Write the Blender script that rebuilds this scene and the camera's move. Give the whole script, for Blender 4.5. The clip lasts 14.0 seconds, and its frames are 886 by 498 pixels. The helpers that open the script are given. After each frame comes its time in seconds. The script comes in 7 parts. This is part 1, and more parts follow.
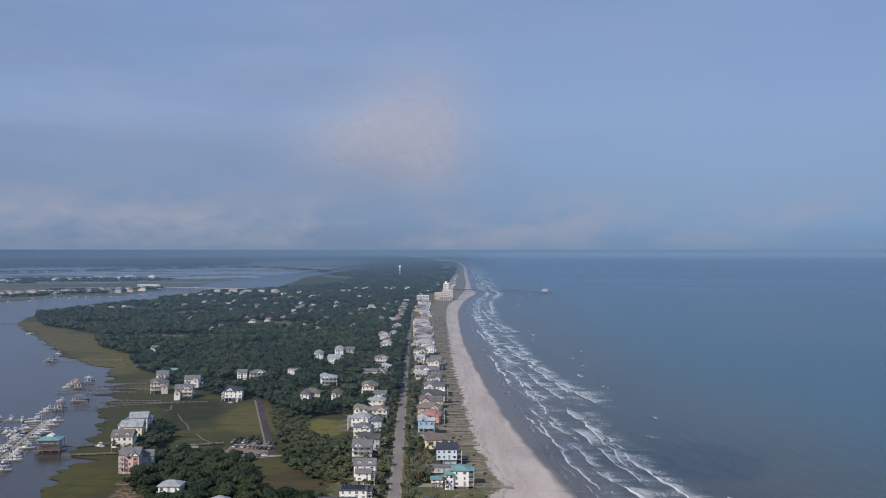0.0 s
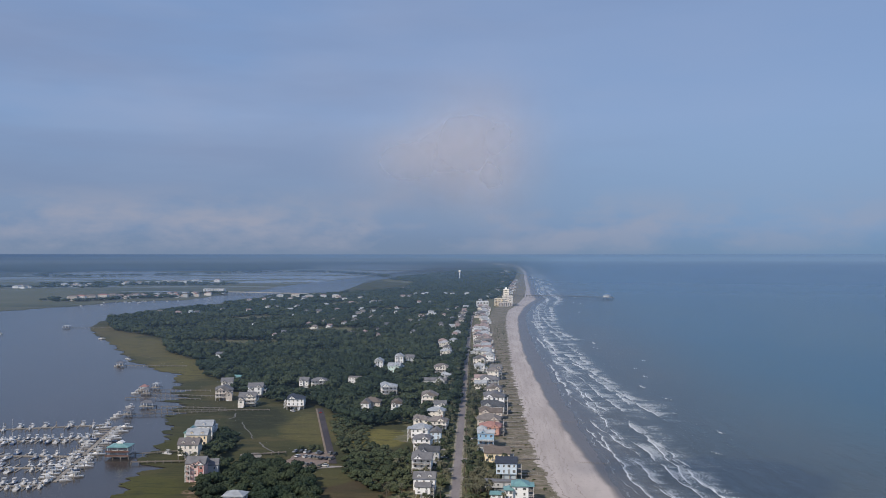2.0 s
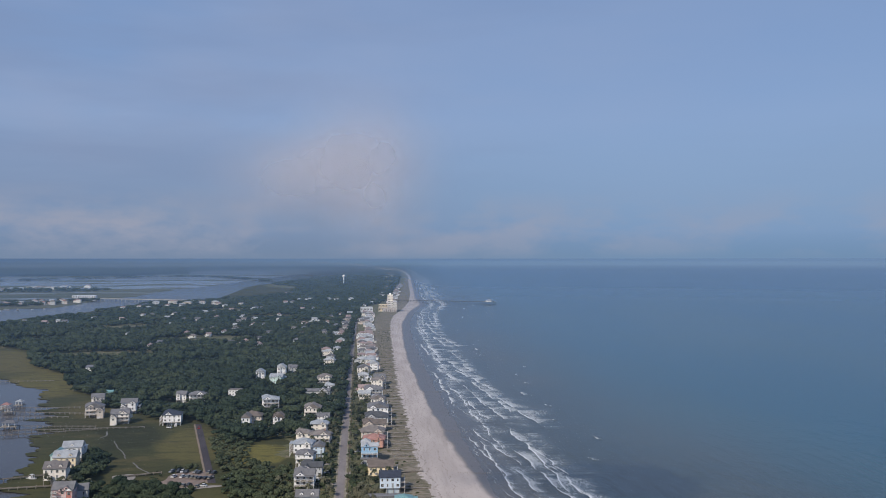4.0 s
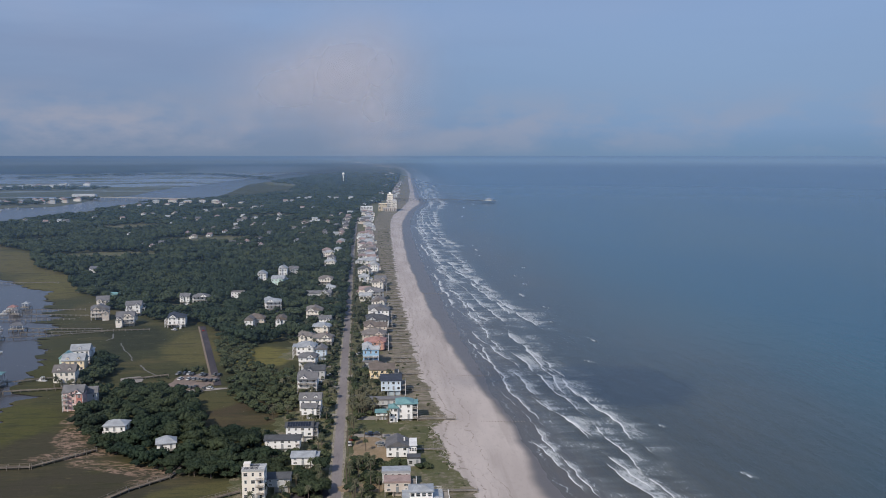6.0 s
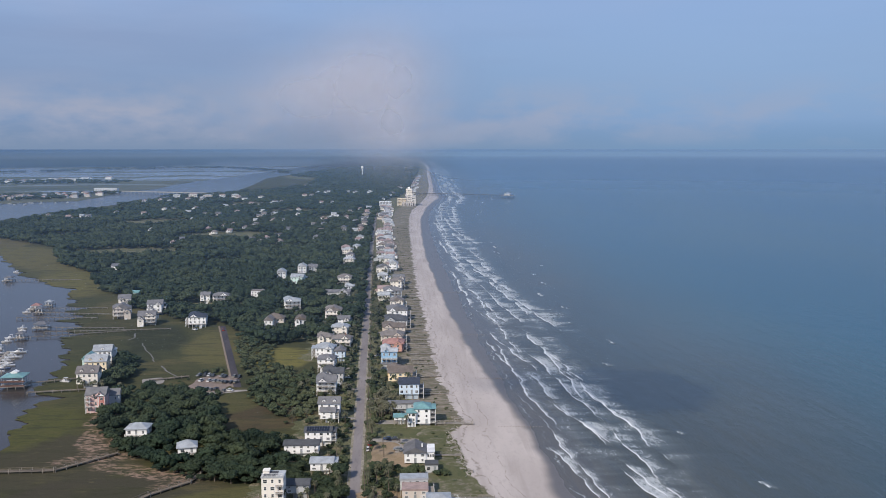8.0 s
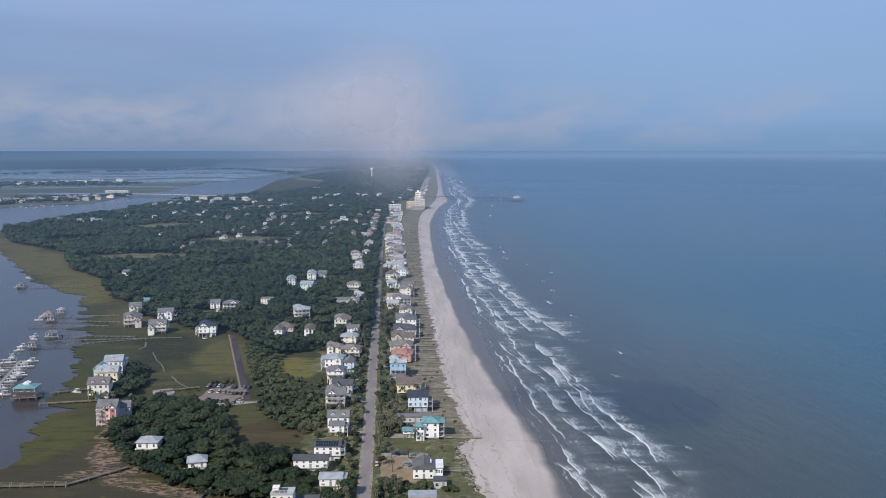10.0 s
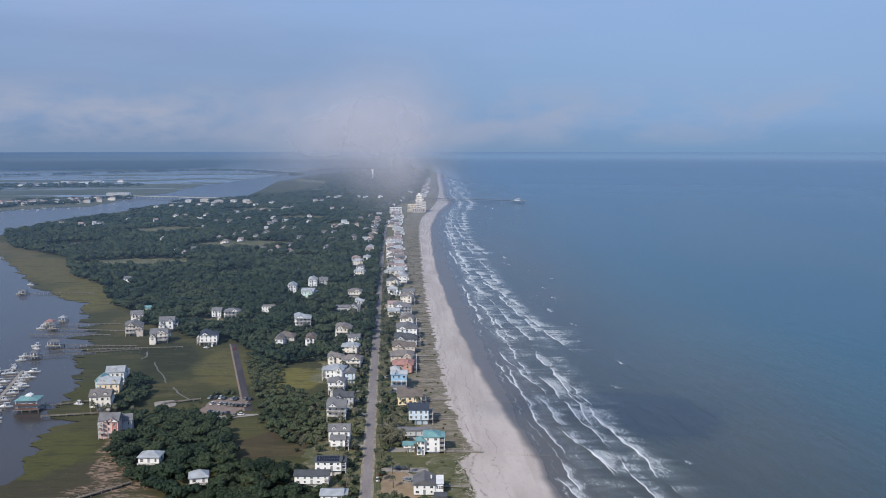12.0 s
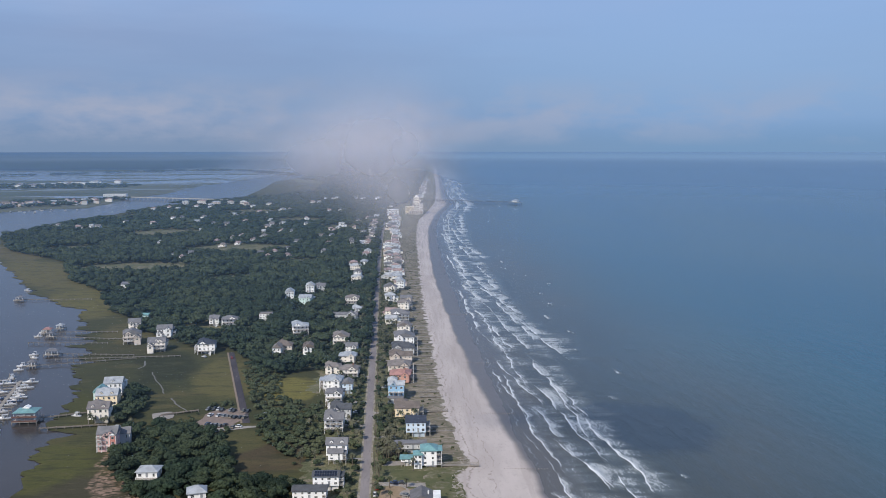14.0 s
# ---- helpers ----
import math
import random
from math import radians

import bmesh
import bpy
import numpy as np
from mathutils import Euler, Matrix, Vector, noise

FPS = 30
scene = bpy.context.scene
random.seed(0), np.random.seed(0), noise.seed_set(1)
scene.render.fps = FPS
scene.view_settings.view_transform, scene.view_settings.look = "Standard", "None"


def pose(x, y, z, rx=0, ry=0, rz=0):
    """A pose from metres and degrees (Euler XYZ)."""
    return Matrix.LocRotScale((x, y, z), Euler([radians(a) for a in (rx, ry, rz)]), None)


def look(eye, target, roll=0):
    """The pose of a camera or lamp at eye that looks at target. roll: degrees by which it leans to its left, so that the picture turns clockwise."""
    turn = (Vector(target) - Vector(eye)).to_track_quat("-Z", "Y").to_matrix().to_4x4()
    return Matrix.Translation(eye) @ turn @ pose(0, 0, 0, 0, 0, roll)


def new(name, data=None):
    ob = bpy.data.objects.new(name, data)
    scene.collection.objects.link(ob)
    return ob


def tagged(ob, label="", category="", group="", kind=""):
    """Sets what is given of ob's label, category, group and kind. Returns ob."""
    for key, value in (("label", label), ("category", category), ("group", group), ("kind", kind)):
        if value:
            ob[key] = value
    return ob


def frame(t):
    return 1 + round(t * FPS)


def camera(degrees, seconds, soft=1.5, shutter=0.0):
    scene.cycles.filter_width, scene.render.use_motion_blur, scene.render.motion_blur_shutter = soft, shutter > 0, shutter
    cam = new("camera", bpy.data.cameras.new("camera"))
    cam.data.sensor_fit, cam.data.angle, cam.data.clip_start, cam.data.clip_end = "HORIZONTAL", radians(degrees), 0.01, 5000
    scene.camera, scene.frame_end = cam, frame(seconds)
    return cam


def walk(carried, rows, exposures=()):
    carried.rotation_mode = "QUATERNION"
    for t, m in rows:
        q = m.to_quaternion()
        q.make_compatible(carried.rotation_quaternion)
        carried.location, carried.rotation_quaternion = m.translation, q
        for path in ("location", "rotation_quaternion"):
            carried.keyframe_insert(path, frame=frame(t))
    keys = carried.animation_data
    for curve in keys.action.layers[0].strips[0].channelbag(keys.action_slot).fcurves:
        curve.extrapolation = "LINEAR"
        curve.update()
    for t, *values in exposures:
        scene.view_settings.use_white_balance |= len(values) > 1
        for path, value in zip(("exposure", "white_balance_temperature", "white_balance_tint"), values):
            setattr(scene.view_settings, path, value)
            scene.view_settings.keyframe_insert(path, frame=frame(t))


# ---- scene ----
cam = camera(55.52, 14.0, soft=0.9)
PATH = [
    (0.0, pose(0.00, 0.00, 108.00, 90.267, 0, 0.456)),
    (0.5, pose(0.05, 0.08, 109.17, 90.318, 0, 2.482)),
    (1.0, pose(0.10, 0.14, 110.36, 90.404, 0, 2.412)),
    (1.5, pose(0.15, 0.20, 111.59, 90.449, 0, 3.276)),
    (2.0, pose(0.20, 0.25, 112.85, 90.518, 0, 4.523)),
    (2.5, pose(0.25, 0.28, 114.14, 90.649, 0, 1.148)),
    (3.0, pose(0.30, 0.31, 115.46, 90.743, 0, -0.092)),
    (3.2, pose(0.32, 0.32, 116.00, 90.756, 0, -1.786)),
    (5.3, pose(0.53, 0.29, 121.94, 90.547, 0, -3.816)),
    (5.5, pose(0.55, 0.28, 122.54, 88.695, 0, -3.585)),
    (6.0, pose(0.60, 0.25, 124.04, 83.714, 0, -3.337)),
    (6.5, pose(0.65, 0.20, 125.58, 83.093, 0, -2.961)),
    (7.0, pose(0.70, 0.14, 127.15, 83.105, 0, -2.616)),
    (7.5, pose(0.75, 0.08, 128.76, 83.156, 0, -2.412)),
    (8.0, pose(0.80, -0.00, 130.39, 83.187, 0, -2.057)),
    (10.5, pose(1.05, -0.54, 139.03, 83.207, 0, -1.411)),
    (11.0, pose(1.10, -0.68, 140.85, 83.194, 0, -1.463)),
    (11.5, pose(1.15, -0.83, 142.70, 83.199, 0, -1.405)),
    (12.0, pose(1.20, -0.99, 144.58, 83.192, 0, -1.352)),
    (12.5, pose(1.24, -1.16, 146.50, 83.158, 0, -1.467)),
    (13.0, pose(1.29, -1.34, 148.44, 83.136, 0, -1.428)),
    (13.5, pose(1.34, -1.53, 150.42, 83.142, 0, -1.532)),
    (14.0, pose(1.39, -1.73, 152.43, 83.091, 0, -1.528))]
walk(cam, PATH, [(0.0, -0.17, 6560, 10), (3.2, -0.17, 6560, 10), (5.3, -0.22, 6520, 10), (6.0, -0.20, 6560, 10), (6.4, 0.0, 6560, 10), (8.2, 0.01, 6450, 10), (10.3, 0.03, 6300, 9), (14.0, 0.04, 6300, 9)])

# ---- light ----
SUN_EL, SUN_AZ = 40.0, 213.0            # degrees; azimuth clockwise from +y
sun_way = Vector((math.sin(radians(SUN_AZ)) * math.cos(radians(SUN_EL)), math.cos(radians(SUN_AZ)) * math.cos(radians(SUN_EL)), math.sin(radians(SUN_EL))))
sun = new("sun", bpy.data.lights.new("sun", "SUN"))
sun.data.energy, sun.data.angle, sun.data.color = 4.4, radians(0.6), (1.0, 0.90, 0.77)
sun.matrix_world = look(sun_way * 400, (0, 0, 0))

world = bpy.data.worlds.new("sky")
scene.world = world
world.use_nodes = True
wn, wl = world.node_tree.nodes, world.node_tree.links
wn.clear()


def wnode(kind, **kw):
    n = wn.new(kind)
    for k, v in kw.items():
        if k in n.inputs:
            n.inputs[k].default_value = v
    return n


w_out, w_bg = wnode("ShaderNodeOutputWorld"), wnode("ShaderNodeBackground", Strength=1.0)
w_sky = wnode("ShaderNodeTexSky")
w_sky.sky_type, w_sky.sun_disc = "NISHITA", False
w_sky.sun_elevation, w_sky.sun_rotation = radians(SUN_EL), radians(SUN_AZ)
w_sky.air_density, w_sky.dust_density, w_sky.ozone_density = 1.0, 1.0, 2.0
w_scale = wnode("ShaderNodeVectorMath")
w_scale.operation = "SCALE"
w_scale.inputs["Scale"].default_value = 0.10
wl.new(w_sky.outputs[0], w_scale.inputs[0])
w_tc, w_sep = wnode("ShaderNodeTexCoord"), wnode("ShaderNodeSeparateXYZ")
wl.new(w_tc.outputs["Generated"], w_sep.inputs[0])


def wramp(src, stops):
    r = wnode("ShaderNodeValToRGB")
    e = r.color_ramp.elements
    while len(e) < len(stops):
        e.new(0.5)
    for el, (pos, col) in zip(e, stops):
        el.position, el.color = pos, (*col, 1)
    wl.new(src, r.inputs[0])
    return r.outputs[0]


def wmix(fac, a, b):
    m = wnode("ShaderNodeMix")
    m.data_type = "RGBA"
    for s, v in ((m.inputs[0], fac), (m.inputs[6], a), (m.inputs[7], b)):
        if isinstance(v, (float, int)):
            s.default_value = v
        elif isinstance(v, tuple):
            s.default_value = (*v, 1)
        else:
            wl.new(v, s)
    return m.outputs[2]


def wnoise(scale, stretch, detail=5.0, offset=(0, 0, 0)):
    mp, ns = wnode("ShaderNodeMapping"), wnode("ShaderNodeTexNoise", Scale=scale, Detail=detail, Roughness=0.55)
    mp.inputs["Scale"].default_value, mp.inputs["Location"].default_value = stretch, offset
    wl.new(w_tc.outputs["Generated"], mp.inputs[0])
    wl.new(mp.outputs[0], ns.inputs["Vector"])
    return ns.outputs[0]


# Thin high veil over blue sky, greyer haze towards the horizon, a low bank of pinkish cumulus on it.
veil = wmix(0.74, w_scale.outputs[0], (0.256, 0.39, 0.685))
streaks = wramp(wnoise(2.2, (1, 1, 3.2), 4.0), [(0.40, (0, 0, 0)), (0.72, (1, 1, 1))])
w_side = wnode("ShaderNodeMapRange")
for nm, v in (("From Min", 0.35), ("From Max", -0.45), ("To Min", 0.15), ("To Max", 0.62)):
    w_side.inputs[nm].default_value = v
wl.new(w_sep.outputs[0], w_side.inputs[0])
w_mul = wnode("ShaderNodeMath")
w_mul.operation = "MULTIPLY"
wl.new(streaks, w_mul.inputs[0])
wl.new(w_side.outputs[0], w_mul.inputs[1])
veil = wmix(w_mul.outputs[0], veil, (0.395, 0.452, 0.625))
dim = wramp(wnoise(1.6, (1, 1, 6.5), 5.0, (1.3, 2.2, 0.7)), [(0.44, (0, 0, 0)), (0.62, (0.95, 0.95, 0.95))])
w_mul3 = wnode("ShaderNodeMath")
w_mul3.operation = "MULTIPLY"
wl.new(dim, w_mul3.inputs[0])
wl.new(w_side.outputs[0], w_mul3.inputs[1])
veil = wmix(w_mul3.outputs[0], veil, (0.238, 0.318, 0.515))
low = wramp(w_sep.outputs[2], [(0.0, (1, 1, 1)), (0.035, (0.78, 0.78, 0.78)), (0.16, (0, 0, 0))])
w_east = wnode("ShaderNodeMapRange")
for nm, v in (("From Min", -0.10), ("From Max", 0.30), ("To Min", 0.0), ("To Max", 1.0)):
    w_east.inputs[nm].default_value = v
wl.new(w_sep.outputs[0], w_east.inputs[0])
veil = wmix(low, veil, wmix(w_east.outputs[0], (0.198, 0.290, 0.460), (0.208, 0.348, 0.575)))
murk = wramp(w_sep.outputs[2], [(0.0, (1, 1, 1)), (0.006, (0.9, 0.9, 0.9)), (0.032, (0, 0, 0))])
veil = wmix(murk, veil, wmix(w_east.outputs[0], (0.200, 0.280, 0.420), (0.188, 0.310, 0.492)))
puffs = wramp(wnoise(9.0, (1, 1, 2.4), 6.0, (3.1, 0.4, 0.2)), [(0.42, (0, 0, 0)), (0.60, (1, 1, 1))])
band = wramp(w_sep.outputs[2], [(0.0, (0, 0, 0)), (0.010, (0.55, 0.55, 0.55)), (0.04, (0.85, 0.85, 0.85)), (0.085, (0, 0, 0))])
w_mul2 = wnode("ShaderNodeMath")
w_mul2.operation = "MULTIPLY"
wl.new(puffs, w_mul2.inputs[0])
wl.new(wmix(w_east.outputs[0], band, wmix(0.5, band, (0.0, 0.0, 0.0))), w_mul2.inputs[1])
veil = wmix(w_mul2.outputs[0], veil, (0.37, 0.40, 0.51))
wl.new(veil, w_bg.inputs[0])
wl.new(w_bg.outputs[0], w_out.inputs[0])

# ---- materials ----
MATS = {}


class Nodes:
    """A small builder for one node material."""

    def __init__(self, name):
        self.mat = bpy.data.materials.new(name)
        self.mat.use_nodes = True
        self.n, self.l = self.mat.node_tree.nodes, self.mat.node_tree.links
        self.bsdf = self.n["Principled BSDF"]
        self.geo = self.n.new("ShaderNodeNewGeometry")
        self.pos = self.geo.outputs["Position"]

    def put(self, value, socket):
        if isinstance(value, (int, float)):
            socket.default_value = value
        elif isinstance(value, tuple):
            socket.default_value = (*value, 1) if len(value) == 3 and socket.type == "RGBA" else value
        else:
            self.l.new(value, socket)

    def noise(self, scale, stretch=(1, 1, 1), detail=4.0, rough=0.55, turn=0.0, src=None):
        mp, ns = self.n.new("ShaderNodeMapping"), self.n.new("ShaderNodeTexNoise")
        mp.inputs["Scale"].default_value, mp.inputs["Rotation"].default_value = stretch, (0, 0, radians(turn))
        self.l.new(src or self.pos, mp.inputs[0])
        self.l.new(mp.outputs[0], ns.inputs["Vector"])
        ns.inputs["Scale"].default_value, ns.inputs["Detail"].default_value, ns.inputs["Roughness"].default_value = scale, detail, rough
        return ns.outputs[0]

    def step(self, value, lo, hi, a=0.0, b=1.0):
        m = self.n.new("ShaderNodeMapRange")
        m.interpolation_type = "SMOOTHSTEP"
        for nm, v in (("From Min", lo), ("From Max", hi), ("To Min", a), ("To Max", b)):
            m.inputs[nm].default_value = v
        self.l.new(value, m.inputs[0])
        return m.outputs[0]

    def math(self, op, a, b):
        m = self.n.new("ShaderNodeMath")
        m.operation = op
        self.put(a, m.inputs[0])
        self.put(b, m.inputs[1])
        return m.outputs[0]

    def mix(self, fac, a, b):
        m = self.n.new("ShaderNodeMix")
        m.data_type = "RGBA"
        self.put(fac, m.inputs[0])
        self.put(a, m.inputs[6])
        self.put(b, m.inputs[7])
        return m.outputs[2]

    def bump(self, height, strength, distance):
        b = self.n.new("ShaderNodeBump")
        b.inputs["Strength"].default_value, b.inputs["Distance"].default_value = strength, distance
        self.l.new(height, b.inputs["Height"])
        self.l.new(b.outputs[0], self.bsdf.inputs["Normal"])

    def done(self, color, rough=0.85, metal=0.0, spec=0.5):
        self.put(color, self.bsdf.inputs["Base Color"])
        self.put(rough, self.bsdf.inputs["Roughness"])
        self.put(metal, self.bsdf.inputs["Metallic"])
        self.put(spec, self.bsdf.inputs["Specular IOR Level"])
        return self.mat


def shade(c, k):
    return tuple(min(1.0, v * k) for v in c)


def plain(name, color, rough=0.8, grain=0.35, wear=0.25, bump=0.02, metal=0.0):
    """Paint, timber or metal with fine grain and larger weathering."""
    key = (name, color)
    if key not in MATS:
        m = Nodes(name)
        c = m.mix(m.step(m.noise(0.25), 0.35, 0.7), shade(color, 1 - wear), shade(color, 1 + wear * 0.35))
        g = m.noise(2.6, detail=6.0)
        c = m.mix(m.step(g, 0.4, 0.75, 0, grain), c, shade(color, 0.62))
        m.bump(g, 0.4, bump)
        MATS[key] = m.done(c, rough, metal)
    return MATS[key]


def siding(color):
    key = ("siding", color)
    if key not in MATS:
        m = Nodes("painted_siding")
        c = m.mix(m.step(m.noise(0.3), 0.3, 0.75), shade(color, 0.91), color)
        c = m.mix(m.step(m.noise(1.3, (1, 1, 0.25), 5.0), 0.5, 0.8, 0, 0.22), c, shade(color, 0.62))
        sep = m.n.new("ShaderNodeSeparateXYZ")
        m.l.new(m.pos, sep.inputs[0])
        lap = m.math("FRACT", m.math("MULTIPLY", sep.outputs[2], 4.5), 0.0)
        m.bump(lap, 0.5, 0.03)
        MATS[key] = m.done(c, 0.7)
    return MATS[key]


def roofing(color, metal=False):
    key = ("roof", color, metal)
    if key not in MATS:
        m = Nodes("metal_roof" if metal else "shingle_roof")
        c = m.mix(m.step(m.noise(0.35), 0.3, 0.7), shade(color, 0.78), shade(color, 1.12))
        g = m.noise(3.0, (1, 1, 3), 6.0)
        c = m.mix(m.step(g, 0.42, 0.7, 0, 0.5), c, shade(color, 0.6))
        m.bump(g, 0.5, 0.05)
        MATS[key] = m.done(c, 0.45 if metal else 0.9, 0.2 if metal else 0.0)
    return MATS[key]


def glass():
    if "glass" not in MATS:
        m = Nodes("window_glass")
        MATS["glass"] = m.done(m.mix(m.step(m.noise(0.5), 0.3, 0.7), (0.02, 0.025, 0.03), (0.07, 0.08, 0.09)), 0.08, 0.0, 0.8)
    return MATS["glass"]


def foliage(name, a, b, c):
    m = Nodes(name)
    tone = m.math("ADD", m.math("MULTIPLY", m.geo.outputs["Random Per Island"], 0.4), m.step(m.noise(0.13, detail=3.0), 0.36, 0.64, 0, 0.6))
    col = m.mix(tone, a, b)
    info = m.n.new("ShaderNodeObjectInfo")
    col = m.mix(m.math("MULTIPLY", info.outputs["Random"], 0.5), col, c)
    col = m.mix(m.step(m.noise(0.016, detail=4.0), 0.44, 0.62, 0, 0.8), col, c)
    col = m.mix(m.step(m.noise(0.035, (0.7, 1, 1), 4.0), 0.50, 0.62, 0, 0.7), col, shade(a, 0.8))
    col = m.mix(m.step(m.noise(1.7, detail=5.0), 0.45, 0.75, 0, 0.6), col, shade(a, 0.6))
    return m.done(col, 0.8, 0.0, 0.25)


oak_leaf = foliage("oak_leaves", (0.011, 0.024, 0.016), (0.027, 0.048, 0.027), (0.054, 0.070, 0.035))
palm_leaf = foliage("palm_fronds", (0.060, 0.074, 0.042), (0.098, 0.110, 0.064), (0.125, 0.118, 0.080))
shrub_leaf = foliage("shrub_leaves", (0.027, 0.043, 0.023), (0.058, 0.080, 0.040), (0.090, 0.100, 0.053))
bark = plain("bark", (0.13, 0.105, 0.085), 0.9, 0.6, 0.35)
deck_wood = plain("weathered_wood", (0.30, 0.27, 0.235), 0.85, 0.5, 0.3)
grey_wood = plain("grey_dock_timber", (0.15, 0.135, 0.115), 0.85, 0.5, 0.3)
dark_wood = plain("tarred_timber", (0.075, 0.07, 0.066), 0.85, 0.4, 0.3)
white_paint = plain("white_trim", (0.72, 0.72, 0.72), 0.6, 0.2, 0.15)
concrete = plain("concrete", (0.42, 0.40, 0.37), 0.9, 0.4, 0.3)
dark_metal = plain("dark_metal", (0.06, 0.06, 0.065), 0.5, 0.3, 0.2)


def ground_material():
    m = Nodes("scrub_ground")
    c = m.mix(m.step(m.noise(0.05), 0.38, 0.62), (0.105, 0.108, 0.058), (0.165, 0.155, 0.092))
    c = m.mix(m.step(m.noise(0.13, detail=6.0), 0.52, 0.66, 0, 0.8), c, (0.27, 0.22, 0.17))
    g = m.noise(0.9, detail=7.0, rough=0.7)
    c = m.mix(m.step(g, 0.4, 0.62, 0, 0.65), c, (0.05, 0.06, 0.026))
    m.bump(g, 0.8, 0.5)
    return m.done(c, 0.95, 0, 0.2)


def dune_material():
    m = Nodes("dune_grass")
    c = m.mix(m.step(m.noise(0.09, (0.5, 1, 1), 6.0), 0.36, 0.6), (0.150, 0.130, 0.098), (0.245, 0.210, 0.172))
    g = m.noise(0.6, (0.35, 1, 1), 7.0, 0.7)
    c = m.mix(m.step(g, 0.43, 0.60, 0, 0.68), c, (0.078, 0.084, 0.043))
    c = m.mix(m.step(m.noise(0.33, (0.25, 1.4, 1), 6.0), 0.58, 0.70, 0, 0.7), c, (0.36, 0.31, 0.26))
    c = m.mix(m.math("MULTIPLY", zone(m, 17, 348, 15, 58, 5), m.step(m.noise(0.35, detail=6.0), 0.36, 0.56, 0.2, 0.85)), c, (0.088, 0.094, 0.044))
    m.bump(g, 0.9, 0.6)
    return m.done(c, 0.95, 0, 0.2)


def zone(m, cx, cy, sx, sy, turn=0.0, ragged=0.9):
    """A soft-edged, uneven area of the plan: 1 inside, 0 outside."""
    mp, ln = m.n.new("ShaderNodeMapping"), m.n.new("ShaderNodeVectorMath")
    mp.vector_type = "TEXTURE"
    mp.inputs["Location"].default_value, mp.inputs["Scale"].default_value, mp.inputs["Rotation"].default_value = (cx, cy, 0), (sx, sy, 1000), (0, 0, radians(turn))
    ln.operation = "LENGTH"
    m.l.new(m.pos, mp.inputs[0])
    m.l.new(mp.outputs[0], ln.inputs[0])
    wob = m.math("MULTIPLY", m.math("SUBTRACT", m.noise(0.055, detail=6.0, rough=0.6), 0.5), ragged)
    return m.step(m.math("ADD", ln.outputs["Value"], wob), 1.1, 0.75)


def marsh_material():
    m = Nodes("salt_marsh")
    c = m.mix(m.step(m.noise(0.012, detail=3.0), 0.38, 0.62), (0.062, 0.061, 0.024), (0.042, 0.046, 0.020))
    # Zone (-190, 578) is darker grass with a cloud's shade painted in as well.
    for cx, cy, sx, sy, tn, col in [(-150, 345, 40, 42, 20, (0.052, 0.046, 0.032)), (-110, 312, 46, 20, 10, (0.050, 0.044, 0.032)), (-180, 392, 24, 34, 0, (0.074, 0.076, 0.022)), (-66, 304, 26, 13, 8, (0.095, 0.088, 0.034)),
                                   (-82, 520, 24, 27, 0, (0.165, 0.145, 0.040)), (-72, 402, 28, 22, 20, (0.066, 0.048, 0.030)), (-92, 425, 14, 20, 0, (0.078, 0.074, 0.030)), (-128, 548, 24, 52, 16, (0.112, 0.100, 0.036)),
                                   (-180, 575, 30, 40, 20, (0.036, 0.040, 0.018)), (-236, 690, 26, 46, 20, (0.095, 0.082, 0.036)), (-222, 625, 26, 26, 10, (0.054, 0.051, 0.024)), (-205, 520, 14, 46, 8, (0.056, 0.058, 0.018)), (-190, 578, 34, 56, 12, (0.022, 0.027, 0.013)), (-166, 508, 14, 30, 10, (0.036, 0.041, 0.018)), (-210, 560, 22, 60, 20, (0.048, 0.050, 0.022)), (-330, 830, 40, 90, 30, (0.128, 0.112, 0.036)), (-450, 1020, 50, 160, 38, (0.122, 0.104, 0.038)), (-590, 1230, 40, 120, 36, (0.120, 0.098, 0.044))]:
        c = m.mix(m.math("MULTIPLY", zone(m, cx, cy, sx, sy, tn), 0.85), c, col)
    clumps = m.step(m.noise(0.42, (0.7, 1.3, 1), 6.0, 0.65), 0.45, 0.56)
    for cx, cy, sx, sy, tn in [(-149, 400, 8, 26, 10), (-142, 370, 8, 20, 20), (-132, 349, 22, 6, 14), (-108, 332, 28, 6, -20), (-150, 413, 12, 5, 0), (-92, 320, 14, 4, 24)]:
        c = m.mix(m.math("MULTIPLY", m.math("MULTIPLY", zone(m, cx, cy, sx, sy, tn, 1.3), clumps), 0.9), c, (0.29, 0.20, 0.155))
    c = m.mix(m.step(m.noise(0.045, (0.5, 1.5, 1), 6.0, 0.6), 0.50, 0.68, 0, 0.6), c, (0.105, 0.088, 0.040))
    c = m.mix(m.step(m.noise(0.075, (0.5, 1.8, 1), 6.0, 0.6), 0.54, 0.64, 0, 0.6), c, (0.034, 0.037, 0.020))
    c = m.mix(m.step(m.noise(0.22, (0.35, 1.6, 1), 6.0, 0.65), 0.52, 0.66, 0, 0.55), c, (0.032, 0.034, 0.018))
    c = m.mix(m.step(m.noise(0.3, (0.4, 1.5, 1), 5.0, 0.6, 15), 0.60, 0.70, 0, 0.45), c, (0.125, 0.105, 0.055))
    g = m.noise(0.8, detail=7.0, rough=0.7)
    c = m.mix(m.step(g, 0.42, 0.7, 0, 0.5), c, (0.036, 0.039, 0.018))
    m.bump(g, 0.7, 0.3)
    return m.done(c, 0.95, 0, 0.2)


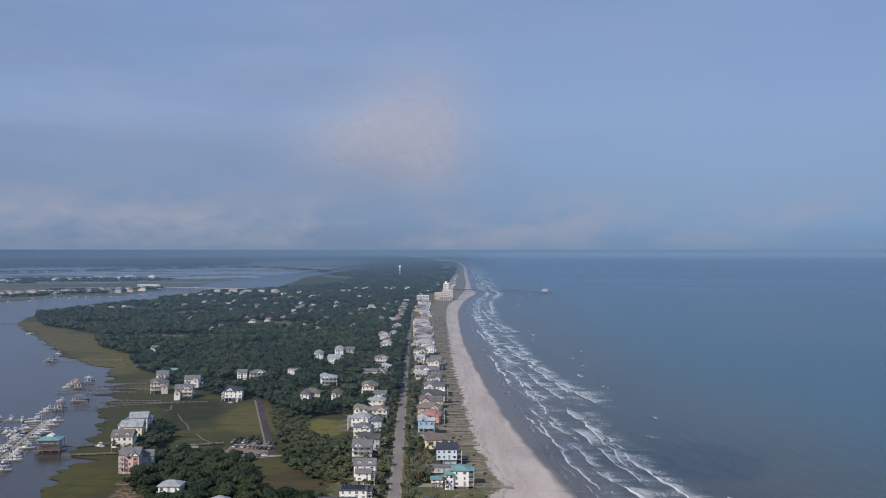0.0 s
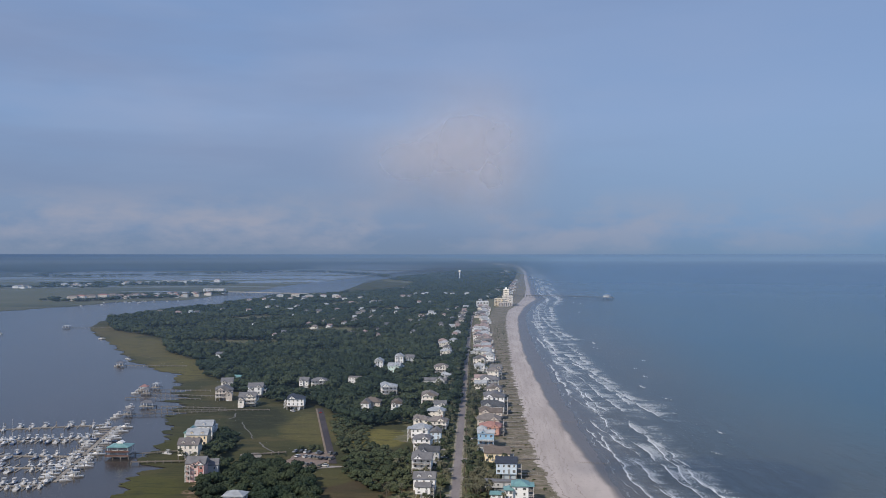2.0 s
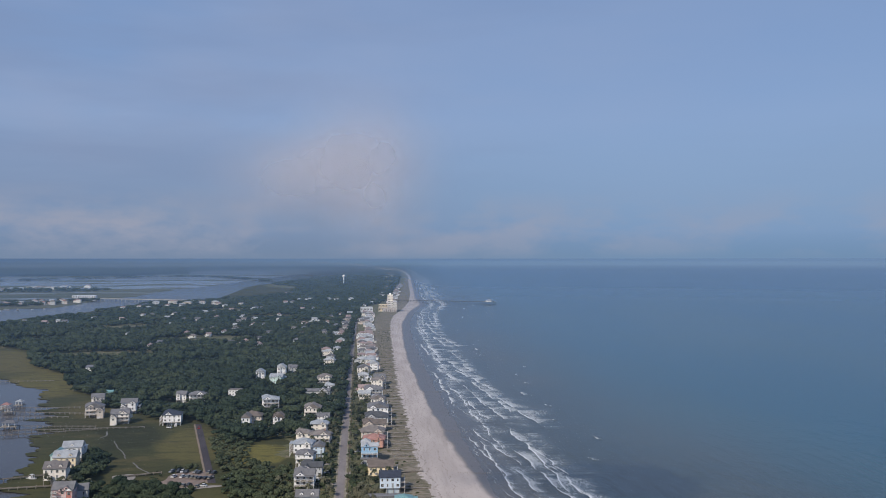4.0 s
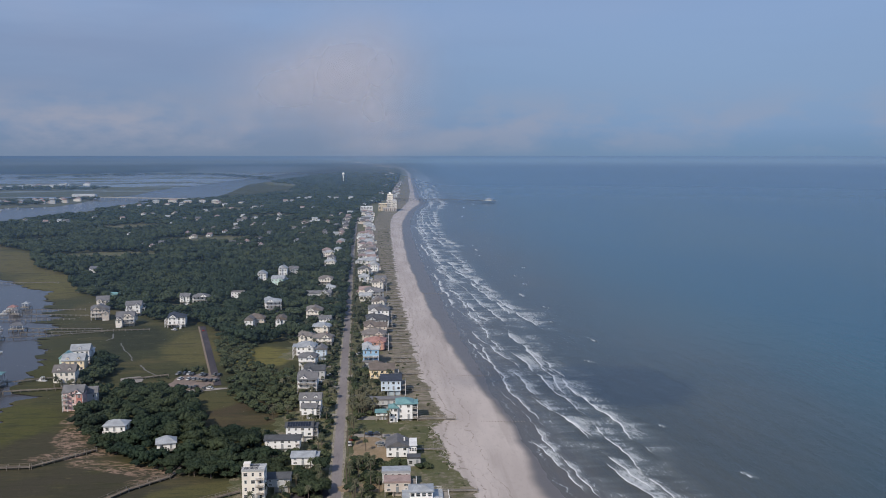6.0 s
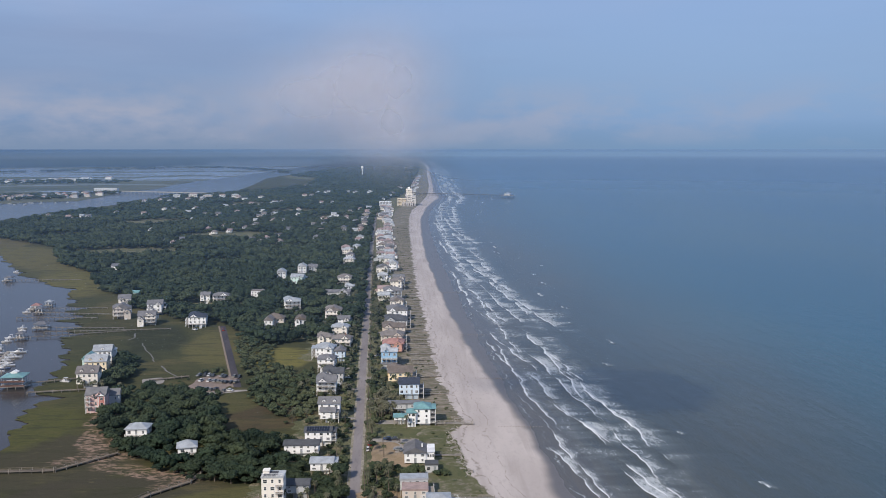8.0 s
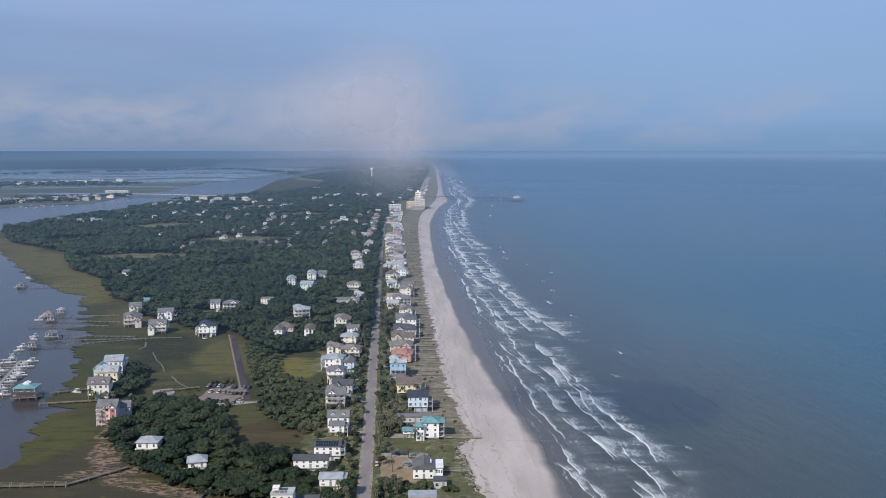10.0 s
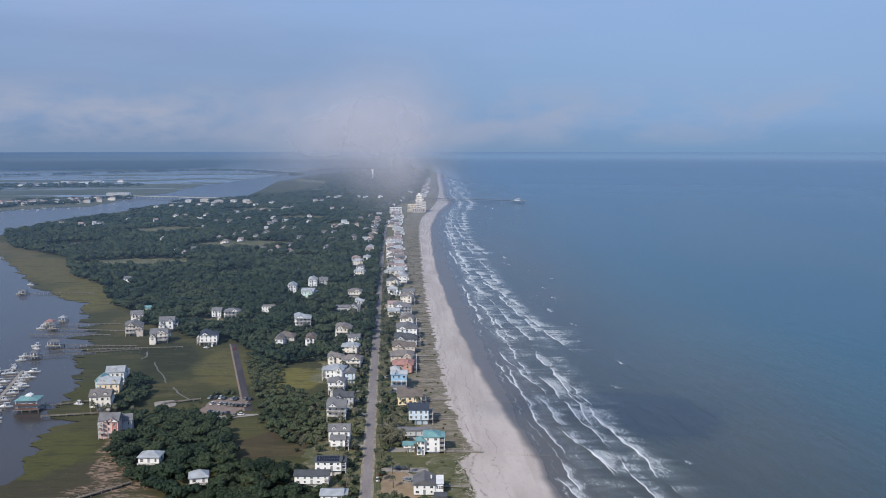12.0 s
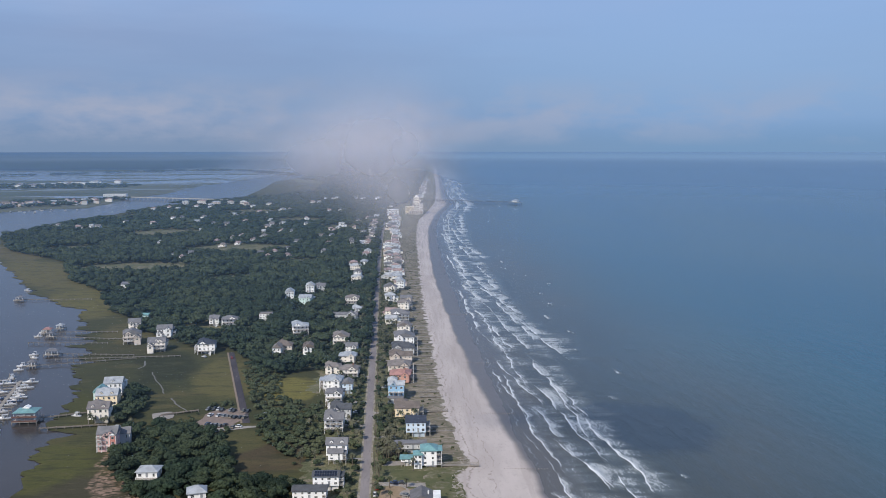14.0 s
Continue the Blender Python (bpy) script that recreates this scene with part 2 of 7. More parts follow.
def sheet_material(name, a, b, c3, scale=0.2, rough=0.95):
    m = Nodes(name)
    c = m.mix(m.step(m.noise(scale, detail=5.0), 0.36, 0.64), a, b)
    g = m.noise(scale * 6, detail=7.0, rough=0.65)
    c = m.mix(m.step(g, 0.48, 0.7, 0, 0.6), c, c3)
    m.bump(g, 0.6, 0.15)
    return m.done(c, rough, 0, 0.3)


def beach_material():
    m = Nodes("beach_sand")
    at = m.n.new("ShaderNodeAttribute")
    at.attribute_name = "wet"
    w = m.math("ADD", at.outputs["Fac"], m.math("MULTIPLY", m.math("SUBTRACT", m.noise(0.035, (1, 0.4, 1), 4.0), 0.5), 0.22))
    c = m.mix(m.step(m.noise(0.05, (1, 0.25, 1), 5.0), 0.36, 0.66), (0.385, 0.338, 0.315), (0.470, 0.415, 0.388))
    c = m.mix(m.step(m.noise(0.5, (1, 0.5, 1), 7.0, 0.7), 0.5, 0.75, 0, 0.5), c, (0.31, 0.28, 0.26))
    ac = m.n.new("ShaderNodeAttribute")
    ac.attribute_name = "across"
    run = m.math("ADD", ac.outputs["Fac"], m.math("MULTIPLY", m.math("SUBTRACT", m.noise(0.09, (1, 0.6, 1), 6.0, 0.65), 0.5), 0.34))
    broken = m.step(m.noise(0.3, detail=5.0), 0.40, 0.55)
    c = m.mix(m.step(m.noise(0.16, (1, 0.06, 1), 5.0, 0.6, -3), 0.50, 0.66, 0, 0.45), c, (0.30, 0.262, 0.238))
    for place, wide, dark in ((0.50, 0.014, 0.5), (0.16, 0.020, 0.6), (0.33, 0.010, 0.3)):
        off = m.math("ABSOLUTE", m.math("SUBTRACT", run, place), 0.0)
        c = m.mix(m.math("MULTIPLY", m.math("MULTIPLY", m.step(off, wide, wide * 0.3), broken), dark), c, (0.17, 0.14, 0.115))
    foot = m.noise(1.6, (1, 0.7, 1), 4.0, 0.6)
    c = m.mix(m.math("MULTIPLY", m.step(foot, 0.66, 0.72), 0.5), c, (0.20, 0.17, 0.15))
    tuft = m.math("ADD", ac.outputs["Fac"], m.math("MULTIPLY", m.math("SUBTRACT", m.noise(0.22, (1, 0.8, 1), 7.0, 0.7), 0.5), 0.42))
    c = m.mix(m.step(tuft, 0.035, 0.0, 0, 0.85), c, (0.115, 0.105, 0.060))
    wet = m.step(w, 0.54, 0.80)
    c = m.mix(wet, c, (0.124, 0.113, 0.108))
    m.bump(m.noise(0.7, detail=6.0), 0.4, 0.15)
    r = m.math("SUBTRACT", 0.92, m.math("MULTIPLY", wet, 0.55))
    return m.done(c, r, 0, 0.4)


def ocean_material():
    m = Nodes("sea_water")
    uv = m.n.new("ShaderNodeUVMap")
    uv.uv_map = "shore"
    sep = m.n.new("ShaderNodeSeparateXYZ")
    m.l.new(uv.outputs[0], sep.inputs[0])
    d = sep.outputs[0]
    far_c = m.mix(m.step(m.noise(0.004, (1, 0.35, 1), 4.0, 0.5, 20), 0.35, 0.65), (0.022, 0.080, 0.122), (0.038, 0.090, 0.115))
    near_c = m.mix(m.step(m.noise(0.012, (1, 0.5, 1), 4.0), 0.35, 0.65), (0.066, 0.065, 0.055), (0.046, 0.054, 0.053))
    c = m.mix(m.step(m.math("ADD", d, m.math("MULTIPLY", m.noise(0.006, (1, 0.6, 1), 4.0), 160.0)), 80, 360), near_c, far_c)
    # Far water colour is lightened to make up for sky reflection lost there.
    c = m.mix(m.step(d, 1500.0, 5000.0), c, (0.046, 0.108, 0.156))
    c = m.mix(m.step(d, 26.0, 2.0, 0.0, 0.8), c, (0.098, 0.092, 0.088))
    # A cloud's shadow off the beach, painted into the water colour.
    cloud_shade = zone(m, 124, 446, 40, 46, 10, 0.8)
    c = m.mix(m.math("MULTIPLY", cloud_shade, 0.62), c, (0.016, 0.030, 0.048))
    at = m.n.new("ShaderNodeAttribute")
    at.attribute_name = "foam"
    cr = m.n.new("ShaderNodeAttribute")
    cr.attribute_name = "crest"
    lace = m.noise(0.85, (1.0, 0.42, 1), 8.0, 0.72, 8)
    lace2 = m.noise(2.6, (1, 0.45, 1), 6.0, 0.75)
    drift_ = m.noise(0.10, (1.0, 0.5, 1), 5.0, 0.6, 8)
    got = m.math("ADD", m.math("ADD", m.math("MULTIPLY", lace, 0.5), m.math("MULTIPLY", lace2, 0.3)), m.math("MULTIPLY", drift_, 0.2))
    thin = m.step(m.math("ADD", got, m.math("MULTIPLY", at.outputs["Fac"], 0.27)), 0.655, 0.745, 0.0, 0.52)
    bright = m.step(m.math("ADD", m.math("MULTIPLY", lace2, 0.5), cr.outputs["Fac"]), 0.62, 0.90, 0.0, 0.95)
    wash = m.math("MULTIPLY", m.step(at.outputs["Fac"], 0.1, 0.85, 0.0, 0.46), m.step(drift_, 0.32, 0.62, 0.35, 1.0))
    c = m.mix(wash, c, (0.36, 0.40, 0.405))
    foam = m.math("MAXIMUM", thin, bright)
    c = m.mix(foam, c, (0.68, 0.70, 0.72))
    swell = m.noise(0.075, (2.0, 0.42, 1), 4.0, 0.5, 12)
    chop = m.noise(0.45, (1.6, 0.6, 1), 5.0, 0.6, 20)
    h = m.math("ADD", m.math("MULTIPLY", swell, 1.6), m.math("MULTIPLY", chop, 0.45))
    m.bump(h, 0.62, 1.0)
    r = m.math("ADD", 0.26, m.math("MULTIPLY", foam, 0.5))
    m.put(1.33, m.bsdf.inputs["IOR"])
    return m.done(c, r, 0, 0.5)


def river_material():
    m = Nodes("river_water")
    c = m.mix(m.step(m.noise(0.008, (1, 0.6, 1), 4.0), 0.35, 0.65), (0.044, 0.039, 0.036), (0.058, 0.051, 0.047))
    m.bump(m.noise(0.5, (1, 0.5, 1), 5.0, 0.6, 35), 0.12, 0.5)
    m.put(1.33, m.bsdf.inputs["IOR"])
    return m.done(c, 0.2, 0, 0.5)


def far_marsh_material():
    m = Nodes("tidal_marsh")
    uv = m.n.new("ShaderNodeUVMap")
    uv.uv_map = "plan"
    plan = uv.outputs[0]
    ln, sep = m.n.new("ShaderNodeVectorMath"), m.n.new("ShaderNodeSeparateXYZ")
    ln.operation = "LENGTH"
    m.l.new(plan, ln.inputs[0])
    m.l.new(plan, sep.inputs[0])
    d = m.math("ADD", ln.outputs["Value"], m.math("MULTIPLY", sep.outputs[0], 0.25))
    c = m.mix(m.step(m.noise(2.0, (0.5, 1, 1), 4.0, 0.5, 0, plan), 0.4, 0.6), (0.088, 0.092, 0.055), (0.062, 0.074, 0.046))
    c = m.mix(m.step(m.noise(9.0, (0.3, 1, 1), 5.0, 0.6, 6, plan), 0.55, 0.68, 0, 0.6), c, (0.13, 0.12, 0.085))
    c = m.mix(m.step(m.noise(5.0, (0.3, 1, 1), 5.0, 0.6, -10, plan), 0.56, 0.62, 0, 0.8), c, (0.034, 0.046, 0.032))
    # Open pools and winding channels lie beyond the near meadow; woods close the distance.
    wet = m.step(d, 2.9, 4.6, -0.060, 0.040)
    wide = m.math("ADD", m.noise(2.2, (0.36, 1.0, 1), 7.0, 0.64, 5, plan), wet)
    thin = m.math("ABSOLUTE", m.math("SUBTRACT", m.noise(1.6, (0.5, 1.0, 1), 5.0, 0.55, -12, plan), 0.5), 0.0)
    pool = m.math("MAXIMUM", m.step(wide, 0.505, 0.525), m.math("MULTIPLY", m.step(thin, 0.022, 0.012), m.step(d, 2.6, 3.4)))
    wood = m.math("MAXIMUM", m.step(m.math("ADD", m.noise(1.3, (0.35, 1.2, 1), 4.0, 0.55, 8, plan), m.step(d, 5.2, 9.0, -0.06, 0.16)), 0.57, 0.60), m.step(m.math("ADD", m.math("SUBTRACT", ln.outputs["Value"], m.math("MULTIPLY", m.math("DIVIDE", sep.outputs[0], ln.outputs["Value"]), 12.6)), m.math("MULTIPLY", m.math("SUBTRACT", m.noise(1.1, (0.3, 1.0, 1), 6.0, 0.66, 0, plan), 0.5), 13.0)), 11.9, 12.3))
    pool = m.math("MULTIPLY", pool, m.math("SUBTRACT", 1.0, wood))
    c = m.mix(wood, c, (0.018, 0.030, 0.024))
    # Pale pool colour carries the sky's reflection on top of the water's own.
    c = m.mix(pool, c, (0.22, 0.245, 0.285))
    r = m.math("SUBTRACT", 0.95, m.math("MULTIPLY", pool, 0.75))
    return m.done(c, r, 0, 0.5)


def asphalt_material(name, a, b):
    m = Nodes(name)
    c = m.mix(m.step(m.noise(0.08, (1, 0.3, 1), 5.0), 0.35, 0.65), a, b)
    c = m.mix(m.step(m.noise(0.9, (1, 0.2, 1), 6.0), 0.5, 0.75, 0, 0.5), c, shade(a, 0.65))
    return m.done(c, 0.9, 0, 0.3)


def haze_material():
    """Veil standing in for sea haze: denser with distance from the beach, clear overhead."""
    m = Nodes("haze_veil")
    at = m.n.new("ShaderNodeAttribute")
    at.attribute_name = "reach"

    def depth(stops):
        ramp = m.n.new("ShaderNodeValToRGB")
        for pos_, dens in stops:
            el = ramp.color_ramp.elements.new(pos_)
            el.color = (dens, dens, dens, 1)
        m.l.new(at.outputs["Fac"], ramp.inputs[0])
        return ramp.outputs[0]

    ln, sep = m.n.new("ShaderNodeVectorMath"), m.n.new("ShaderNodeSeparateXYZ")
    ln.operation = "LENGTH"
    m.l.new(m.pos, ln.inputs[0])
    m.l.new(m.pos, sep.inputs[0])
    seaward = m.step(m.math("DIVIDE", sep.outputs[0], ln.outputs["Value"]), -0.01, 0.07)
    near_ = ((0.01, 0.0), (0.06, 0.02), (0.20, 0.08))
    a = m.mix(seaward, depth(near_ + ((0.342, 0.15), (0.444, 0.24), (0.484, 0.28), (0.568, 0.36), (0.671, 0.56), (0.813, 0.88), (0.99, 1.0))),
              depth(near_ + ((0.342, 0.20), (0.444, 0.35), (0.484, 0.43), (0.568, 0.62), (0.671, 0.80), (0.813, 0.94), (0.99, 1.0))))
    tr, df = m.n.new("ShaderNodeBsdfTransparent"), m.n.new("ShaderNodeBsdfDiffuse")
    # Colour falls off far out to cancel brighter sunlight on the rising sheet.
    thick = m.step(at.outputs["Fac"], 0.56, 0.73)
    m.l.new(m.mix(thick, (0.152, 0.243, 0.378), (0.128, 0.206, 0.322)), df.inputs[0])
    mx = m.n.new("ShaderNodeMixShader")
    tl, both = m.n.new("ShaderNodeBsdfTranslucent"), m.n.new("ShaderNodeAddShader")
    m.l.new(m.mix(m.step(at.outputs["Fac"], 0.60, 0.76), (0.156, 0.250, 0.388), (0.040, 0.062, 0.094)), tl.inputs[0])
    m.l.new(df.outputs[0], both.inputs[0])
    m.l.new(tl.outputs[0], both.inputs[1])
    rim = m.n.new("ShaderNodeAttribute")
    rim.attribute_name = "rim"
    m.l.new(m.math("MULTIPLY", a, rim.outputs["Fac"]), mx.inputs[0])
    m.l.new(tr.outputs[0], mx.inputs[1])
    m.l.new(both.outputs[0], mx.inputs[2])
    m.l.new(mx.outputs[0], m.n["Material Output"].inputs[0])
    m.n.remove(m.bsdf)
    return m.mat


def cloud_material():
    """Soft-edged drifting mist: dense in the middle of each billow, ragged and clear at its rim."""
    m = Nodes("cloud_mist")
    uv = m.n.new("ShaderNodeUVMap")
    uv.uv_map = "rim"
    ln = m.n.new("ShaderNodeVectorMath")
    ln.operation = "LENGTH"
    m.l.new(uv.outputs[0], ln.inputs[0])
    r = m.math("ADD", ln.outputs["Value"], m.math("MULTIPLY", m.math("SUBTRACT", m.noise(0.030, (1, 1, 1), 5.0, 0.55), 0.5), 0.95))
    a = m.math("MULTIPLY", m.step(r, 1.0, -0.6, 0.0, 0.64), m.step(ln.outputs["Value"], 0.99, 0.1))
    tr, df, tl = m.n.new("ShaderNodeBsdfTransparent"), m.n.new("ShaderNodeBsdfDiffuse"), m.n.new("ShaderNodeBsdfTranslucent")
    df.inputs[0].default_value = tl.inputs[0].default_value = (0.68, 0.67, 0.74, 1)
    half, mx = m.n.new("ShaderNodeMixShader"), m.n.new("ShaderNodeMixShader")
    m.l.new(df.outputs[0], half.inputs[1])
    m.l.new(tl.outputs[0], half.inputs[2])
    m.l.new(a, mx.inputs[0])
    m.l.new(tr.outputs[0], mx.inputs[1])
    m.l.new(half.outputs[0], mx.inputs[2])
    m.l.new(mx.outputs[0], m.n["Material Output"].inputs[0])
    m.n.remove(m.bsdf)
    return m.mat

# ---- mesh tools ----
R0, R1, EYE = 3300.0, 4850.0, 128.0


def far(p):
    """Beyond R0 the plan is drawn in towards R1 and lifted, so that it ends at the horizon."""
    p = np.array(p, float)
    dist = np.hypot(p[:, 0], p[:, 1])
    out = dist > R0
    near = R0 + (R1 - R0) * (1 - np.exp(-(dist[out] - R0) / (R1 - R0)))
    k = near / dist[out]
    p[out, :2] *= k[:, None]
    p[out, 2] = p[out, 2] * k + EYE * (1 - k)
    return p


def mesh_from(name, verts, faces, mat, smooth=False):
    me = bpy.data.meshes.new(name)
    me.from_pydata([tuple(v) for v in verts], [], [tuple(int(i) for i in f) for f in faces])
    me.materials.append(mat)
    if smooth:
        me.shade_smooth()
    me.update()
    return me


def grid_mesh(name, pts, mat, smooth=True):
    """A sheet through a rows x columns array of points."""
    rows, cols = pts.shape[:2]
    idx = np.arange(rows * cols).reshape(rows, cols)
    quads = np.stack([idx[:-1, :-1], idx[:-1, 1:], idx[1:, 1:], idx[1:, :-1]], -1).reshape(-1, 4)
    me = bpy.data.meshes.new(name)
    verts = far(pts.reshape(-1, 3))
    me.vertices.add(len(verts))
    me.vertices.foreach_set("co", verts.ravel())
    me.loops.add(quads.size)
    me.loops.foreach_set("vertex_index", quads.ravel())
    me.polygons.add(len(quads))
    me.polygons.foreach_set("loop_start", np.arange(len(quads)) * 4)
    me.update(calc_edges=True)
    me.materials.append(mat)
    if smooth:
        me.shade_smooth()
    return me, quads


class Mesh:
    """Collects boxes, prisms and other solids into one mesh."""

    def __init__(self):
        self.v, self.f = [], []

    def add(self, verts, faces):
        k = len(self.v)
        self.v += [tuple(p) for p in verts]
        self.f += [tuple(i + k for i in f) for f in faces]
        return self

    def box(self, x0, x1, y0, y1, z0, z1):
        return self.add([(x0, y0, z0), (x1, y0, z0), (x1, y1, z0), (x0, y1, z0), (x0, y0, z1), (x1, y0, z1), (x1, y1, z1), (x0, y1, z1)],
                        [(0, 3, 2, 1), (4, 5, 6, 7), (0, 1, 5, 4), (1, 2, 6, 5), (2, 3, 7, 6), (3, 0, 4, 7)])

    def beam(self, a, b, w, h):
        """A plank of width w and height h from a to b."""
        a, b = Vector(a), Vector(b)
        side = Vector((b.y - a.y, a.x - b.x, 0))
        side = side.normalized() * (w / 2) if side.length > 1e-6 else Vector((w / 2, 0, 0))
        up = Vector((0, 0, h / 2))
        vs = [p + s * side + u * up for p in (a, b) for s, u in ((-1, -1), (1, -1), (1, 1), (-1, 1))]
        return self.add(vs, [(0, 1, 2, 3), (7, 6, 5, 4), (0, 4, 5, 1), (1, 5, 6, 2), (2, 6, 7, 3), (3, 7, 4, 0)])

    def rod(self, x, y, z0, z1, r0, r1=None, n=7, lean=(0, 0)):
        r1 = r0 if r1 is None else r1
        vs = [(x + r0 * math.cos(2 * math.pi * i / n), y + r0 * math.sin(2 * math.pi * i / n), z0) for i in range(n)]
        vs += [(x + lean[0] + r1 * math.cos(2 * math.pi * i / n), y + lean[1] + r1 * math.sin(2 * math.pi * i / n), z1) for i in range(n)]
        fs = [(i, (i + 1) % n, n + (i + 1) % n, n + i) for i in range(n)] + [tuple(range(n - 1, -1, -1)), tuple(range(n, 2 * n))]
        return self.add(vs, fs)

    def gable(self, x0, x1, y0, y1, z, rise, over=0.5, along="x", thick=0.22):
        """A pitched roof over a rectangle, with eaves and a fascia."""
        x0, x1, y0, y1 = x0 - over, x1 + over, y0 - over, y1 + over
        if along == "x":
            ym = (y0 + y1) / 2
            a = [(x0, y0, z), (x1, y0, z), (x1, y1, z), (x0, y1, z), (x0, ym, z + rise), (x1, ym, z + rise)]
            tops = [(0, 1, 5, 4), (2, 3, 4, 5)]
            ends = [(0, 4, 3), (1, 2, 5)]
        else:
            xm = (x0 + x1) / 2
            a = [(x0, y0, z), (x1, y0, z), (x1, y1, z), (x0, y1, z), (xm, y0, z + rise), (xm, y1, z + rise)]
            tops = [(3, 0, 4, 5), (1, 2, 5, 4)]
            ends = [(0, 1, 4), (2, 3, 5)]
        self.box(x0, x1, y0, y1, z - thick, z - 0.001)
        return self.add(a, tops + ends)

    def hip(self, x0, x1, y0, y1, z, rise, over=0.6, thick=0.22):
        x0, x1, y0, y1 = x0 - over, x1 + over, y0 - over, y1 + over
        w, d = x1 - x0, y1 - y0
        ins = min(w, d) / 2 * 0.96
        if w >= d:
            a, b = (x0 + ins, (y0 + y1) / 2, z + rise), (x1 - ins, (y0 + y1) / 2, z + rise)
            faces = [(0, 1, 5, 4), (1, 2, 5), (2, 3, 4, 5), (3, 0, 4)]
        else:
            a, b = ((x0 + x1) / 2, y0 + ins, z + rise), ((x0 + x1) / 2, y1 - ins, z + rise)
            faces = [(0, 1, 4), (1, 2, 5, 4), (2, 3, 5), (3, 0, 4, 5)]
        self.box(x0, x1, y0, y1, z - thick, z - 0.001)
        return self.add([(x0, y0, z), (x1, y0, z), (x1, y1, z), (x0, y1, z), a, b], faces)

    def mesh(self, name, mat, smooth=False):
        return mesh_from(name, self.v, self.f, mat, smooth)


def part(name, me, parent, label="", at=None):
    """Links a mesh as one part under a thing or under a part. me: a finished mesh, or (Mesh, material)."""
    if isinstance(me, tuple):
        me = me[0].mesh(name, me[1])
    ob = new(name, me)
    ob.parent = parent
    if at is not None:
        ob.matrix_local = at
    if label:
        ob["label"] = label
    return ob


def thing(name, x, y, z=0.0, turn=0.0, label="", category="", group="", kind=""):
    ob = new(name)
    ob.empty_display_size = 0.5
    ob.matrix_world = pose(x, y, z, 0, 0, turn)
    return tagged(ob, label, category, group, kind)


def solid(name, me, label="", category="", group="", kind="", at=None):
    if isinstance(me, tuple):
        me = me[0].mesh(name, me[1])
    ob = new(name, me)
    if at is not None:
        ob.matrix_world = at
    return tagged(ob, label, category, group, kind)


# ---- plan of the coast ----
SHORE_Y = [-3000, 200, 290, 350, 415, 512, 663, 777, 987, 1176, 1350, 1575, 1894, 2107, 2232, 2332, 2600, 2952, 4417, 5869, 7290, 8600, 10800, 14200, 18900, 40000]
SHORE_X = [300, 72, 57, 51.5, 47, 42.5, 37, 33, 27, 23.5, 22, 23, 40, 61, 77, 79, 72, 79, 99, 122, 118, 104, 8, -360, -960, -4500]
VEG_Y = [-3000, 200, 295, 336, 366, 376, 386, 400, 416, 472, 544, 641, 779, 988, 1348, 1583, 1780, 1926, 2332, 2952, 4417, 5869, 7290, 8600, 10800, 14200, 18900, 40000]
VEG_X = [230, 42, 30, 22, 17.5, 19, 23.5, 22, 20.5, 14, 11, 8.5, 3, -0.5, -6, -7, -2, 12, 40, 57, 74, 98, 96, 70, -24, -400, -1010, -4600]
ROAD_Y = [-400, 200, 292, 339, 419, 515, 622, 781, 1180, 1580, 2115, 3200]
ROAD_X = [0, -17, -21.2, -23.2, -26.3, -30.3, -34.5, -41.5, -57, -70, -82, -95]
WEST_Y = [-3000, 200, 325, 340, 354, 367, 383, 391, 402, 412, 430, 440, 448, 470, 486, 518, 552, 615, 652, 694, 757, 787, 812, 853, 875, 1041, 1150, 1285, 1400, 1530, 1645, 1775, 1930, 2100, 2310, 2480, 2600, 3010, 3777, 4276, 4800, 5500, 7100, 9000, 11000, 14200, 18900, 40000]
WEST_X = [-900, -330, -245, -205, -180, -178, -187, -180, -190, -192, -194, -190, -201, -206, -210, -213, -231, -247, -263, -276, -308, -316, -345, -380, -401, -505, -579, -663, -705, -735, -732, -735, -697, -690, -635, -560, -544, -569, -644, -611, -560, -500, -430, -340, -250, -560, -1170, -5000]
BANK_Y = [-3000, 900, 1500, 1700, 1837, 2002, 2100, 2134, 2400, 2586, 2727, 3225, 3714, 4939, 5498, 7103, 11000, 14200, 18900, 40000]
BANK_X = [-1500, -1300, -1120, -1045, -990, -975, -930, -835, -850, -880, -828, -870, -831, -796, -785, -733, -450, -680, -1290, -5200]


def shore(y):
    return np.interp(y, SHORE_Y, SHORE_X)


def veg(y):
    return np.interp(y, VEG_Y, VEG_X)


def road_x(y):
    return np.interp(y, ROAD_Y, ROAD_X)


def wiggle(y, seed, size, length):
    """A smooth, uneven line in y."""
    y = np.asarray(y, float)
    out = np.zeros_like(y)
    rng = np.random.default_rng(seed)
    for k in range(6):
        out += np.sin(y / (length / 1.7 ** k) * 2 * np.pi + rng.uniform(0, 6.28)) * rng.uniform(0.5, 1) / 1.35 ** k
    return out * size / 2


def rows_between(*stretches):
    out = []
    for a, b, n in stretches:
        out += list(np.linspace(a, b, n, endpoint=False))
    return np.array(out + list(np.geomspace(2600, 40000, 46)))


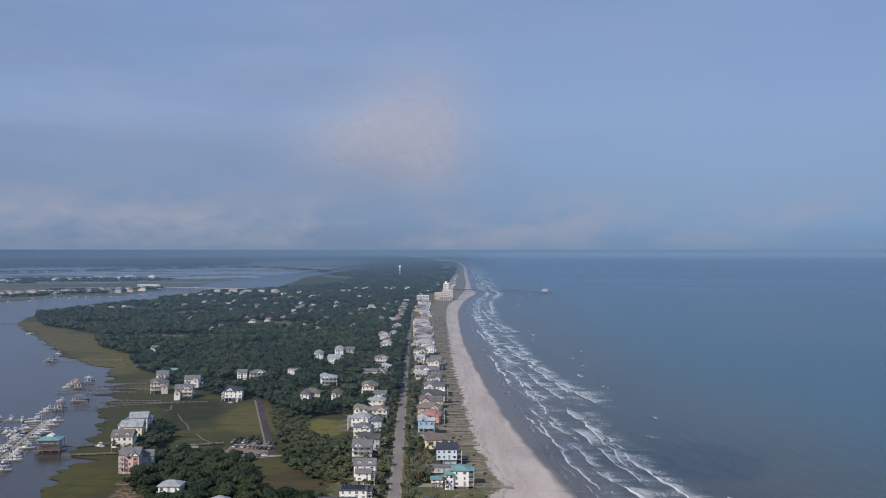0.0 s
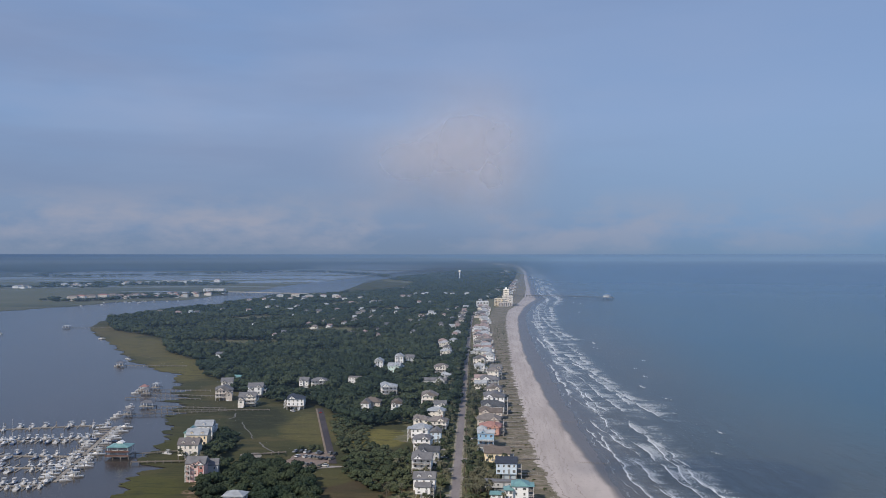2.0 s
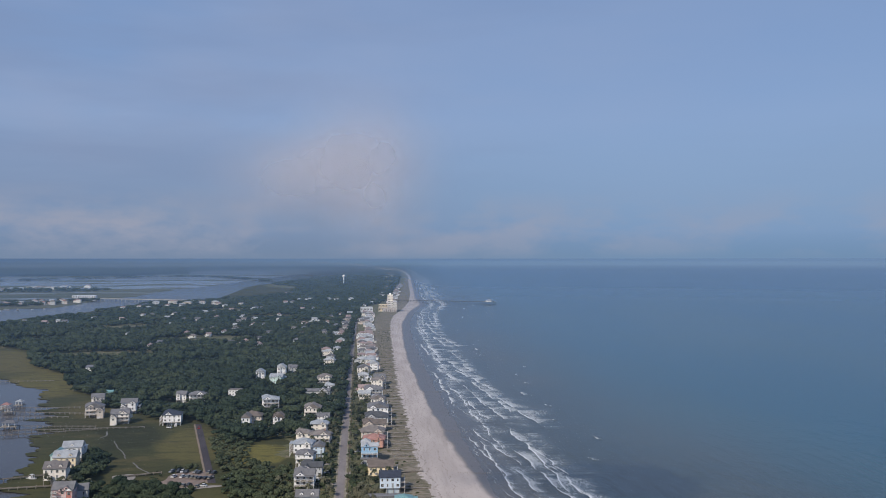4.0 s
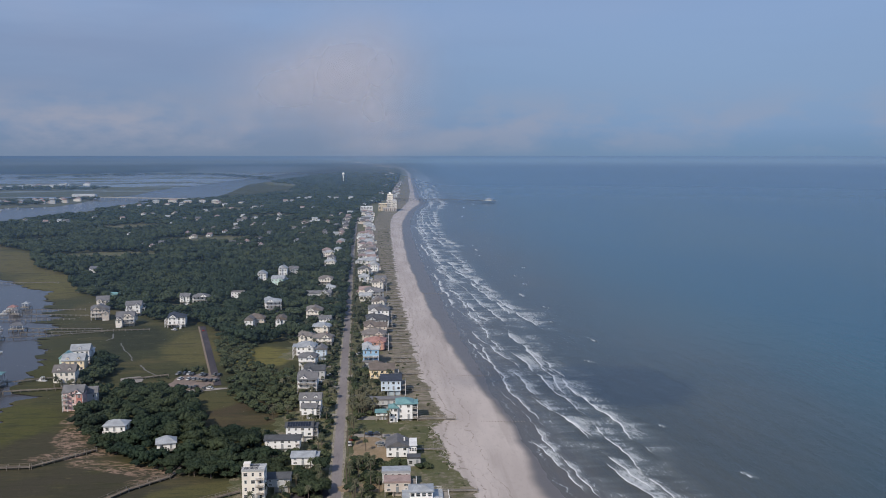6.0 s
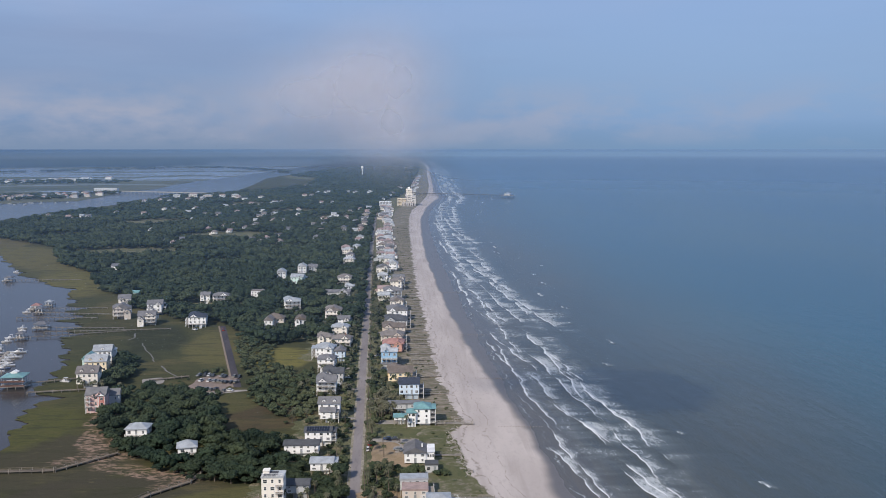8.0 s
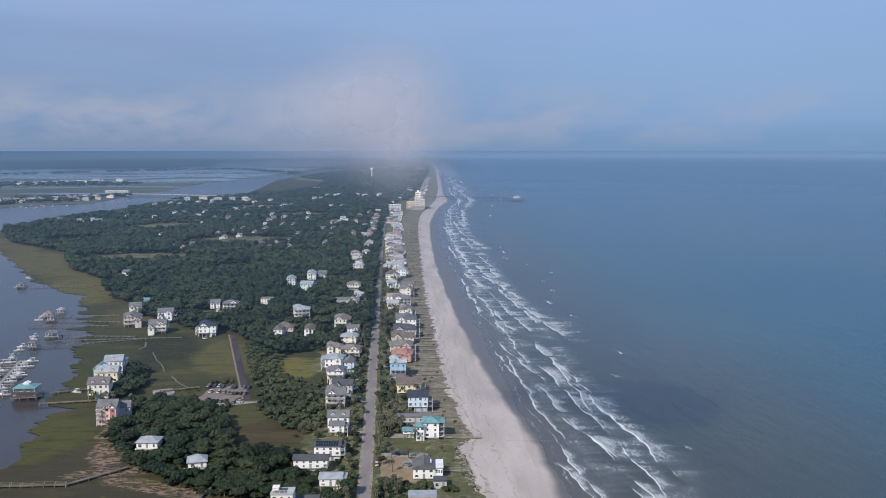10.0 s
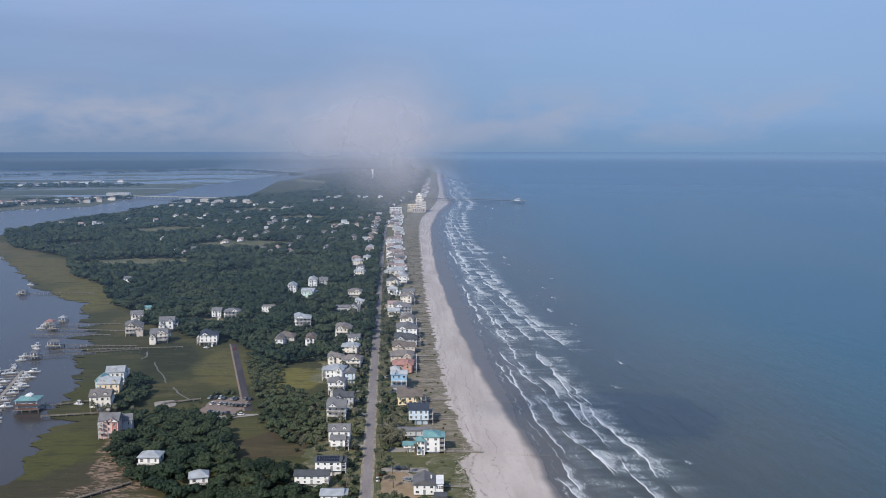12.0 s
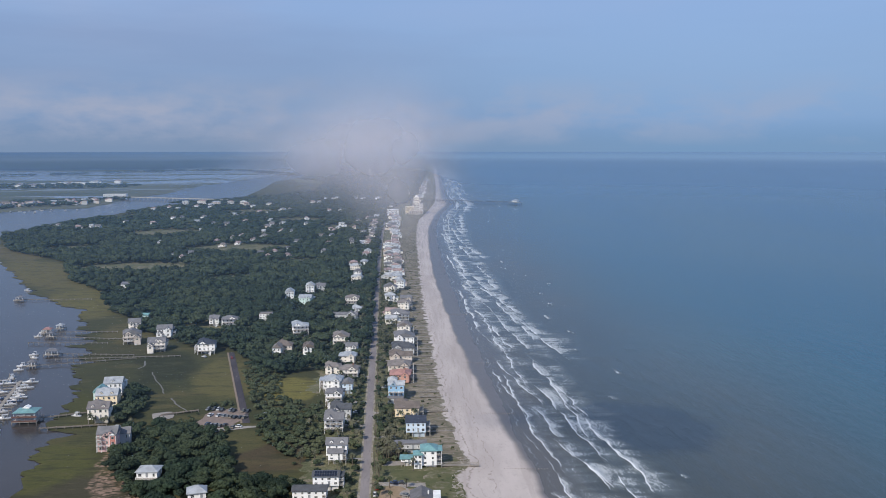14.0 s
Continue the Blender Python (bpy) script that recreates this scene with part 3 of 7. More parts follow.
def strip(name, ys, x_left, x_right, cols, z_left, z_right, mat, relief=0.0, **tags):
    """A sheet of ground between two lines in plan."""
    s = np.linspace(0, 1, cols)[None, :]
    pts = np.zeros((len(ys), cols, 3))
    pts[..., 0] = x_left[:, None] * (1 - s) + x_right[:, None] * s
    pts[..., 1] = ys[:, None]
    pts[..., 2] = z_left + (z_right - z_left) * s
    if relief:
        fade = np.sin(np.pi * s) ** 0.5
        pts[..., 2] += relief * fade * (np.sin(pts[..., 0] * 0.35 + 2 * np.sin(pts[..., 1] * 0.11)) * np.sin(pts[..., 1] * 0.27 + pts[..., 0] * 0.07))
    me, quads = grid_mesh(name, pts, mat)
    ob = tagged(new(name, me), kind="structure", **tags)
    return ob, pts, quads


ground_m, dune_m, marsh_m, far_marsh_m = ground_material(), dune_material(), marsh_material(), far_marsh_material()
ys = rows_between((-3000, 150, 20), (150, 1000, 420), (1000, 2600, 200))
west = np.interp(ys, WEST_Y, WEST_X) + np.where((ys > 380) & (ys < 2400), wiggle(ys, 3, 7.0, 60) + wiggle(ys, 4, 4.0, 14), 0) + np.where((ys > 575) & (ys < 715), wiggle(ys, 5, 15.0, 34), 0)
VEGW = veg(ys) + np.where(ys < 2400, wiggle(ys, 7, 2.0, 46) + wiggle(ys, 8, 0.5, 17), 0)
shr = shore(ys) + np.where(ys < 2400, wiggle(ys, 11, 2.0, 120), 0)
UP_Y = [-3000, 250, 330, 400, 480, 560, 640, 760, 880, 960, 1118, 1240, 1380, 1530, 1700, 1930, 2310, 2600, 3500, 3850, 4500, 5500, 7000, 9000, 11000, 14200, 18900, 40000]
UP_X = [-200, -60, -56, -50, -56, -72, -120, -245, -300, -375, -450, -560, -640, -690, -695, -660, -600, -400, -390, -620, -560, -470, -390, -290, -210, -490, -1100, -4850]
upland = np.interp(ys, UP_Y, UP_X) + np.where(ys < 2400, wiggle(ys, 12, 10.0, 70), 0)

DUNE_W = np.interp(ys, [0, 500, 800, 1300, 1600, 2300, 3000, 4500, 8000], [14, 20, 20, 27, 32, 38, 42, 20, 6])
ground, _, _ = strip("ground", ys, upland, VEGW - DUNE_W, 40, 0.0, 0.0, ground_m, label="sandy scrub ground with sparse grass on a barrier island", category="ground")
marsh, _, _ = strip("marsh", ys, west, upland, 60, -0.35, -0.01, marsh_m, label="olive and straw-coloured salt marsh grass beside the river", category="marsh")
dune, _, _ = strip("dune", ys, VEGW - DUNE_W, VEGW, 18, 0.0, 0.25, dune_m, 0.35, label="dune strip of sand and tufted beach grass", category="dune")
beach_m = beach_material()
beach, bpts, bq = strip("beach", ys, VEGW, shr + 16, 26, 0.25, -1.5, beach_m, 0.0, label="broad pale sand beach, dark and wet at the waterline", category="beach")
wet = beach.data.attributes.new("wet", "FLOAT", "POINT")
dist_in = (bpts[..., 0] - VEGW[:, None]) / np.maximum(shr - VEGW, 1)[:, None]
wet.data.foreach_set("value", np.clip(0.58 + (bpts[..., 0] - shr[:, None] + 3.0 - np.interp(ys, [297, 340, 380, 426, 484, 560, 700, 1000, 1400], [0, 4, 5, 4, -1, -3, -6, -8, -6])[:, None]) * np.interp(ys, [400, 900], [0.045, 0.085])[:, None], 0, 1).ravel().astype(np.float32))

across = beach.data.attributes.new("across", "FLOAT", "POINT")
across.data.foreach_set("value", dist_in.ravel().astype(np.float32))

# River and tidal creeks behind the island, with marsh across them.
ysr = rows_between((-3000, 0, 8), (0, 2600, 60))
grid_x = np.concatenate([-np.geomspace(40000, 400, 40), np.linspace(-380, 0, 20)])
pts = np.zeros((len(ysr), len(grid_x), 3))
pts[..., 0] = grid_x[None, :] + np.interp(ysr, [-3000, 8600, 10800, 14200, 18900, 40000], [0, 0, -60, -420, -1020, -4650])[:, None]
pts[..., 1], pts[..., 2] = ysr[:, None], -0.6
river_m = river_material()
me, _ = grid_mesh("river", pts, river_m)
river = tagged(new("river", me), "calm grey-blue tidal river behind the island", "river", kind="structure")
bank = np.interp(ys, BANK_Y, BANK_X) + np.where(ys < 2600, wiggle(ys, 21, 14, 200) + wiggle(ys, 22, 6, 40), 0)
cols = np.concatenate([-np.geomspace(30000, 40, 60), [0.0]])
pts = np.zeros((len(ys), len(cols), 3))
pts[..., 0], pts[..., 1], pts[..., 2] = bank[:, None] + cols[None, :], ys[:, None], -0.2
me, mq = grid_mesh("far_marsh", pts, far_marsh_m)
plan_uv = me.uv_layers.new(name="plan")
plan_uv.data.foreach_set("uv", (pts[..., :2].reshape(-1, 2)[mq.ravel()] / 1000.0).ravel().astype(np.float32))
far_marsh = tagged(new("far_marsh", me), "far salt marsh with winding tidal pools and dark hammocks", "marsh", kind="structure")

# ---- ocean ----
yo = np.concatenate([np.linspace(-3000, 240, 30, endpoint=False), np.linspace(240, 700, 380, endpoint=False), np.linspace(700, 1400, 210, endpoint=False), np.linspace(1400, 2600, 150, endpoint=False), np.geomspace(2600, 40000, 46)])
do = np.concatenate([np.linspace(-3, 62, 215, endpoint=False), np.linspace(62, 76, 16, endpoint=False), np.linspace(76, 140, 30, endpoint=False), np.linspace(140, 420, 28, endpoint=False), np.geomspace(420, 40000, 40)])
edge = shore(yo) + np.where(yo < 2400, wiggle(yo, 11, 2.0, 120), 0) + 9
Y, D = np.meshgrid(yo, do, indexing="ij")
X = edge[:, None] + D
foam = np.zeros_like(D)
crests = np.zeros_like(D)
lift = np.zeros_like(D)
rng = np.random.default_rng(5)
BREAKERS = []  # far end, near end, offshore distance of the far end, slope, width of the foam behind, strength
y0, k = 2900.0, 0
while y0 > 235:
    d0 = (3.0, 17.0, 34.0, 9.0, 25.0, 39.0, 13.0)[k % 7] + rng.uniform(-4, 4)
    long_ = rng.uniform(55, 170) * (0.75 + y0 / 900)
    slope = -rng.uniform(4, 13) / long_ * (0.8 + d0 / 60)
    strong = rng.random() < 0.62
    width = (2.5 + 0.46 * d0) * rng.uniform(0.7, 1.5) if strong else rng.uniform(1.0, 3.0)
    BREAKERS.append((y0, y0 - long_, d0, slope, width, rng.uniform(0.84, 1.0) if strong else rng.uniform(0.5, 0.76)))
    y0 -= (15 + 0.024 * y0) * rng.uniform(0.6, 1.4)
    k += 1
BREAKERS += [(432, 350, 15.5, -0.17, 21, 1.0), (470, 366, 40.0, -0.05, 9, 1.0), (545, 452, 35, -0.08, 10, 0.9), (606, 466, 4, -0.145, 6, 0.9), (590, 385, 2, -0.035, 3, 0.8), (372, 290, 1.0, -0.07, 6, 0.9), (338, 262, 24.3, -0.09, 18, 1.0), (930, 740, 25, -0.15, 12, 1.0)]
for y0 in np.arange(250, 2600, 62.0):
    half = rng.uniform(1.5, 5) * (1 + y0 / 600)
    BREAKERS.append((y0 + half, y0 - half, rng.uniform(50, 95) + y0 / 60, rng.uniform(-0.25, 0.0), rng.uniform(2, 6), rng.uniform(0.6, 0.85)))
for k, (ya, yb, d0, slope, width, power) in enumerate(BREAKERS):
    rsel = np.where((yo > yb - 4) & (yo < ya + 4))[0]
    if len(rsel) < 2:
        continue
    yy = yo[rsel]
    u = np.clip((yy - yb) / (ya - yb), 0, 1)
    env = np.clip(np.minimum(u, 1 - u) * 5, 0, 1) * np.clip(0.95 + wiggle(yy, 100 + k, 0.75, 60), 0.0, 1)
    line = d0 + slope * (yy - ya) + wiggle(yy, 300 + k, 1.7, 210)
    s = D[rsel] - line[:, None]
    crest = np.exp(-(s / np.clip(0.13 + 0.00055 * yy + 0.003 * d0 + wiggle(yy, 1300 + k, 0.12, 40), 0.14, 9)[:, None]) ** 2)
    ragged = np.clip(0.9 + wiggle(yy, 500 + k, 0.8, 110) + wiggle(yy, 600 + k, 0.15, 30), 0.1, 1.6)[:, None] * width
    lace = np.where(s > 0, np.clip(1.25 * (1 - s / ragged), 0, 1) ** 1.1, 0) * (0.8 + 0.3 * np.clip((yy - 500) / 500, 0, 1))[:, None]
    foam[rsel] = np.maximum(foam[rsel], power * env[:, None] * np.maximum(crest * 0.8, lace))
    crests[rsel] = np.maximum(crests[rsel], power * env[:, None] * crest)
    lift[rsel] += 0.3 * power * env[:, None] * np.exp(-((s - 0.8) / 2.2) ** 2) * np.clip((D[rsel] + 3) / 20, 0.1, 1)
lift = np.minimum(lift, 0.5)
for k, (d0, width) in enumerate([(8, 6), (24, 10), (42, 14), (64, 10)]):  # broken surf along the far beach
    line = d0 + (yo - 2600) * 0.004 + wiggle(yo, 700 + k, 6.0, 700)
    env = np.clip(0.7 + wiggle(yo, 740 + k, 0.8, 500), 0.0, 1.0) * np.clip((yo - 2450) / 200, 0, 1) * (yo < 9000)
    s = np.abs(D - line[:, None])
    foam = np.maximum(foam, env[:, None] * np.clip(1.3 - s / width, 0, 0.9))
calm = np.clip(0.55 + (wiggle(yo, 801, 1.0, 90)[:, None] + np.sin(D / 7.0 + wiggle(yo, 802, 3.0, 60)[:, None])) * 0.3, 0, 1) * np.clip((D - 4) / 10, 0, 1) * np.clip((60 - D) / 14, 0, 1)
foam = np.maximum(foam, (0.52 + 0.36 * np.clip((Y - 450) / 400, 0, 1)) * calm * (Y < 2600))
swash = np.exp(-((D - 0.5 - wiggle(yo, 77, 2.0, 26)[:, None]) / 0.6) ** 2) * np.clip(0.45 + wiggle(yo, 78, 0.6, 60), 0, 0.75)[:, None]
foam = np.maximum(foam, swash * (Y < 2600))
pts = np.stack([X, Y, -1.0 + lift + np.clip(D, -3, 6) * 0.05], -1)
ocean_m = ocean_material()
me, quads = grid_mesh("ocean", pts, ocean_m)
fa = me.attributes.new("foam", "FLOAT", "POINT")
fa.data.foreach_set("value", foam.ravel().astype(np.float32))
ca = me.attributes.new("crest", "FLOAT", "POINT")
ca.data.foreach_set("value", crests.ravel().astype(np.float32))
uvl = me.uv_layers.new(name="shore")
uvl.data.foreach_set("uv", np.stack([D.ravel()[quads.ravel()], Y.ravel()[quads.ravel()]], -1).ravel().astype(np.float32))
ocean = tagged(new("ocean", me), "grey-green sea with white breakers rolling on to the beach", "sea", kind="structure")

# ---- haze sheet and drifting cloud ----
# A lit, see-through sheet gives the distance its haze; tint and opacity are painted.
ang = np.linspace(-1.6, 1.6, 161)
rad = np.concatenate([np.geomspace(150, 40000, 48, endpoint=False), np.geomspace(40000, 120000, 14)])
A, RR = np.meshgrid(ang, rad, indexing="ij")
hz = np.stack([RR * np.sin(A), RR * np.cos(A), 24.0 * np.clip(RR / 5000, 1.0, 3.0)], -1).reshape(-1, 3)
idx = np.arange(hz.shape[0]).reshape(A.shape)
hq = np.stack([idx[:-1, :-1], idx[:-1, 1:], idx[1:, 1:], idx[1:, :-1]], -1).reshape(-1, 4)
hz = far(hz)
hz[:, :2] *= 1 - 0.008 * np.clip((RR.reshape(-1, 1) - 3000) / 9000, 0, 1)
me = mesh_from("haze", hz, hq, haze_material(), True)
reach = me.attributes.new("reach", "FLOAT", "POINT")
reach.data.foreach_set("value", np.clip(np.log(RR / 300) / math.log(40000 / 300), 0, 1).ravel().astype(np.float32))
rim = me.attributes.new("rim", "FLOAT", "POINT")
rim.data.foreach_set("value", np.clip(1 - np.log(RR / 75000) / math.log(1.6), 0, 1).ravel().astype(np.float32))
haze = solid("haze", me, "see-through sheet standing in for thin blue-grey haze over the distance", "haze", kind="stuff")

cloud_m = cloud_material()


def billow(verts, faces, uvs, cx, cy, cz, rx, rz, bulge, seed):
    """One bowed, uneven sheet of mist."""
    n, k = 13, len(verts)
    g = np.linspace(-1, 1, n)
    for i in g:
        for j in g:
            w = bulge * (1 - i * i) * (1 - j * j) + 1.2 * math.sin(3 * i + seed) * math.cos(2.3 * j + 2 * seed)
            verts.append((cx + rx * i, cy - w, cz + rz * j))
            uvs.append((i, j))
    for a in range(n - 1):
        for b in range(n - 1):
            faces.append((k + a * n + b, k + (a + 1) * n + b, k + (a + 1) * n + b + 1, k + a * n + b + 1))


def cloud(name, billows, label):
    verts, faces, uvs = [], [], []
    for b in billows:
        billow(verts, faces, uvs, *b)
    me = mesh_from(name, verts, faces, cloud_m, True)
    layer = me.uv_layers.new(name="rim")
    for lp in me.loops:
        layer.data[lp.index].uv = uvs[lp.vertex_index]
    return solid(name, me, label, "cloud", kind="stuff")


cloud("low_cloud", [(-6, 270, 140, 28, 30, 3, 1), (-4, 284, 149, 36, 40, 4, 2), (-14, 299, 153, 47, 44, 4, 3), (-38, 314, 147, 52, 32, 5, 4), (-26, 330, 151, 58, 38, 5, 5)], "pinkish grey bank of low cloud drifting over the island")

# ---- road, yards and ground patches ----
asphalt_m = asphalt_material("worn_asphalt", (0.190, 0.170, 0.171), (0.240, 0.216, 0.214))
dark_asphalt_m = asphalt_material("dark_asphalt", (0.046, 0.040, 0.047), (0.068, 0.059, 0.065))
sand_m = sheet_material("sandy_verge", (0.31, 0.275, 0.235), (0.20, 0.18, 0.13), (0.10, 0.10, 0.055), 0.35)
yr = np.concatenate([np.linspace(-400, 1200, 200), np.linspace(1210, 3200, 100)])
rx = road_x(yr)


def ribbon(name, ys_, xs_, half, z, mat, **tags):
    off = np.array([-half, 0, half])
    pts_ = np.zeros((len(ys_), 3, 3))
    pts_[..., 0], pts_[..., 1], pts_[..., 2] = xs_[:, None] + off[None, :], ys_[:, None], z
    pts_[:, 1, 2] += 0.03
    me_, _ = grid_mesh(name, pts_, mat)
    return tagged(new(name, me_), kind="structure", **tags)


verge = ribbon("road_verge", yr, rx + wiggle(yr, 31, 0.8, 30), 3.0, 0.03, sand_m, label="sandy verge along the road", category="verge")
road = ribbon("road", yr, rx, 2.0, 0.08, asphalt_m, label="straight two-lane road of worn pale asphalt", category="road")


PATCH_Z = [0.0]


def patch(name, cx, cy, hx, hy, turn, mat, seed, label, category, z=0.05, ragged=0.3, n=40):
    """An irregular spread of grass, sand or mud on the ground."""
    PATCH_Z[0] += 0.004
    z += PATCH_Z[0]
    rg = np.random.default_rng(seed)
    ph, am = rg.uniform(0, 6.28, 6), rg.uniform(0.3, 1, 6)
    vs, fs = [(0, 0, 0.0)], []
    for ring in (0.5, 0.85, 1.0):
        for i in range(n):
            t = 2 * math.pi * i / n
            q = 1 + ragged * sum(am[k] * math.sin((k + 2) * t + ph[k]) for k in range(6)) / 3
            c, s = math.cos(t), math.sin(t)
            sq = 1 / max(abs(c), abs(s)) ** 0.55
            vs.append((hx * ring * q * c * sq, hy * ring * q * s * sq, 0.0 if ring < 1 else -0.1))
    for i in range(n):
        j = (i + 1) % n
        fs.append((0, 1 + i, 1 + j))
        for r in range(2):
            fs.append((1 + r * n + i, 1 + (r + 1) * n + i, 1 + (r + 1) * n + j, 1 + r * n + j))
    return solid(name, mesh_from(name, vs, fs, mat, True), label, category, kind="structure", at=pose(cx, cy, z, 0, 0, turn))


wrack_m = sheet_material("reed_wrack", (0.25, 0.19, 0.15), (0.17, 0.14, 0.10), (0.10, 0.09, 0.06), 0.3)
lawn_m = sheet_material("rough_lawn", (0.070, 0.080, 0.036), (0.098, 0.098, 0.048), (0.046, 0.056, 0.026), 0.2)
dirt_m = sheet_material("rosy_dirt", (0.23, 0.175, 0.15), (0.18, 0.145, 0.125), (0.10, 0.085, 0.07), 0.3)
yard_m = sheet_material("sandy_yard", (0.27, 0.20, 0.135), (0.22, 0.165, 0.105), (0.14, 0.115, 0.06), 0.2)
gravel_m = sheet_material("gravel", (0.30, 0.275, 0.255), (0.24, 0.22, 0.20), (0.16, 0.15, 0.14), 0.3)

patch("lawn", 3.5, 376, 17, 8, 0, lawn_m, 7, "mown grass lot between two houses", "lawn", z=0.06)
patch("lawn", 14.0, 348, 8.5, 33, 7, lawn_m, 8, "dune grass lawn beside the beach house", "lawn", z=0.22, ragged=0.16)
patch("sandy_yard", -9.5, 347, 9.5, 17, 0, yard_m, 9, "bare sandy yard with dry grass", "yard", z=0.06)
patch("driveway", -7, 366, 13, 2.4, -6, gravel_m, 10, "pale gravel driveway off the road", "driveway", z=0.09, ragged=0.15)
patch("gravel_pad", -5.2, 355, 3.0, 4.2, 10, gravel_m, 14, "grey gravel parking pad beside the house", "pad", z=0.09, ragged=0.2)
path_y = np.linspace(349, 366, 18)
ribbon("garden_path", path_y, np.interp(path_y, [349, 355, 361, 366], [-3.4, -3.6, -5.2, -9.5]), 0.55, 0.13, gravel_m, label="pale curved garden path to the house", category="path")
patch("driveway", -5, 392, 13, 3.0, 0, gravel_m, 11, "pale gravel driveway under palms", "driveway", z=0.09, ragged=0.2)
patch("driveway", -12, 306, 10, 4.0, 0, yard_m, 12, "sandy driveway beside the road", "driveway", z=0.09, ragged=0.2)
patch("driveway", -31, 300, 7.5, 5.5, 0, dark_asphalt_m, 13, "asphalt apron where a side road joins", "driveway", z=0.07, ragged=0.1)
patch("car_park", -111, 463, 12, 17, -14, dirt_m, 15, "gravel car park beside the marsh road", "car park", z=0.10, ragged=0.1)
patch("pale_pad", -146, 468, 6, 7, 20, gravel_m, 17, "pale concrete pad beside the woods", "pad", z=0.10, ragged=0.08)
for k, yy in enumerate((398, 430, 448, 470, 492, 521, 548, 590, 660)):
    xr = float(road_x(yy))
    patch("driveway", xr + (8 if k % 2 else -8), yy, 6.5, 1.7, 0, gravel_m, 60 + k, "short gravel driveway beside a house", "driveway", z=0.085, ragged=0.15)
side_y = np.linspace(454, 617, 40)
ribbon("side_road_verge", side_y, np.interp(side_y, [454, 617], [-96.6, -141.0]), 2.5, 0.06, wrack_m, label="reddish dirt shoulder of the side road", category="verge")
ribbon("side_road", side_y, np.interp(side_y, [454, 617], [-95.8, -140.2]), 2.1, 0.10, dark_asphalt_m, label="dark asphalt side road ending at the marsh houses", category="road")
ribbon("marsh_track", np.linspace(440, 449, 6), np.linspace(-118, -92, 6), 9.0, 0.06, gravel_m, label="pale gravel track", category="track")
creek_m = sheet_material("creek_mud", (0.17, 0.165, 0.155), (0.13, 0.125, 0.115), (0.085, 0.08, 0.07), 0.3)
CREEK = [([(-194, 572), (-192.5, 581), (-197, 594)], 0.6), ([(-158.7, 512), (-165.8, 530), (-172, 540), (-182, 563)], 0.45), ([(-134.5, 476), (-139, 482), (-145.6, 491), (-151, 502)], 0.6)]
for reach, wide in CREEK:
    cy_ = np.linspace(reach[0][1], reach[-1][1], 24)
    cx_ = np.interp(cy_, [q[1] for q in reach], [q[0] for q in reach]) + wiggle(cy_, 41, 0.5, 14)
    ribbon("creek", cy_, cx_, wide, 0.085, creek_m, label="thin winding tidal creek in the marsh", category="creek")

# ---- houses ----
CACHE = {}
AVOID = []
WHITE, CREAM, GREY, PALE_BLUE, YELLOW = (0.86, 0.86, 0.86), (0.82, 0.775, 0.71), (0.50, 0.51, 0.52), (0.60, 0.71, 0.82), (0.86, 0.72, 0.50)
BLUE, PINK, TAN, GREEN, SALMON = (0.30, 0.50, 0.70), (0.68, 0.46, 0.43), (0.62, 0.55, 0.49), (0.58, 0.73, 0.70), (0.60, 0.33, 0.26)
R_SLATE, R_ROSE = (0.125, 0.125, 0.135), (0.34, 0.255, 0.24)
R_GREY, R_DARK, R_TEAL, R_LIGHT, R_BROWN, R_RED, R_TAN, R_NAVY = (0.165, 0.165, 0.175), (0.075, 0.08, 0.09), (0.19, 0.36, 0.36), (0.40, 0.42, 0.44), (0.15, 0.125, 0.11), (0.37, 0.20, 0.175), (0.20, 0.18, 0.17), (0.035, 0.045, 0.07)
NAMES = {WHITE: "white", CREAM: "cream", GREY: "grey", PALE_BLUE: "pale blue", YELLOW: "yellow", BLUE: "blue", PINK: "pink", TAN: "tan", GREEN: "mint green", SALMON: "salmon",
         R_SLATE: "slate grey", R_ROSE: "dusty rose", R_GREY: "grey", R_DARK: "dark grey", R_TEAL: "teal", R_LIGHT: "silver", R_BROWN: "brown", R_RED: "red", R_TAN: "tan", R_NAVY: "navy"}


def cached(key, build):
    if key not in CACHE:
        CACHE[key] = build()
    return CACHE[key]


def window_frame_mesh(w, h):
    m = Mesh()
    m.box(-w / 2, w / 2, -0.07, 0.0, -h / 2, -h / 2 + 0.1).box(-w / 2, w / 2, -0.07, 0.0, h / 2 - 0.1, h / 2)
    m.box(-w / 2, -w / 2 + 0.1, -0.07, 0, -h / 2, h / 2).box(w / 2 - 0.1, w / 2, -0.07, 0, -h / 2, h / 2).box(-w / 2 + 0.1, w / 2 - 0.1, -0.06, 0, -0.03, 0.03)
    return m.mesh("window", white_paint)


def window(parent, x, y, z, turn, w=0.95, h=1.4, fine=True):
    if fine:
        ob = part("window", cached(("wf", w, h), lambda: window_frame_mesh(w, h)), parent, at=pose(x, y, z, 0, 0, turn))
        part("pane", cached(("wp", w, h), lambda: Mesh().box(-w / 2 + 0.08, w / 2 - 0.08, -0.03, 0.0, -h / 2 + 0.08, h / 2 - 0.08).mesh("pane", glass())), ob, "dark reflecting glass pane", pose(0, 0, 0))
    else:
        part("window", cached(("wd", w, h), lambda: Mesh().box(-w / 2, w / 2, -0.05, 0.0, -h / 2, h / 2).mesh("window", glass())), parent, at=pose(x, y, z, 0, 0, turn))


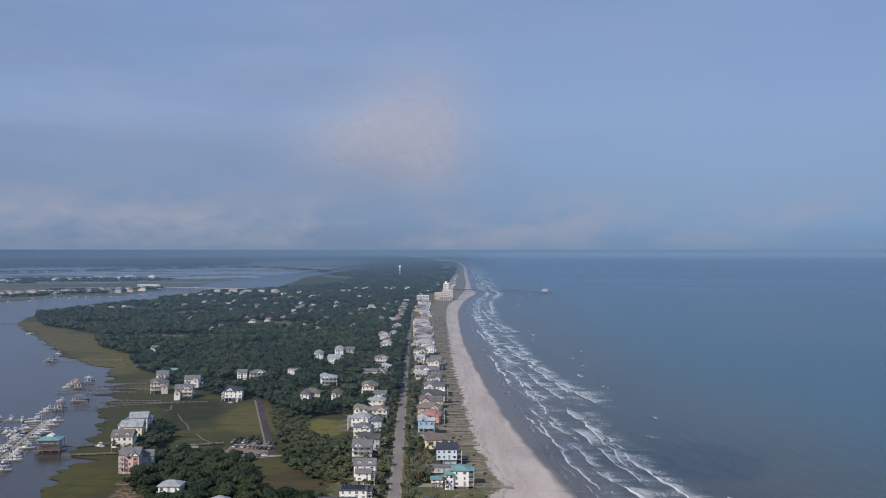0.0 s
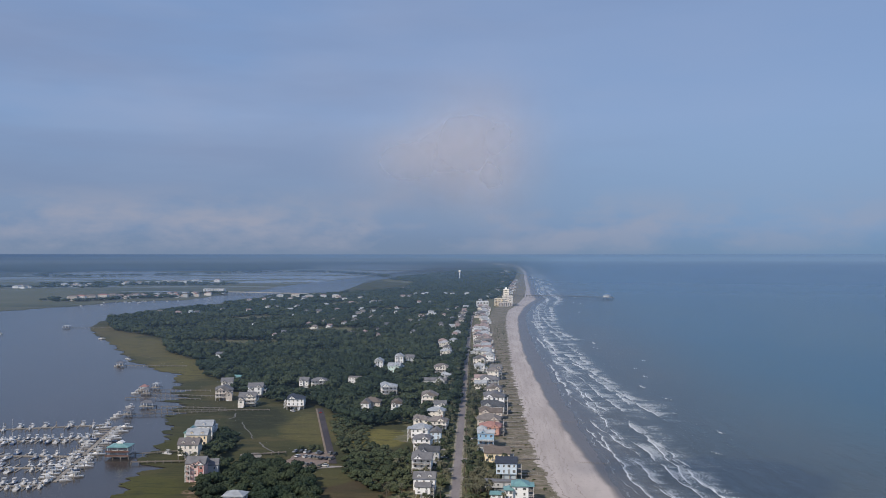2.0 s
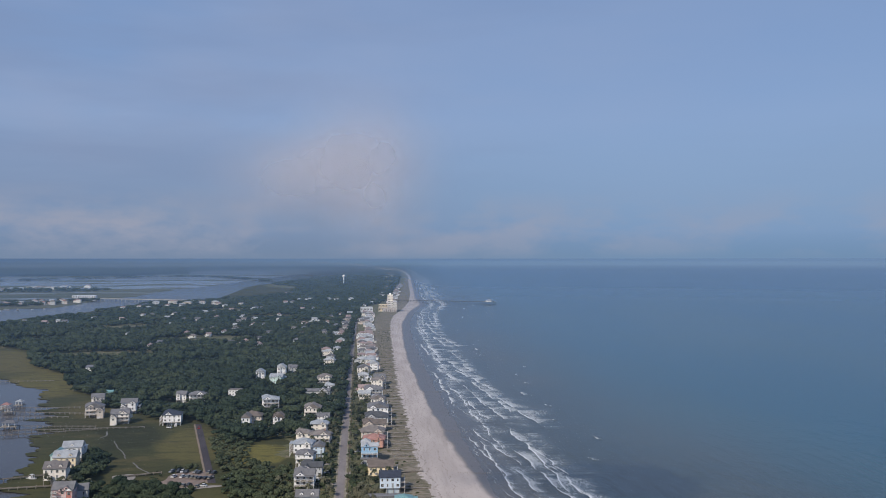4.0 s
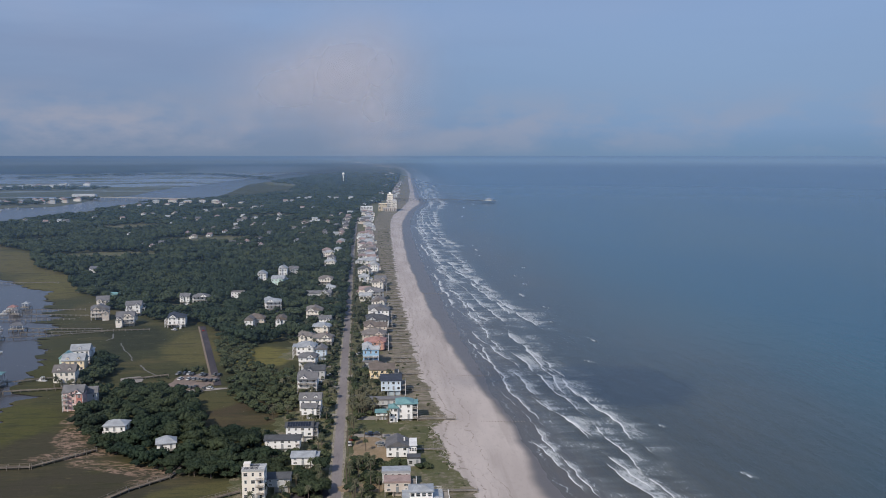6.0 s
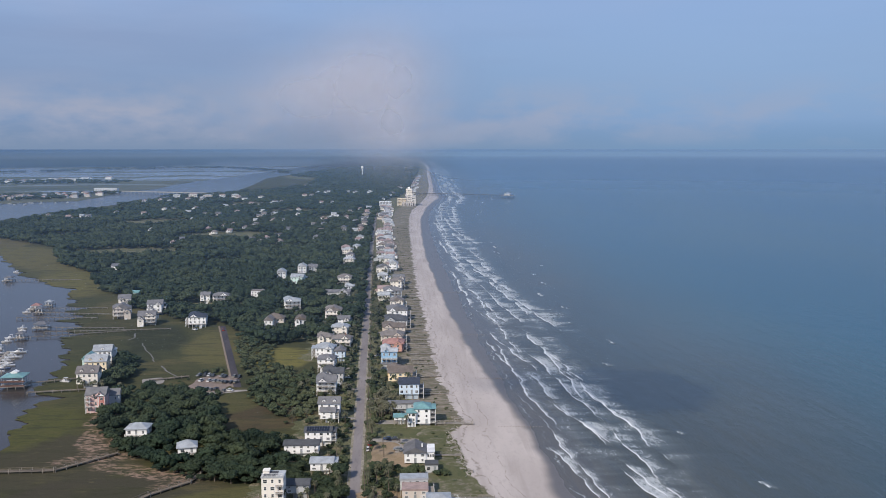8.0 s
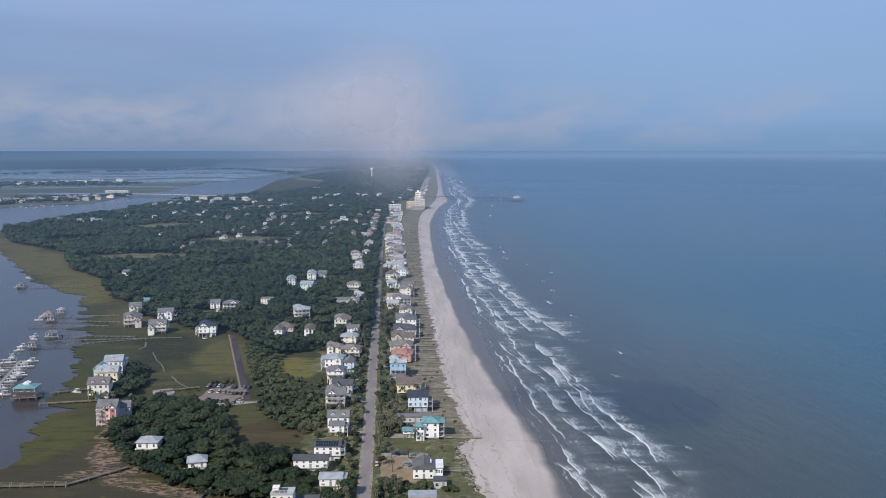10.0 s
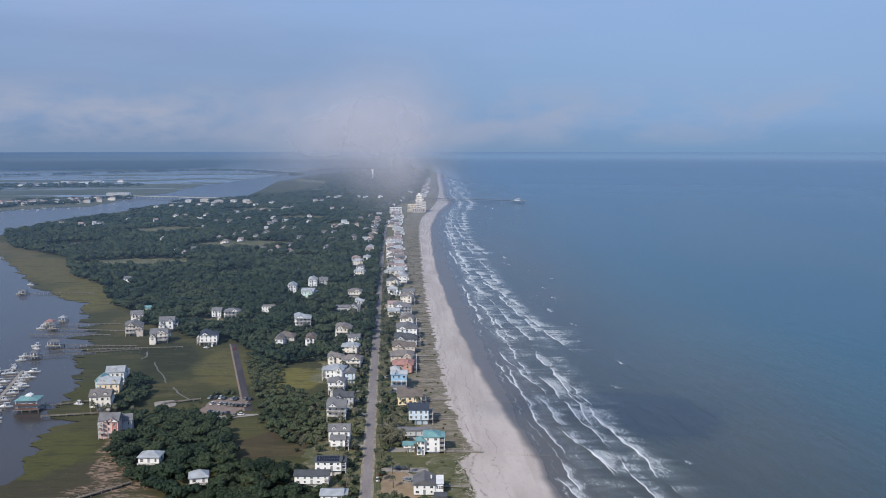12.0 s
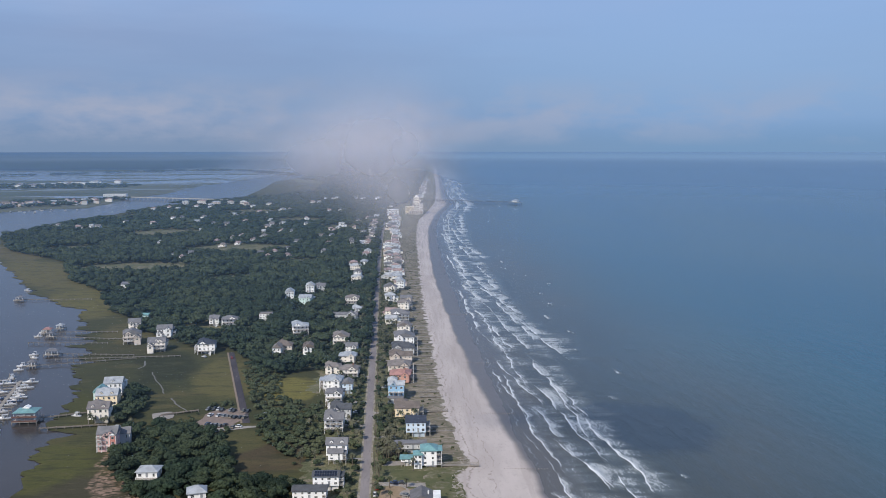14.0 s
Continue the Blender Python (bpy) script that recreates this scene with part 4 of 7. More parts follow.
def railing_mesh(length):
    m = Mesh().box(-length / 2, length / 2, -0.04, 0.04, 0.95, 1.03).box(-length / 2, length / 2, -0.03, 0.03, 0.12, 0.18)
    n = max(2, int(length / 0.45))
    for i in range(n + 1):
        x = -length / 2 + length * i / n
        m.box(x - 0.03, x + 0.03, -0.03, 0.03, 0, 0.97)
    return m.mesh("railing", white_paint)


def porch(parent, x0, x1, y0, y1, floors, roof_z=None, roof_mat=None, sides="fr"):
    """Decks on posts with railings, one above another."""
    top = max(floors)
    for z in floors:
        part("deck", (Mesh().box(x0, x1, y0, y1, z - 0.18, z), deck_wood), parent)
        for s in sides:
            ln = (x1 - x0) if s in "fb" else (y1 - y0)
            at = {"f": pose((x0 + x1) / 2, y0 + 0.05, z), "b": pose((x0 + x1) / 2, y1 - 0.05, z), "l": pose(x0 + 0.05, (y0 + y1) / 2, z, 0, 0, 90), "r": pose(x1 - 0.05, (y0 + y1) / 2, z, 0, 0, 90)}[s]
            part("railing", cached(("rail", round(ln, 1)), lambda: railing_mesh(round(ln, 1))), parent, at=at)
    head = roof_z or top + 1.0
    pm = cached(("post", round(head, 1)), lambda: Mesh().box(-0.1, 0.1, -0.1, 0.1, 0, head).mesh("post", white_paint))
    n = max(2, int(round(max(x1 - x0, y1 - y0) / 3.0)) + 1)
    for i in range(n):
        t = i / (n - 1)
        if x1 - x0 > y1 - y0:
            part("post", pm, parent, at=pose(x0 + 0.12 + (x1 - x0 - 0.24) * t, (y0 if "f" in sides else y1) + 0.12, 0))
        else:
            part("post", pm, parent, at=pose((x1 if "r" in sides else x0) - (0.12 if "r" in sides else -0.12), y0 + 0.12 + (y1 - y0 - 0.24) * t, 0))
    if roof_z:
        part("porch_roof", (Mesh().box(x0 - 0.3, x1 + 0.3, y0 - 0.3, y1, roof_z, roof_z + 0.16), roof_mat), parent)


def front_gable(ob, bx, bw, y0, y1, z, wall_m, roof_m):
    """A cross gable over part of the front, with a boarded face and a small vent window."""
    rise = bw * 0.42
    part("gable_roof", (Mesh().gable(bx - bw / 2, bx + bw / 2, y0, y1, z, rise, 0.35, "y"), roof_m), ob)
    yf = y0 - 0.37
    face = Mesh().add([(bx - bw / 2, yf, z), (bx + bw / 2, yf, z), (bx, yf, z + rise * 0.86), (bx - bw / 2, yf + 0.25, z), (bx + bw / 2, yf + 0.25, z), (bx, yf + 0.25, z + rise * 0.86)], [(0, 1, 2), (5, 4, 3), (0, 3, 4, 1), (1, 4, 5, 2), (2, 5, 3, 0)])
    face = part("gable_wall", (face, wall_m), ob)
    if bw > 3:
        window(face, bx, yf - 0.002, z + rise * 0.36, 0, 0.8, 0.8, False)


def stairs(ob, x, y, z):
    """An open flight down from a deck towards the road."""
    m = Mesh()
    n = max(4, int(z / 0.19))
    for i in range(n):
        m.box(x - 0.7, x + 0.7, y - 0.3 * (i + 1), y - 0.3 * i, z * (1 - (i + 1) / n) - 0.02, z * (1 - (i + 1) / n) + 0.10)
    for sd in (-0.72, 0.72):
        m.beam((x + sd, y, z + 0.9), (x + sd, y - 0.3 * n, 0.9), 0.08, 0.1)
        m.beam((x + sd, y, z - 0.1), (x + sd, y - 0.3 * n, 0.0), 0.08, 0.25)
    part("stairs", (m, white_paint), ob)


def house(x, y, w, d, h, wall, roof_c, roof="hip", rise=2.4, stilts=2.6, turn=0.0, floors=2, metal=False, porches=(), dormers=0, chimney=False, fine=True, along="x", group="", where="", z=0.0, size=1.0):
    """A raised wooden beach house. Its origin is the middle of its front wall at the ground."""
    words = f"{NAMES[wall]} wooden house with {NAMES[roof_c]} {roof} roof {where}"
    if len(words.split()) > 12:
        words = f"{NAMES[wall]} house with {NAMES[roof_c]} roof {where}"
    ob = thing("beach_house" if not where.startswith("across") else "house", x, y, z, turn, words, "house", group)
    if size != 1.0:
        ob.scale = (size, size, size)
    AVOID.append((x - math.sin(radians(turn)) * d / 2, y + math.cos(radians(turn)) * d / 2, w / 2 + 1.2, d / 2 + 1.2))
    wm, rm = siding(wall), roofing(roof_c, metal)
    zs = stilts
    if stilts > 0.4:
        if fine:
            pm = cached(("stilt", stilts), lambda: Mesh().box(-0.16, 0.16, -0.16, 0.16, -0.3, stilts).mesh("stilt", deck_wood))
            for i in range(4):
                for yy in (0.25, d - 0.25):
                    part("stilt", pm, ob, at=pose(-w / 2 + 0.25 + (w - 0.5) * i / 3, yy, 0))
            # The store takes the wall colour darkened, standing for shade below the house.
            part("ground_floor", (Mesh().box(-w / 2 + w * 0.3, w / 2 - 0.5, 1.0, d - 0.6, -0.2, stilts), siding(shade(wall, 0.7))), ob, "ground-floor store between the stilts, under-house shade put in its paint")
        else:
            # Wall colour darkened further for the shade under the floor.
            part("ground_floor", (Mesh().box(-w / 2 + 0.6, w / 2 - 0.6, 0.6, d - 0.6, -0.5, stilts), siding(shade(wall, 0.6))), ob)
    else:
        zs = -0.2
    part("wall", (Mesh().box(-w / 2, w / 2, 0, d, zs, h), wm), ob)
    rf = Mesh()
    if roof == "hip":
        rf.hip(-w / 2, w / 2, 0, d, h + 0.22, rise)
    elif roof == "gable":
        rf.gable(-w / 2, w / 2, 0, d, h + 0.22, rise, 0.5, along)
    else:
        rf.box(-w / 2 - 0.2, w / 2 + 0.2, -0.2, d + 0.2, h, h + 0.35).box(-w / 2 - 0.2, w / 2 + 0.2, -0.2, -0.02, h + 0.35, h + 0.7)
    part("roof", (rf, rm), ob)
    if roof == "gable" and along == "y":
        window(ob, 0, -0.002, h + rise * 0.35, 0, 0.8, 1.0, fine)
    per = (h - max(zs, 0)) / floors
    wh = min(1.5, per * 0.52)
    n = max(2, int(w / (2.6 if fine else 4.2)))
    for f in range(floors):
        zc = max(zs, 0) + per * (f + 0.55)
        for i in range(n if fine or (y < 1100 or f == floors - 1) else 0):
            if fine and i == n // 2 and f == 0:
                part("door", cached(("door",), lambda: Mesh().box(-0.5, 0.5, -0.06, 0, -1.0, 1.05).box(-0.58, 0.58, -0.04, 0, 1.05, 1.16).box(0.34, 0.42, -0.11, -0.05, -0.05, 0.05).mesh("door", plain("door_paint", (0.3, 0.32, 0.34), 0.5))), ob, at=pose(-w / 2 + w * (i + 0.5) / n, -0.002, zc - 0.15))
            else:
                window(ob, -w / 2 + w * (i + 0.5) / n, -0.002, zc, 0, 0.95 if (i + f) % 3 else 1.5, round(wh, 1), fine)
        for sd in (((1,) if x < 0 else (-1,)) if fine else ()):
            for i in range(max(1, int(d / 4.2))):
                window(ob, sd * (w / 2 + 0.002), d * (i + 0.5) / max(1, int(d / 4.2)), zc, 90 * sd, 0.95, round(wh, 1), fine)
    for k in range(dormers):
        dx = -w / 2 + w * (k + 0.5) / dormers
        dm = part("dormer", (Mesh().box(dx - 0.8, dx + 0.8, 0.6, 3.2, h + 0.1, h + 1.5).add([(dx - 0.8, 0.6, h + 1.5), (dx + 0.8, 0.6, h + 1.5), (dx, 0.6, h + 2.05), (dx - 0.8, 3.2, h + 1.5), (dx + 0.8, 3.2, h + 1.5), (dx, 3.2, h + 2.05)], [(0, 1, 2), (5, 4, 3), (0, 3, 4, 1), (1, 4, 5, 2), (2, 5, 3, 0)]), wm), ob)
        part("dormer_roof", (Mesh().add([(dx - 1.0, 0.45, h + 1.42), (dx, 0.45, h + 2.12), (dx + 1.0, 0.45, h + 1.42), (dx - 1.0, 3.3, h + 1.42), (dx, 3.3, h + 2.12), (dx + 1.0, 3.3, h + 1.42), (dx - 1.0, 0.45, h + 1.52), (dx, 0.45, h + 2.24), (dx + 1.0, 0.45, h + 1.52), (dx - 1.0, 3.3, h + 1.52), (dx, 3.3, h + 2.24), (dx + 1.0, 3.3, h + 1.52)], [(0, 3, 4, 1), (1, 4, 5, 2), (6, 7, 10, 9), (7, 8, 11, 10), (0, 1, 7, 6), (1, 2, 8, 7), (0, 6, 9, 3), (2, 5, 11, 8)]), rm), ob)
        window(ob, dx, 0.598, h + 1.0, 0, 0.8, 1.0, fine)
    front_porch = any(p[2] < -0.5 for p in porches)
    sd = 1 if int(abs(x * 7 + y)) % 2 else -1
    rich = fine and roof != "flat" and w > 7.4 and y > 384 and "modern" not in where and roof_c is not R_TEAL
    if rich and not front_porch and not dormers and y not in (428, 461):
        bw, bx = w * 0.38, sd * w * 0.24
        bay = part("bay", (Mesh().box(bx - bw / 2, bx + bw / 2, -1.7, 0.0, zs, h - 0.1), wm), ob)
        front_gable(ob, bx, bw, -1.7, d * 0.45, h + 0.12, wm, rm)
        for f in range(floors):
            window(bay, bx, -1.702, max(zs, 0) + per * (f + 0.55), 0, 1.5, round(wh, 1), fine)
        if zs > 1.2:
            part("deck", (Mesh().box(-sd * w * 0.5 if sd < 0 else -w * 0.5, w * 0.5 if sd < 0 else w * 0.04, -1.9, 0.0, zs - 0.1, zs + 0.1), deck_wood), ob)
            part("railing", cached(("rail", round(w * 0.5, 1)), lambda: railing_mesh(round(w * 0.5, 1))), ob, at=pose(-sd * w * 0.25, -1.85, zs + 0.1))
            stairs(ob, -sd * w * 0.3, -1.9, zs)
    elif rich and front_porch:
        front_gable(ob, sd * w * 0.2, w * 0.42, -0.3, d * 0.48, h + 0.12, wm, rm)
        if zs > 1.2:
            stairs(ob, -sd * w * 0.25, min(p[2] for p in porches), zs)
    if rich and "facing the marsh" in where:
        fx, fw, fh = -sd * w * 0.32, w * 0.36, zs + (h - zs) * 0.62
        part("front_wing", (Mesh().box(fx - fw / 2, fx + fw / 2, -4.6, -0.02, -0.2, fh), wm), ob)
        front_gable(ob, fx, fw, -4.6, 0.5, fh + 0.12, wm, rm)
        window(ob, fx, -4.602, fh - 1.3, 0, 1.5, 1.3)
        part("side_deck", (Mesh().box(sd * w * 0.05 - 0.4 * w, sd * w * 0.05 + 0.4 * w, -3.4, 0.0, zs - 0.2, zs), deck_wood), ob)
        part("railing", cached(("rail", round(w * 0.8, 1)), lambda: railing_mesh(round(w * 0.8, 1))), ob, at=pose(sd * w * 0.05, -3.35, zs))
    if rich and y > 430:
        rw, rh = w * 0.55, h * (0.8 if sd > 0 else 1.04)
        rx_ = sd * w * 0.28
        part("rear_wing", (Mesh().box(rx_ - rw / 2, rx_ + rw / 2, d, d * 1.5, zs if zs > 0 else -0.2, rh), wm), ob)
        part("rear_roof", (Mesh().hip(rx_ - rw / 2, rx_ + rw / 2, d * 0.9, d * 1.5, rh + 0.22, 1.9, 0.5), rm), ob)
    if not fine and roof != "flat":
        sd = 1 if int(abs(x * 7 + y)) % 2 else -1
        bw, bx = w * 0.42, sd * w * 0.22
        bay = part("bay", (Mesh().box(bx - bw / 2, bx + bw / 2, -2.2, 0.0, zs, h - 0.4), wm), ob)
        part("bay_roof", (Mesh().gable(bx - bw / 2, bx + bw / 2, -2.2, d * 0.5, h - 0.2, bw * 0.36, 0.4, "y"), rm), ob)
        window(bay, bx, -2.202, h - 1.6, 0, 1.5, 1.4, False)
        wing_h = max(2.4, h * 0.62)
        part("side_wing", (Mesh().box(-sd * (w / 2 + w * 0.32), -sd * w / 2, d * 0.2, d * 0.85, -0.3, wing_h) if sd < 0 else Mesh().box(-w / 2 - w * 0.32, -w / 2, d * 0.2, d * 0.85, -0.3, wing_h), wm), ob)
        wa, wb = sorted((-sd * (w / 2 + w * 0.32), -sd * w / 2))
        part("wing_roof", (Mesh().hip(wa, wb, d * 0.2, d * 0.85, wing_h + 0.22, 1.2, 0.4), rm), ob)
        part("deck", (Mesh().box(-sd * w * 0.5 if sd < 0 else -w * 0.5, 0.02 * w if sd > 0 else w * 0.5, -1.8, 0.0, max(zs, 0.6), max(zs, 0.6) + 0.2).box(-w * 0.5 if sd > 0 else 0.0, 0.0 if sd > 0 else w * 0.5, -1.8, -1.7, max(zs, 0.6) + 0.2, max(zs, 0.6) + 1.0), white_paint), ob)
    if chimney:
        part("chimney", (Mesh().box(w * 0.2, w * 0.2 + 0.8, d * 0.4, d * 0.4 + 0.8, h, h + rise + 1.0), plain("brick_chimney", (0.30, 0.17, 0.13), 0.9)), ob)
    for p in porches:
        porch(ob, *p, roof_mat=rm) if len(p) == 6 else porch(ob, *p[:5], p[5], rm, p[6])
    return ob


# Beach side of the road, going away from the near end.
def beach_porch(w, d, floors, roof_z=None):
    return (w / 2, w / 2 + 2.4, 0.6, d - 0.6, floors, roof_z, "r")


G_B, G_R, G_I = "beach-front houses", "houses on the landward side of the road", "houses among the trees"
terrace = house(10, 280, 14, 10, 5.2, WHITE, R_LIGHT, "flat", 0, 2.2, metal=True, porches=[beach_porch(14, 10, (2.4, 4.8)), (-7, 7, -2.4, 0, (2.4,), None, "fr")], group=G_B, where="with roof terraces beside the beach")
up = part("upper_storey", (Mesh().box(-4.5, 3.5, 2.2, 8.4, 5.5, 8.0), siding(WHITE)), terrace)
part("upper_roof", (Mesh().hip(-4.5, 3.5, 2.2, 8.4, 8.2, 1.0, 0.5), roofing(R_LIGHT, True)), terrace)
for i in range(4):
    window(up, -3.6 + i * 2.0, 2.198, 6.9, 0, 1.5, 1.4)
for y_ in (0.1, 9.9):
    part("railing", cached(("rail", 13.8), lambda: railing_mesh(13.8)), terrace, at=pose(0, y_, 5.6))
pool = thing("swimming_pool", 22.5, 284, 0.35, 0, "small blue swimming pool with a pale deck beside the house", "swimming pool")
part("pool_deck", (Mesh().box(-4, 4, -3.5, -2, -0.5, 0.2).box(-4, 4, 2, 3.5, -0.5, 0.2).box(-4, -3, -2, 2, -0.5, 0.2).box(3, 4, -2, 2, -0.5, 0.2), deck_wood), pool)
part("pool_water", (Mesh().box(-3, 3, -2, 2, -0.5, 0.08), plain("pool_water", (0.05, 0.20, 0.26), 0.08, 0.1, 0.1, 0.005)), pool)
house(1.2, 297, 9.5, 7, 5.4, TAN, R_ROSE, "flat", 0, 2.0, porches=[beach_porch(9.5, 7, (2.3, 4.4))], group=G_B, where="beside the sandy drive")
house(0.8, 304.5, 10.5, 6, 6.4, GREY, R_LIGHT, "flat", 0, 2.6, metal=True, group=G_B, where="behind the tan house")
house(8, 327.5, 5.2, 5, 3.2, GREY, R_DARK, "flat", 0, 0, floors=1, group=G_B, where="a shed beside the lawn")
yard_house = house(1.4, 337, 8.98, 10, 4.8, WHITE, R_SLATE, "gable", 2.3, 0.6, along="y", porches=[(4.5, 8.0, 0.2, 9.5, (0.9,), None, "f")], group=G_B, where="beside the sandy yard")
annex = part("annex", (Mesh().box(4.5, 7.9, 0.6, 9.4, 1.1, 5.0), siding(WHITE)), yard_house)
part("annex_roof", (Mesh().box(5.1, 8.2, 0.1, 9.9, 5.0, 5.25), white_paint), yard_house, "flat bright white metal roof")
for i in range(3):
    window(annex, 5.4 + i * 1.0, 0.598, 3.4, 0, 0.8, 1.3)
part("chimney", (Mesh().box(2.6, 3.2, 4.0, 4.6, 4.8, 7.4), white_paint), yard_house)
house(5.0, 386, 7.4, 8.5, 8.2, WHITE, R_TEAL, "hip", 2.0, 1.0, metal=True, floors=3, porches=[(3.7, 6.2, 0.3, 8.2, (1.2, 3.6, 6.0), 8.1, "fr")], group=G_B, where="beside the dune")
house(-0.2, 384.5, 3.8, 5, 6.8, WHITE, R_TEAL, "hip", 1.2, 0, metal=True, floors=3, group=G_B, where="tower wing of the corner house")
house(-5.8, 387.5, 5.4, 5, 3.8, WHITE, R_TEAL, "hip", 1.0, 2.4, metal=True, floors=1, group=G_B, where="low garage wing under palms")
house(-4.0, 405, 16, 6, 4.6, GREY, R_GREY, "flat", 0, 2.2, floors=1, group=G_B, where="beside the teal-roofed house")
house(-1.5, 428, 10.4, 11, 8.2, PALE_BLUE, R_NAVY, "gable", 2.2, 2.8, porches=[beach_porch(10.4, 11, (3.0, 5.6))], group=G_B, where="on stilts beside the dunes")
house(-6.6, 461, 13.5, 11, 5.4, YELLOW, R_BROWN, "gable", 2.6, 0.6, porches=[beach_porch(13.5, 11, (1.0, 3.2))], group=G_B, where="with palms in front")
house(-13.7, 494, 9.4, 10, 9.4, BLUE, R_LIGHT, "gable", 1.2, 2.4, porches=[(-4.7, 4.7, -2.4, 0, (2.5, 5.4), None, "fr")], group=G_B, where="tall beside the road")
house(-14, 487, 9.4, 5, 3.2, GREY, R_GREY, "flat", 0, 0, floors=1, group=G_B, where="low garage before the blue house")
house(-12.2, 531, 13, 11, 5.6, SALMON, R_RED, "hip", 2.6, 1.0, porches=[beach_porch(13, 11, (1.2, 3.4))], chimney=True, group=G_B, where="beside the dune walkways")
house(-13.5, 554, 15, 11, 5.8, TAN, R_TAN, "hip", 3.0, 1.0, porches=[beach_porch(15, 11, (1.2, 3.4))], group=G_B, where="broad and low beside the road")
house(-12.8, 582, 15.5, 10, 5.4, TAN, R_BROWN, "gable", 2.4, 1.0, group=G_B, where="broad and low beside the dunes")
house(-11.6, 602, 16, 11, 6.4, GREY, R_DARK, "hip", 3.2, 2.2, porches=[beach_porch(16, 11, (2.4, 4.4))], group=G_B, where="beside the dunes")
house(-11.3, 630, 15, 12, 8.0, WHITE, R_GREY, "gable", 3.4, 2.6, along="y", porches=[beach_porch(15, 12, (2.8, 5.4))], dormers=0, group=G_B, where="beside the dunes")
house(-12.3, 668, 11, 10, 8.4, CREAM, R_TAN, "gable", 3.0, 2.6, along="y", porches=[beach_porch(11, 10, (2.8, 5.4))], group=G_B, where="beside the dunes")
house(-16.8, 722, 15.5, 11, 7.6, WHITE, R_GREY, "hip", 2.8, 2.6, porches=[(-7.7, 7.7, -2.2, 0, (2.8, 5.2), 7.6, "fr")], group=G_B, where="with a deep front porch")
house(-14.7, 770, 11, 10, 8.6, CREAM, R_TAN, "hip", 2.6, 2.6, porches=[beach_porch(11, 10, (2.8, 5.4))], group=G_B, where="beside the dunes")
house(-13, 800, 11, 9, 7.4, TAN, R_GREY, "gable", 2.6, 2.2, group=G_B, where="beside the dunes")
house(-20.4, 890, 8.6, 10, 9.0, WHITE, R_LIGHT, "gable", 3.2, 2.6, along="y", group=G_B, where="tall beside the dunes")
house(-31, 868, 12.5, 9, 7.6, CREAM, R_GREY, "gable", 3.0, 2.4, along="y", group=G_B, where="beside the road")

# Landward side of the road.
tall = house(-50.9, 297, 8.0, 6.5, 11.0, CREAM, R_LIGHT, "flat", 0, 0, floors=4, porches=[(1.0, 4.2, -1.6, 0, (2.9, 5.6, 8.3), None, "fr")], group=G_R, where="four storeys high beside the marsh")
part("roof_deck", (Mesh().box(-3.4, 1.6, 0.6, 5.6, 11.36, 11.45), roofing(R_DARK)), tall, "dark sunken roof deck")
part("stair_head", (Mesh().box(-3.9, -1.6, 3.4, 6.2, 11.3, 12.3).box(-4.05, -1.45, 3.25, 6.35, 12.3, 12.42), siding(CREAM)), tall)
part("railing", cached(("rail", 7.8), lambda: railing_mesh(7.8)), tall, at=pose(0, 0.02, 11.7))
house(-42.8, 303, 8.6, 6, 5.6, GREY, R_DARK, "gable", 1.4, 2.6, group=G_R, where="behind the tall house")
house(-36.3, 327, 9.0, 7, 4.8, WHITE, R_LIGHT, "gable", 1.2, 1.8, metal=True, porches=[(4.5, 6.2, 0.4, 6.6, (1.9, 3.6), 4.9, "fr")], group=G_R, where="low beside the road")
house(-47.0, 347, 14.6, 6.5, 5.2, WHITE, R_DARK, "gable", 1.2, 1.6, porches=[(5.6, 7.3, -1.4, 0, (1.8, 3.6), None, "fr")], group=G_R, where="long and modern beside the grove")
modern = house(-41.2, 359, 11.6, 7, 6.8, WHITE, R_DARK, "gable", 1.2, 2.6, porches=[(5.8, 7.8, 0.3, 6.7, (2.6, 4.8), 6.7, "fr")], group=G_R, where="tall and modern beside the road")
panel = Mesh().box(-0.48, 0.48, -0.8, 0.8, 0.03, 0.08).mesh("solar_panel", plain("solar_cells", (0.012, 0.016, 0.03), 0.15, 0.2, 0.1, 0.002))
for i in range(9):
    for k in range(2):
        part("solar_panel", panel, modern, "dark blue solar panel", pose(-4.6 + i * 1.12, 0.75 + k * 1.72, 7.02 + (1.25 + k * 1.72) * 0.3 + 0.02, 16.7, 0, 0))
house(-40.2, 391, 7.0, 4.5, 5.6, WHITE, R_GREY, "gable", 1.6, 2.2, porches=[(3.5, 5.2, 0.2, 4.3, (2.3, 4.1), 5.5, "fr")], group=G_R, where="front wing beside the road")
house(-40.0, 396, 10.2, 7, 8.0, WHITE, R_GREY, "gable", 2.6, 2.6, dormers=2, group=G_R, where="with two dormers")
house(-45.5, 437, 10, 9, 7.6, WHITE, R_GREY, "gable", 2.4, 2.6, porches=[(-5, 5, -2.2, 0, (2.7, 5.2), 7.4, "fr")], group=G_R, where="with stacked front porches")
house(-43.5, 455, 11, 8, 7.2, GREY, R_DARK, "gable", 2.2, 2.6, group=G_R, where="beside the road")
house(-50.5, 485, 9.5, 9, 7.4, WHITE, R_GREY, "hip", 2.2, 2.6, porches=[(-4.7, 4.7, -2.0, 0, (2.7, 5.0), None, "f")], group=G_R, where="beside the meadow")
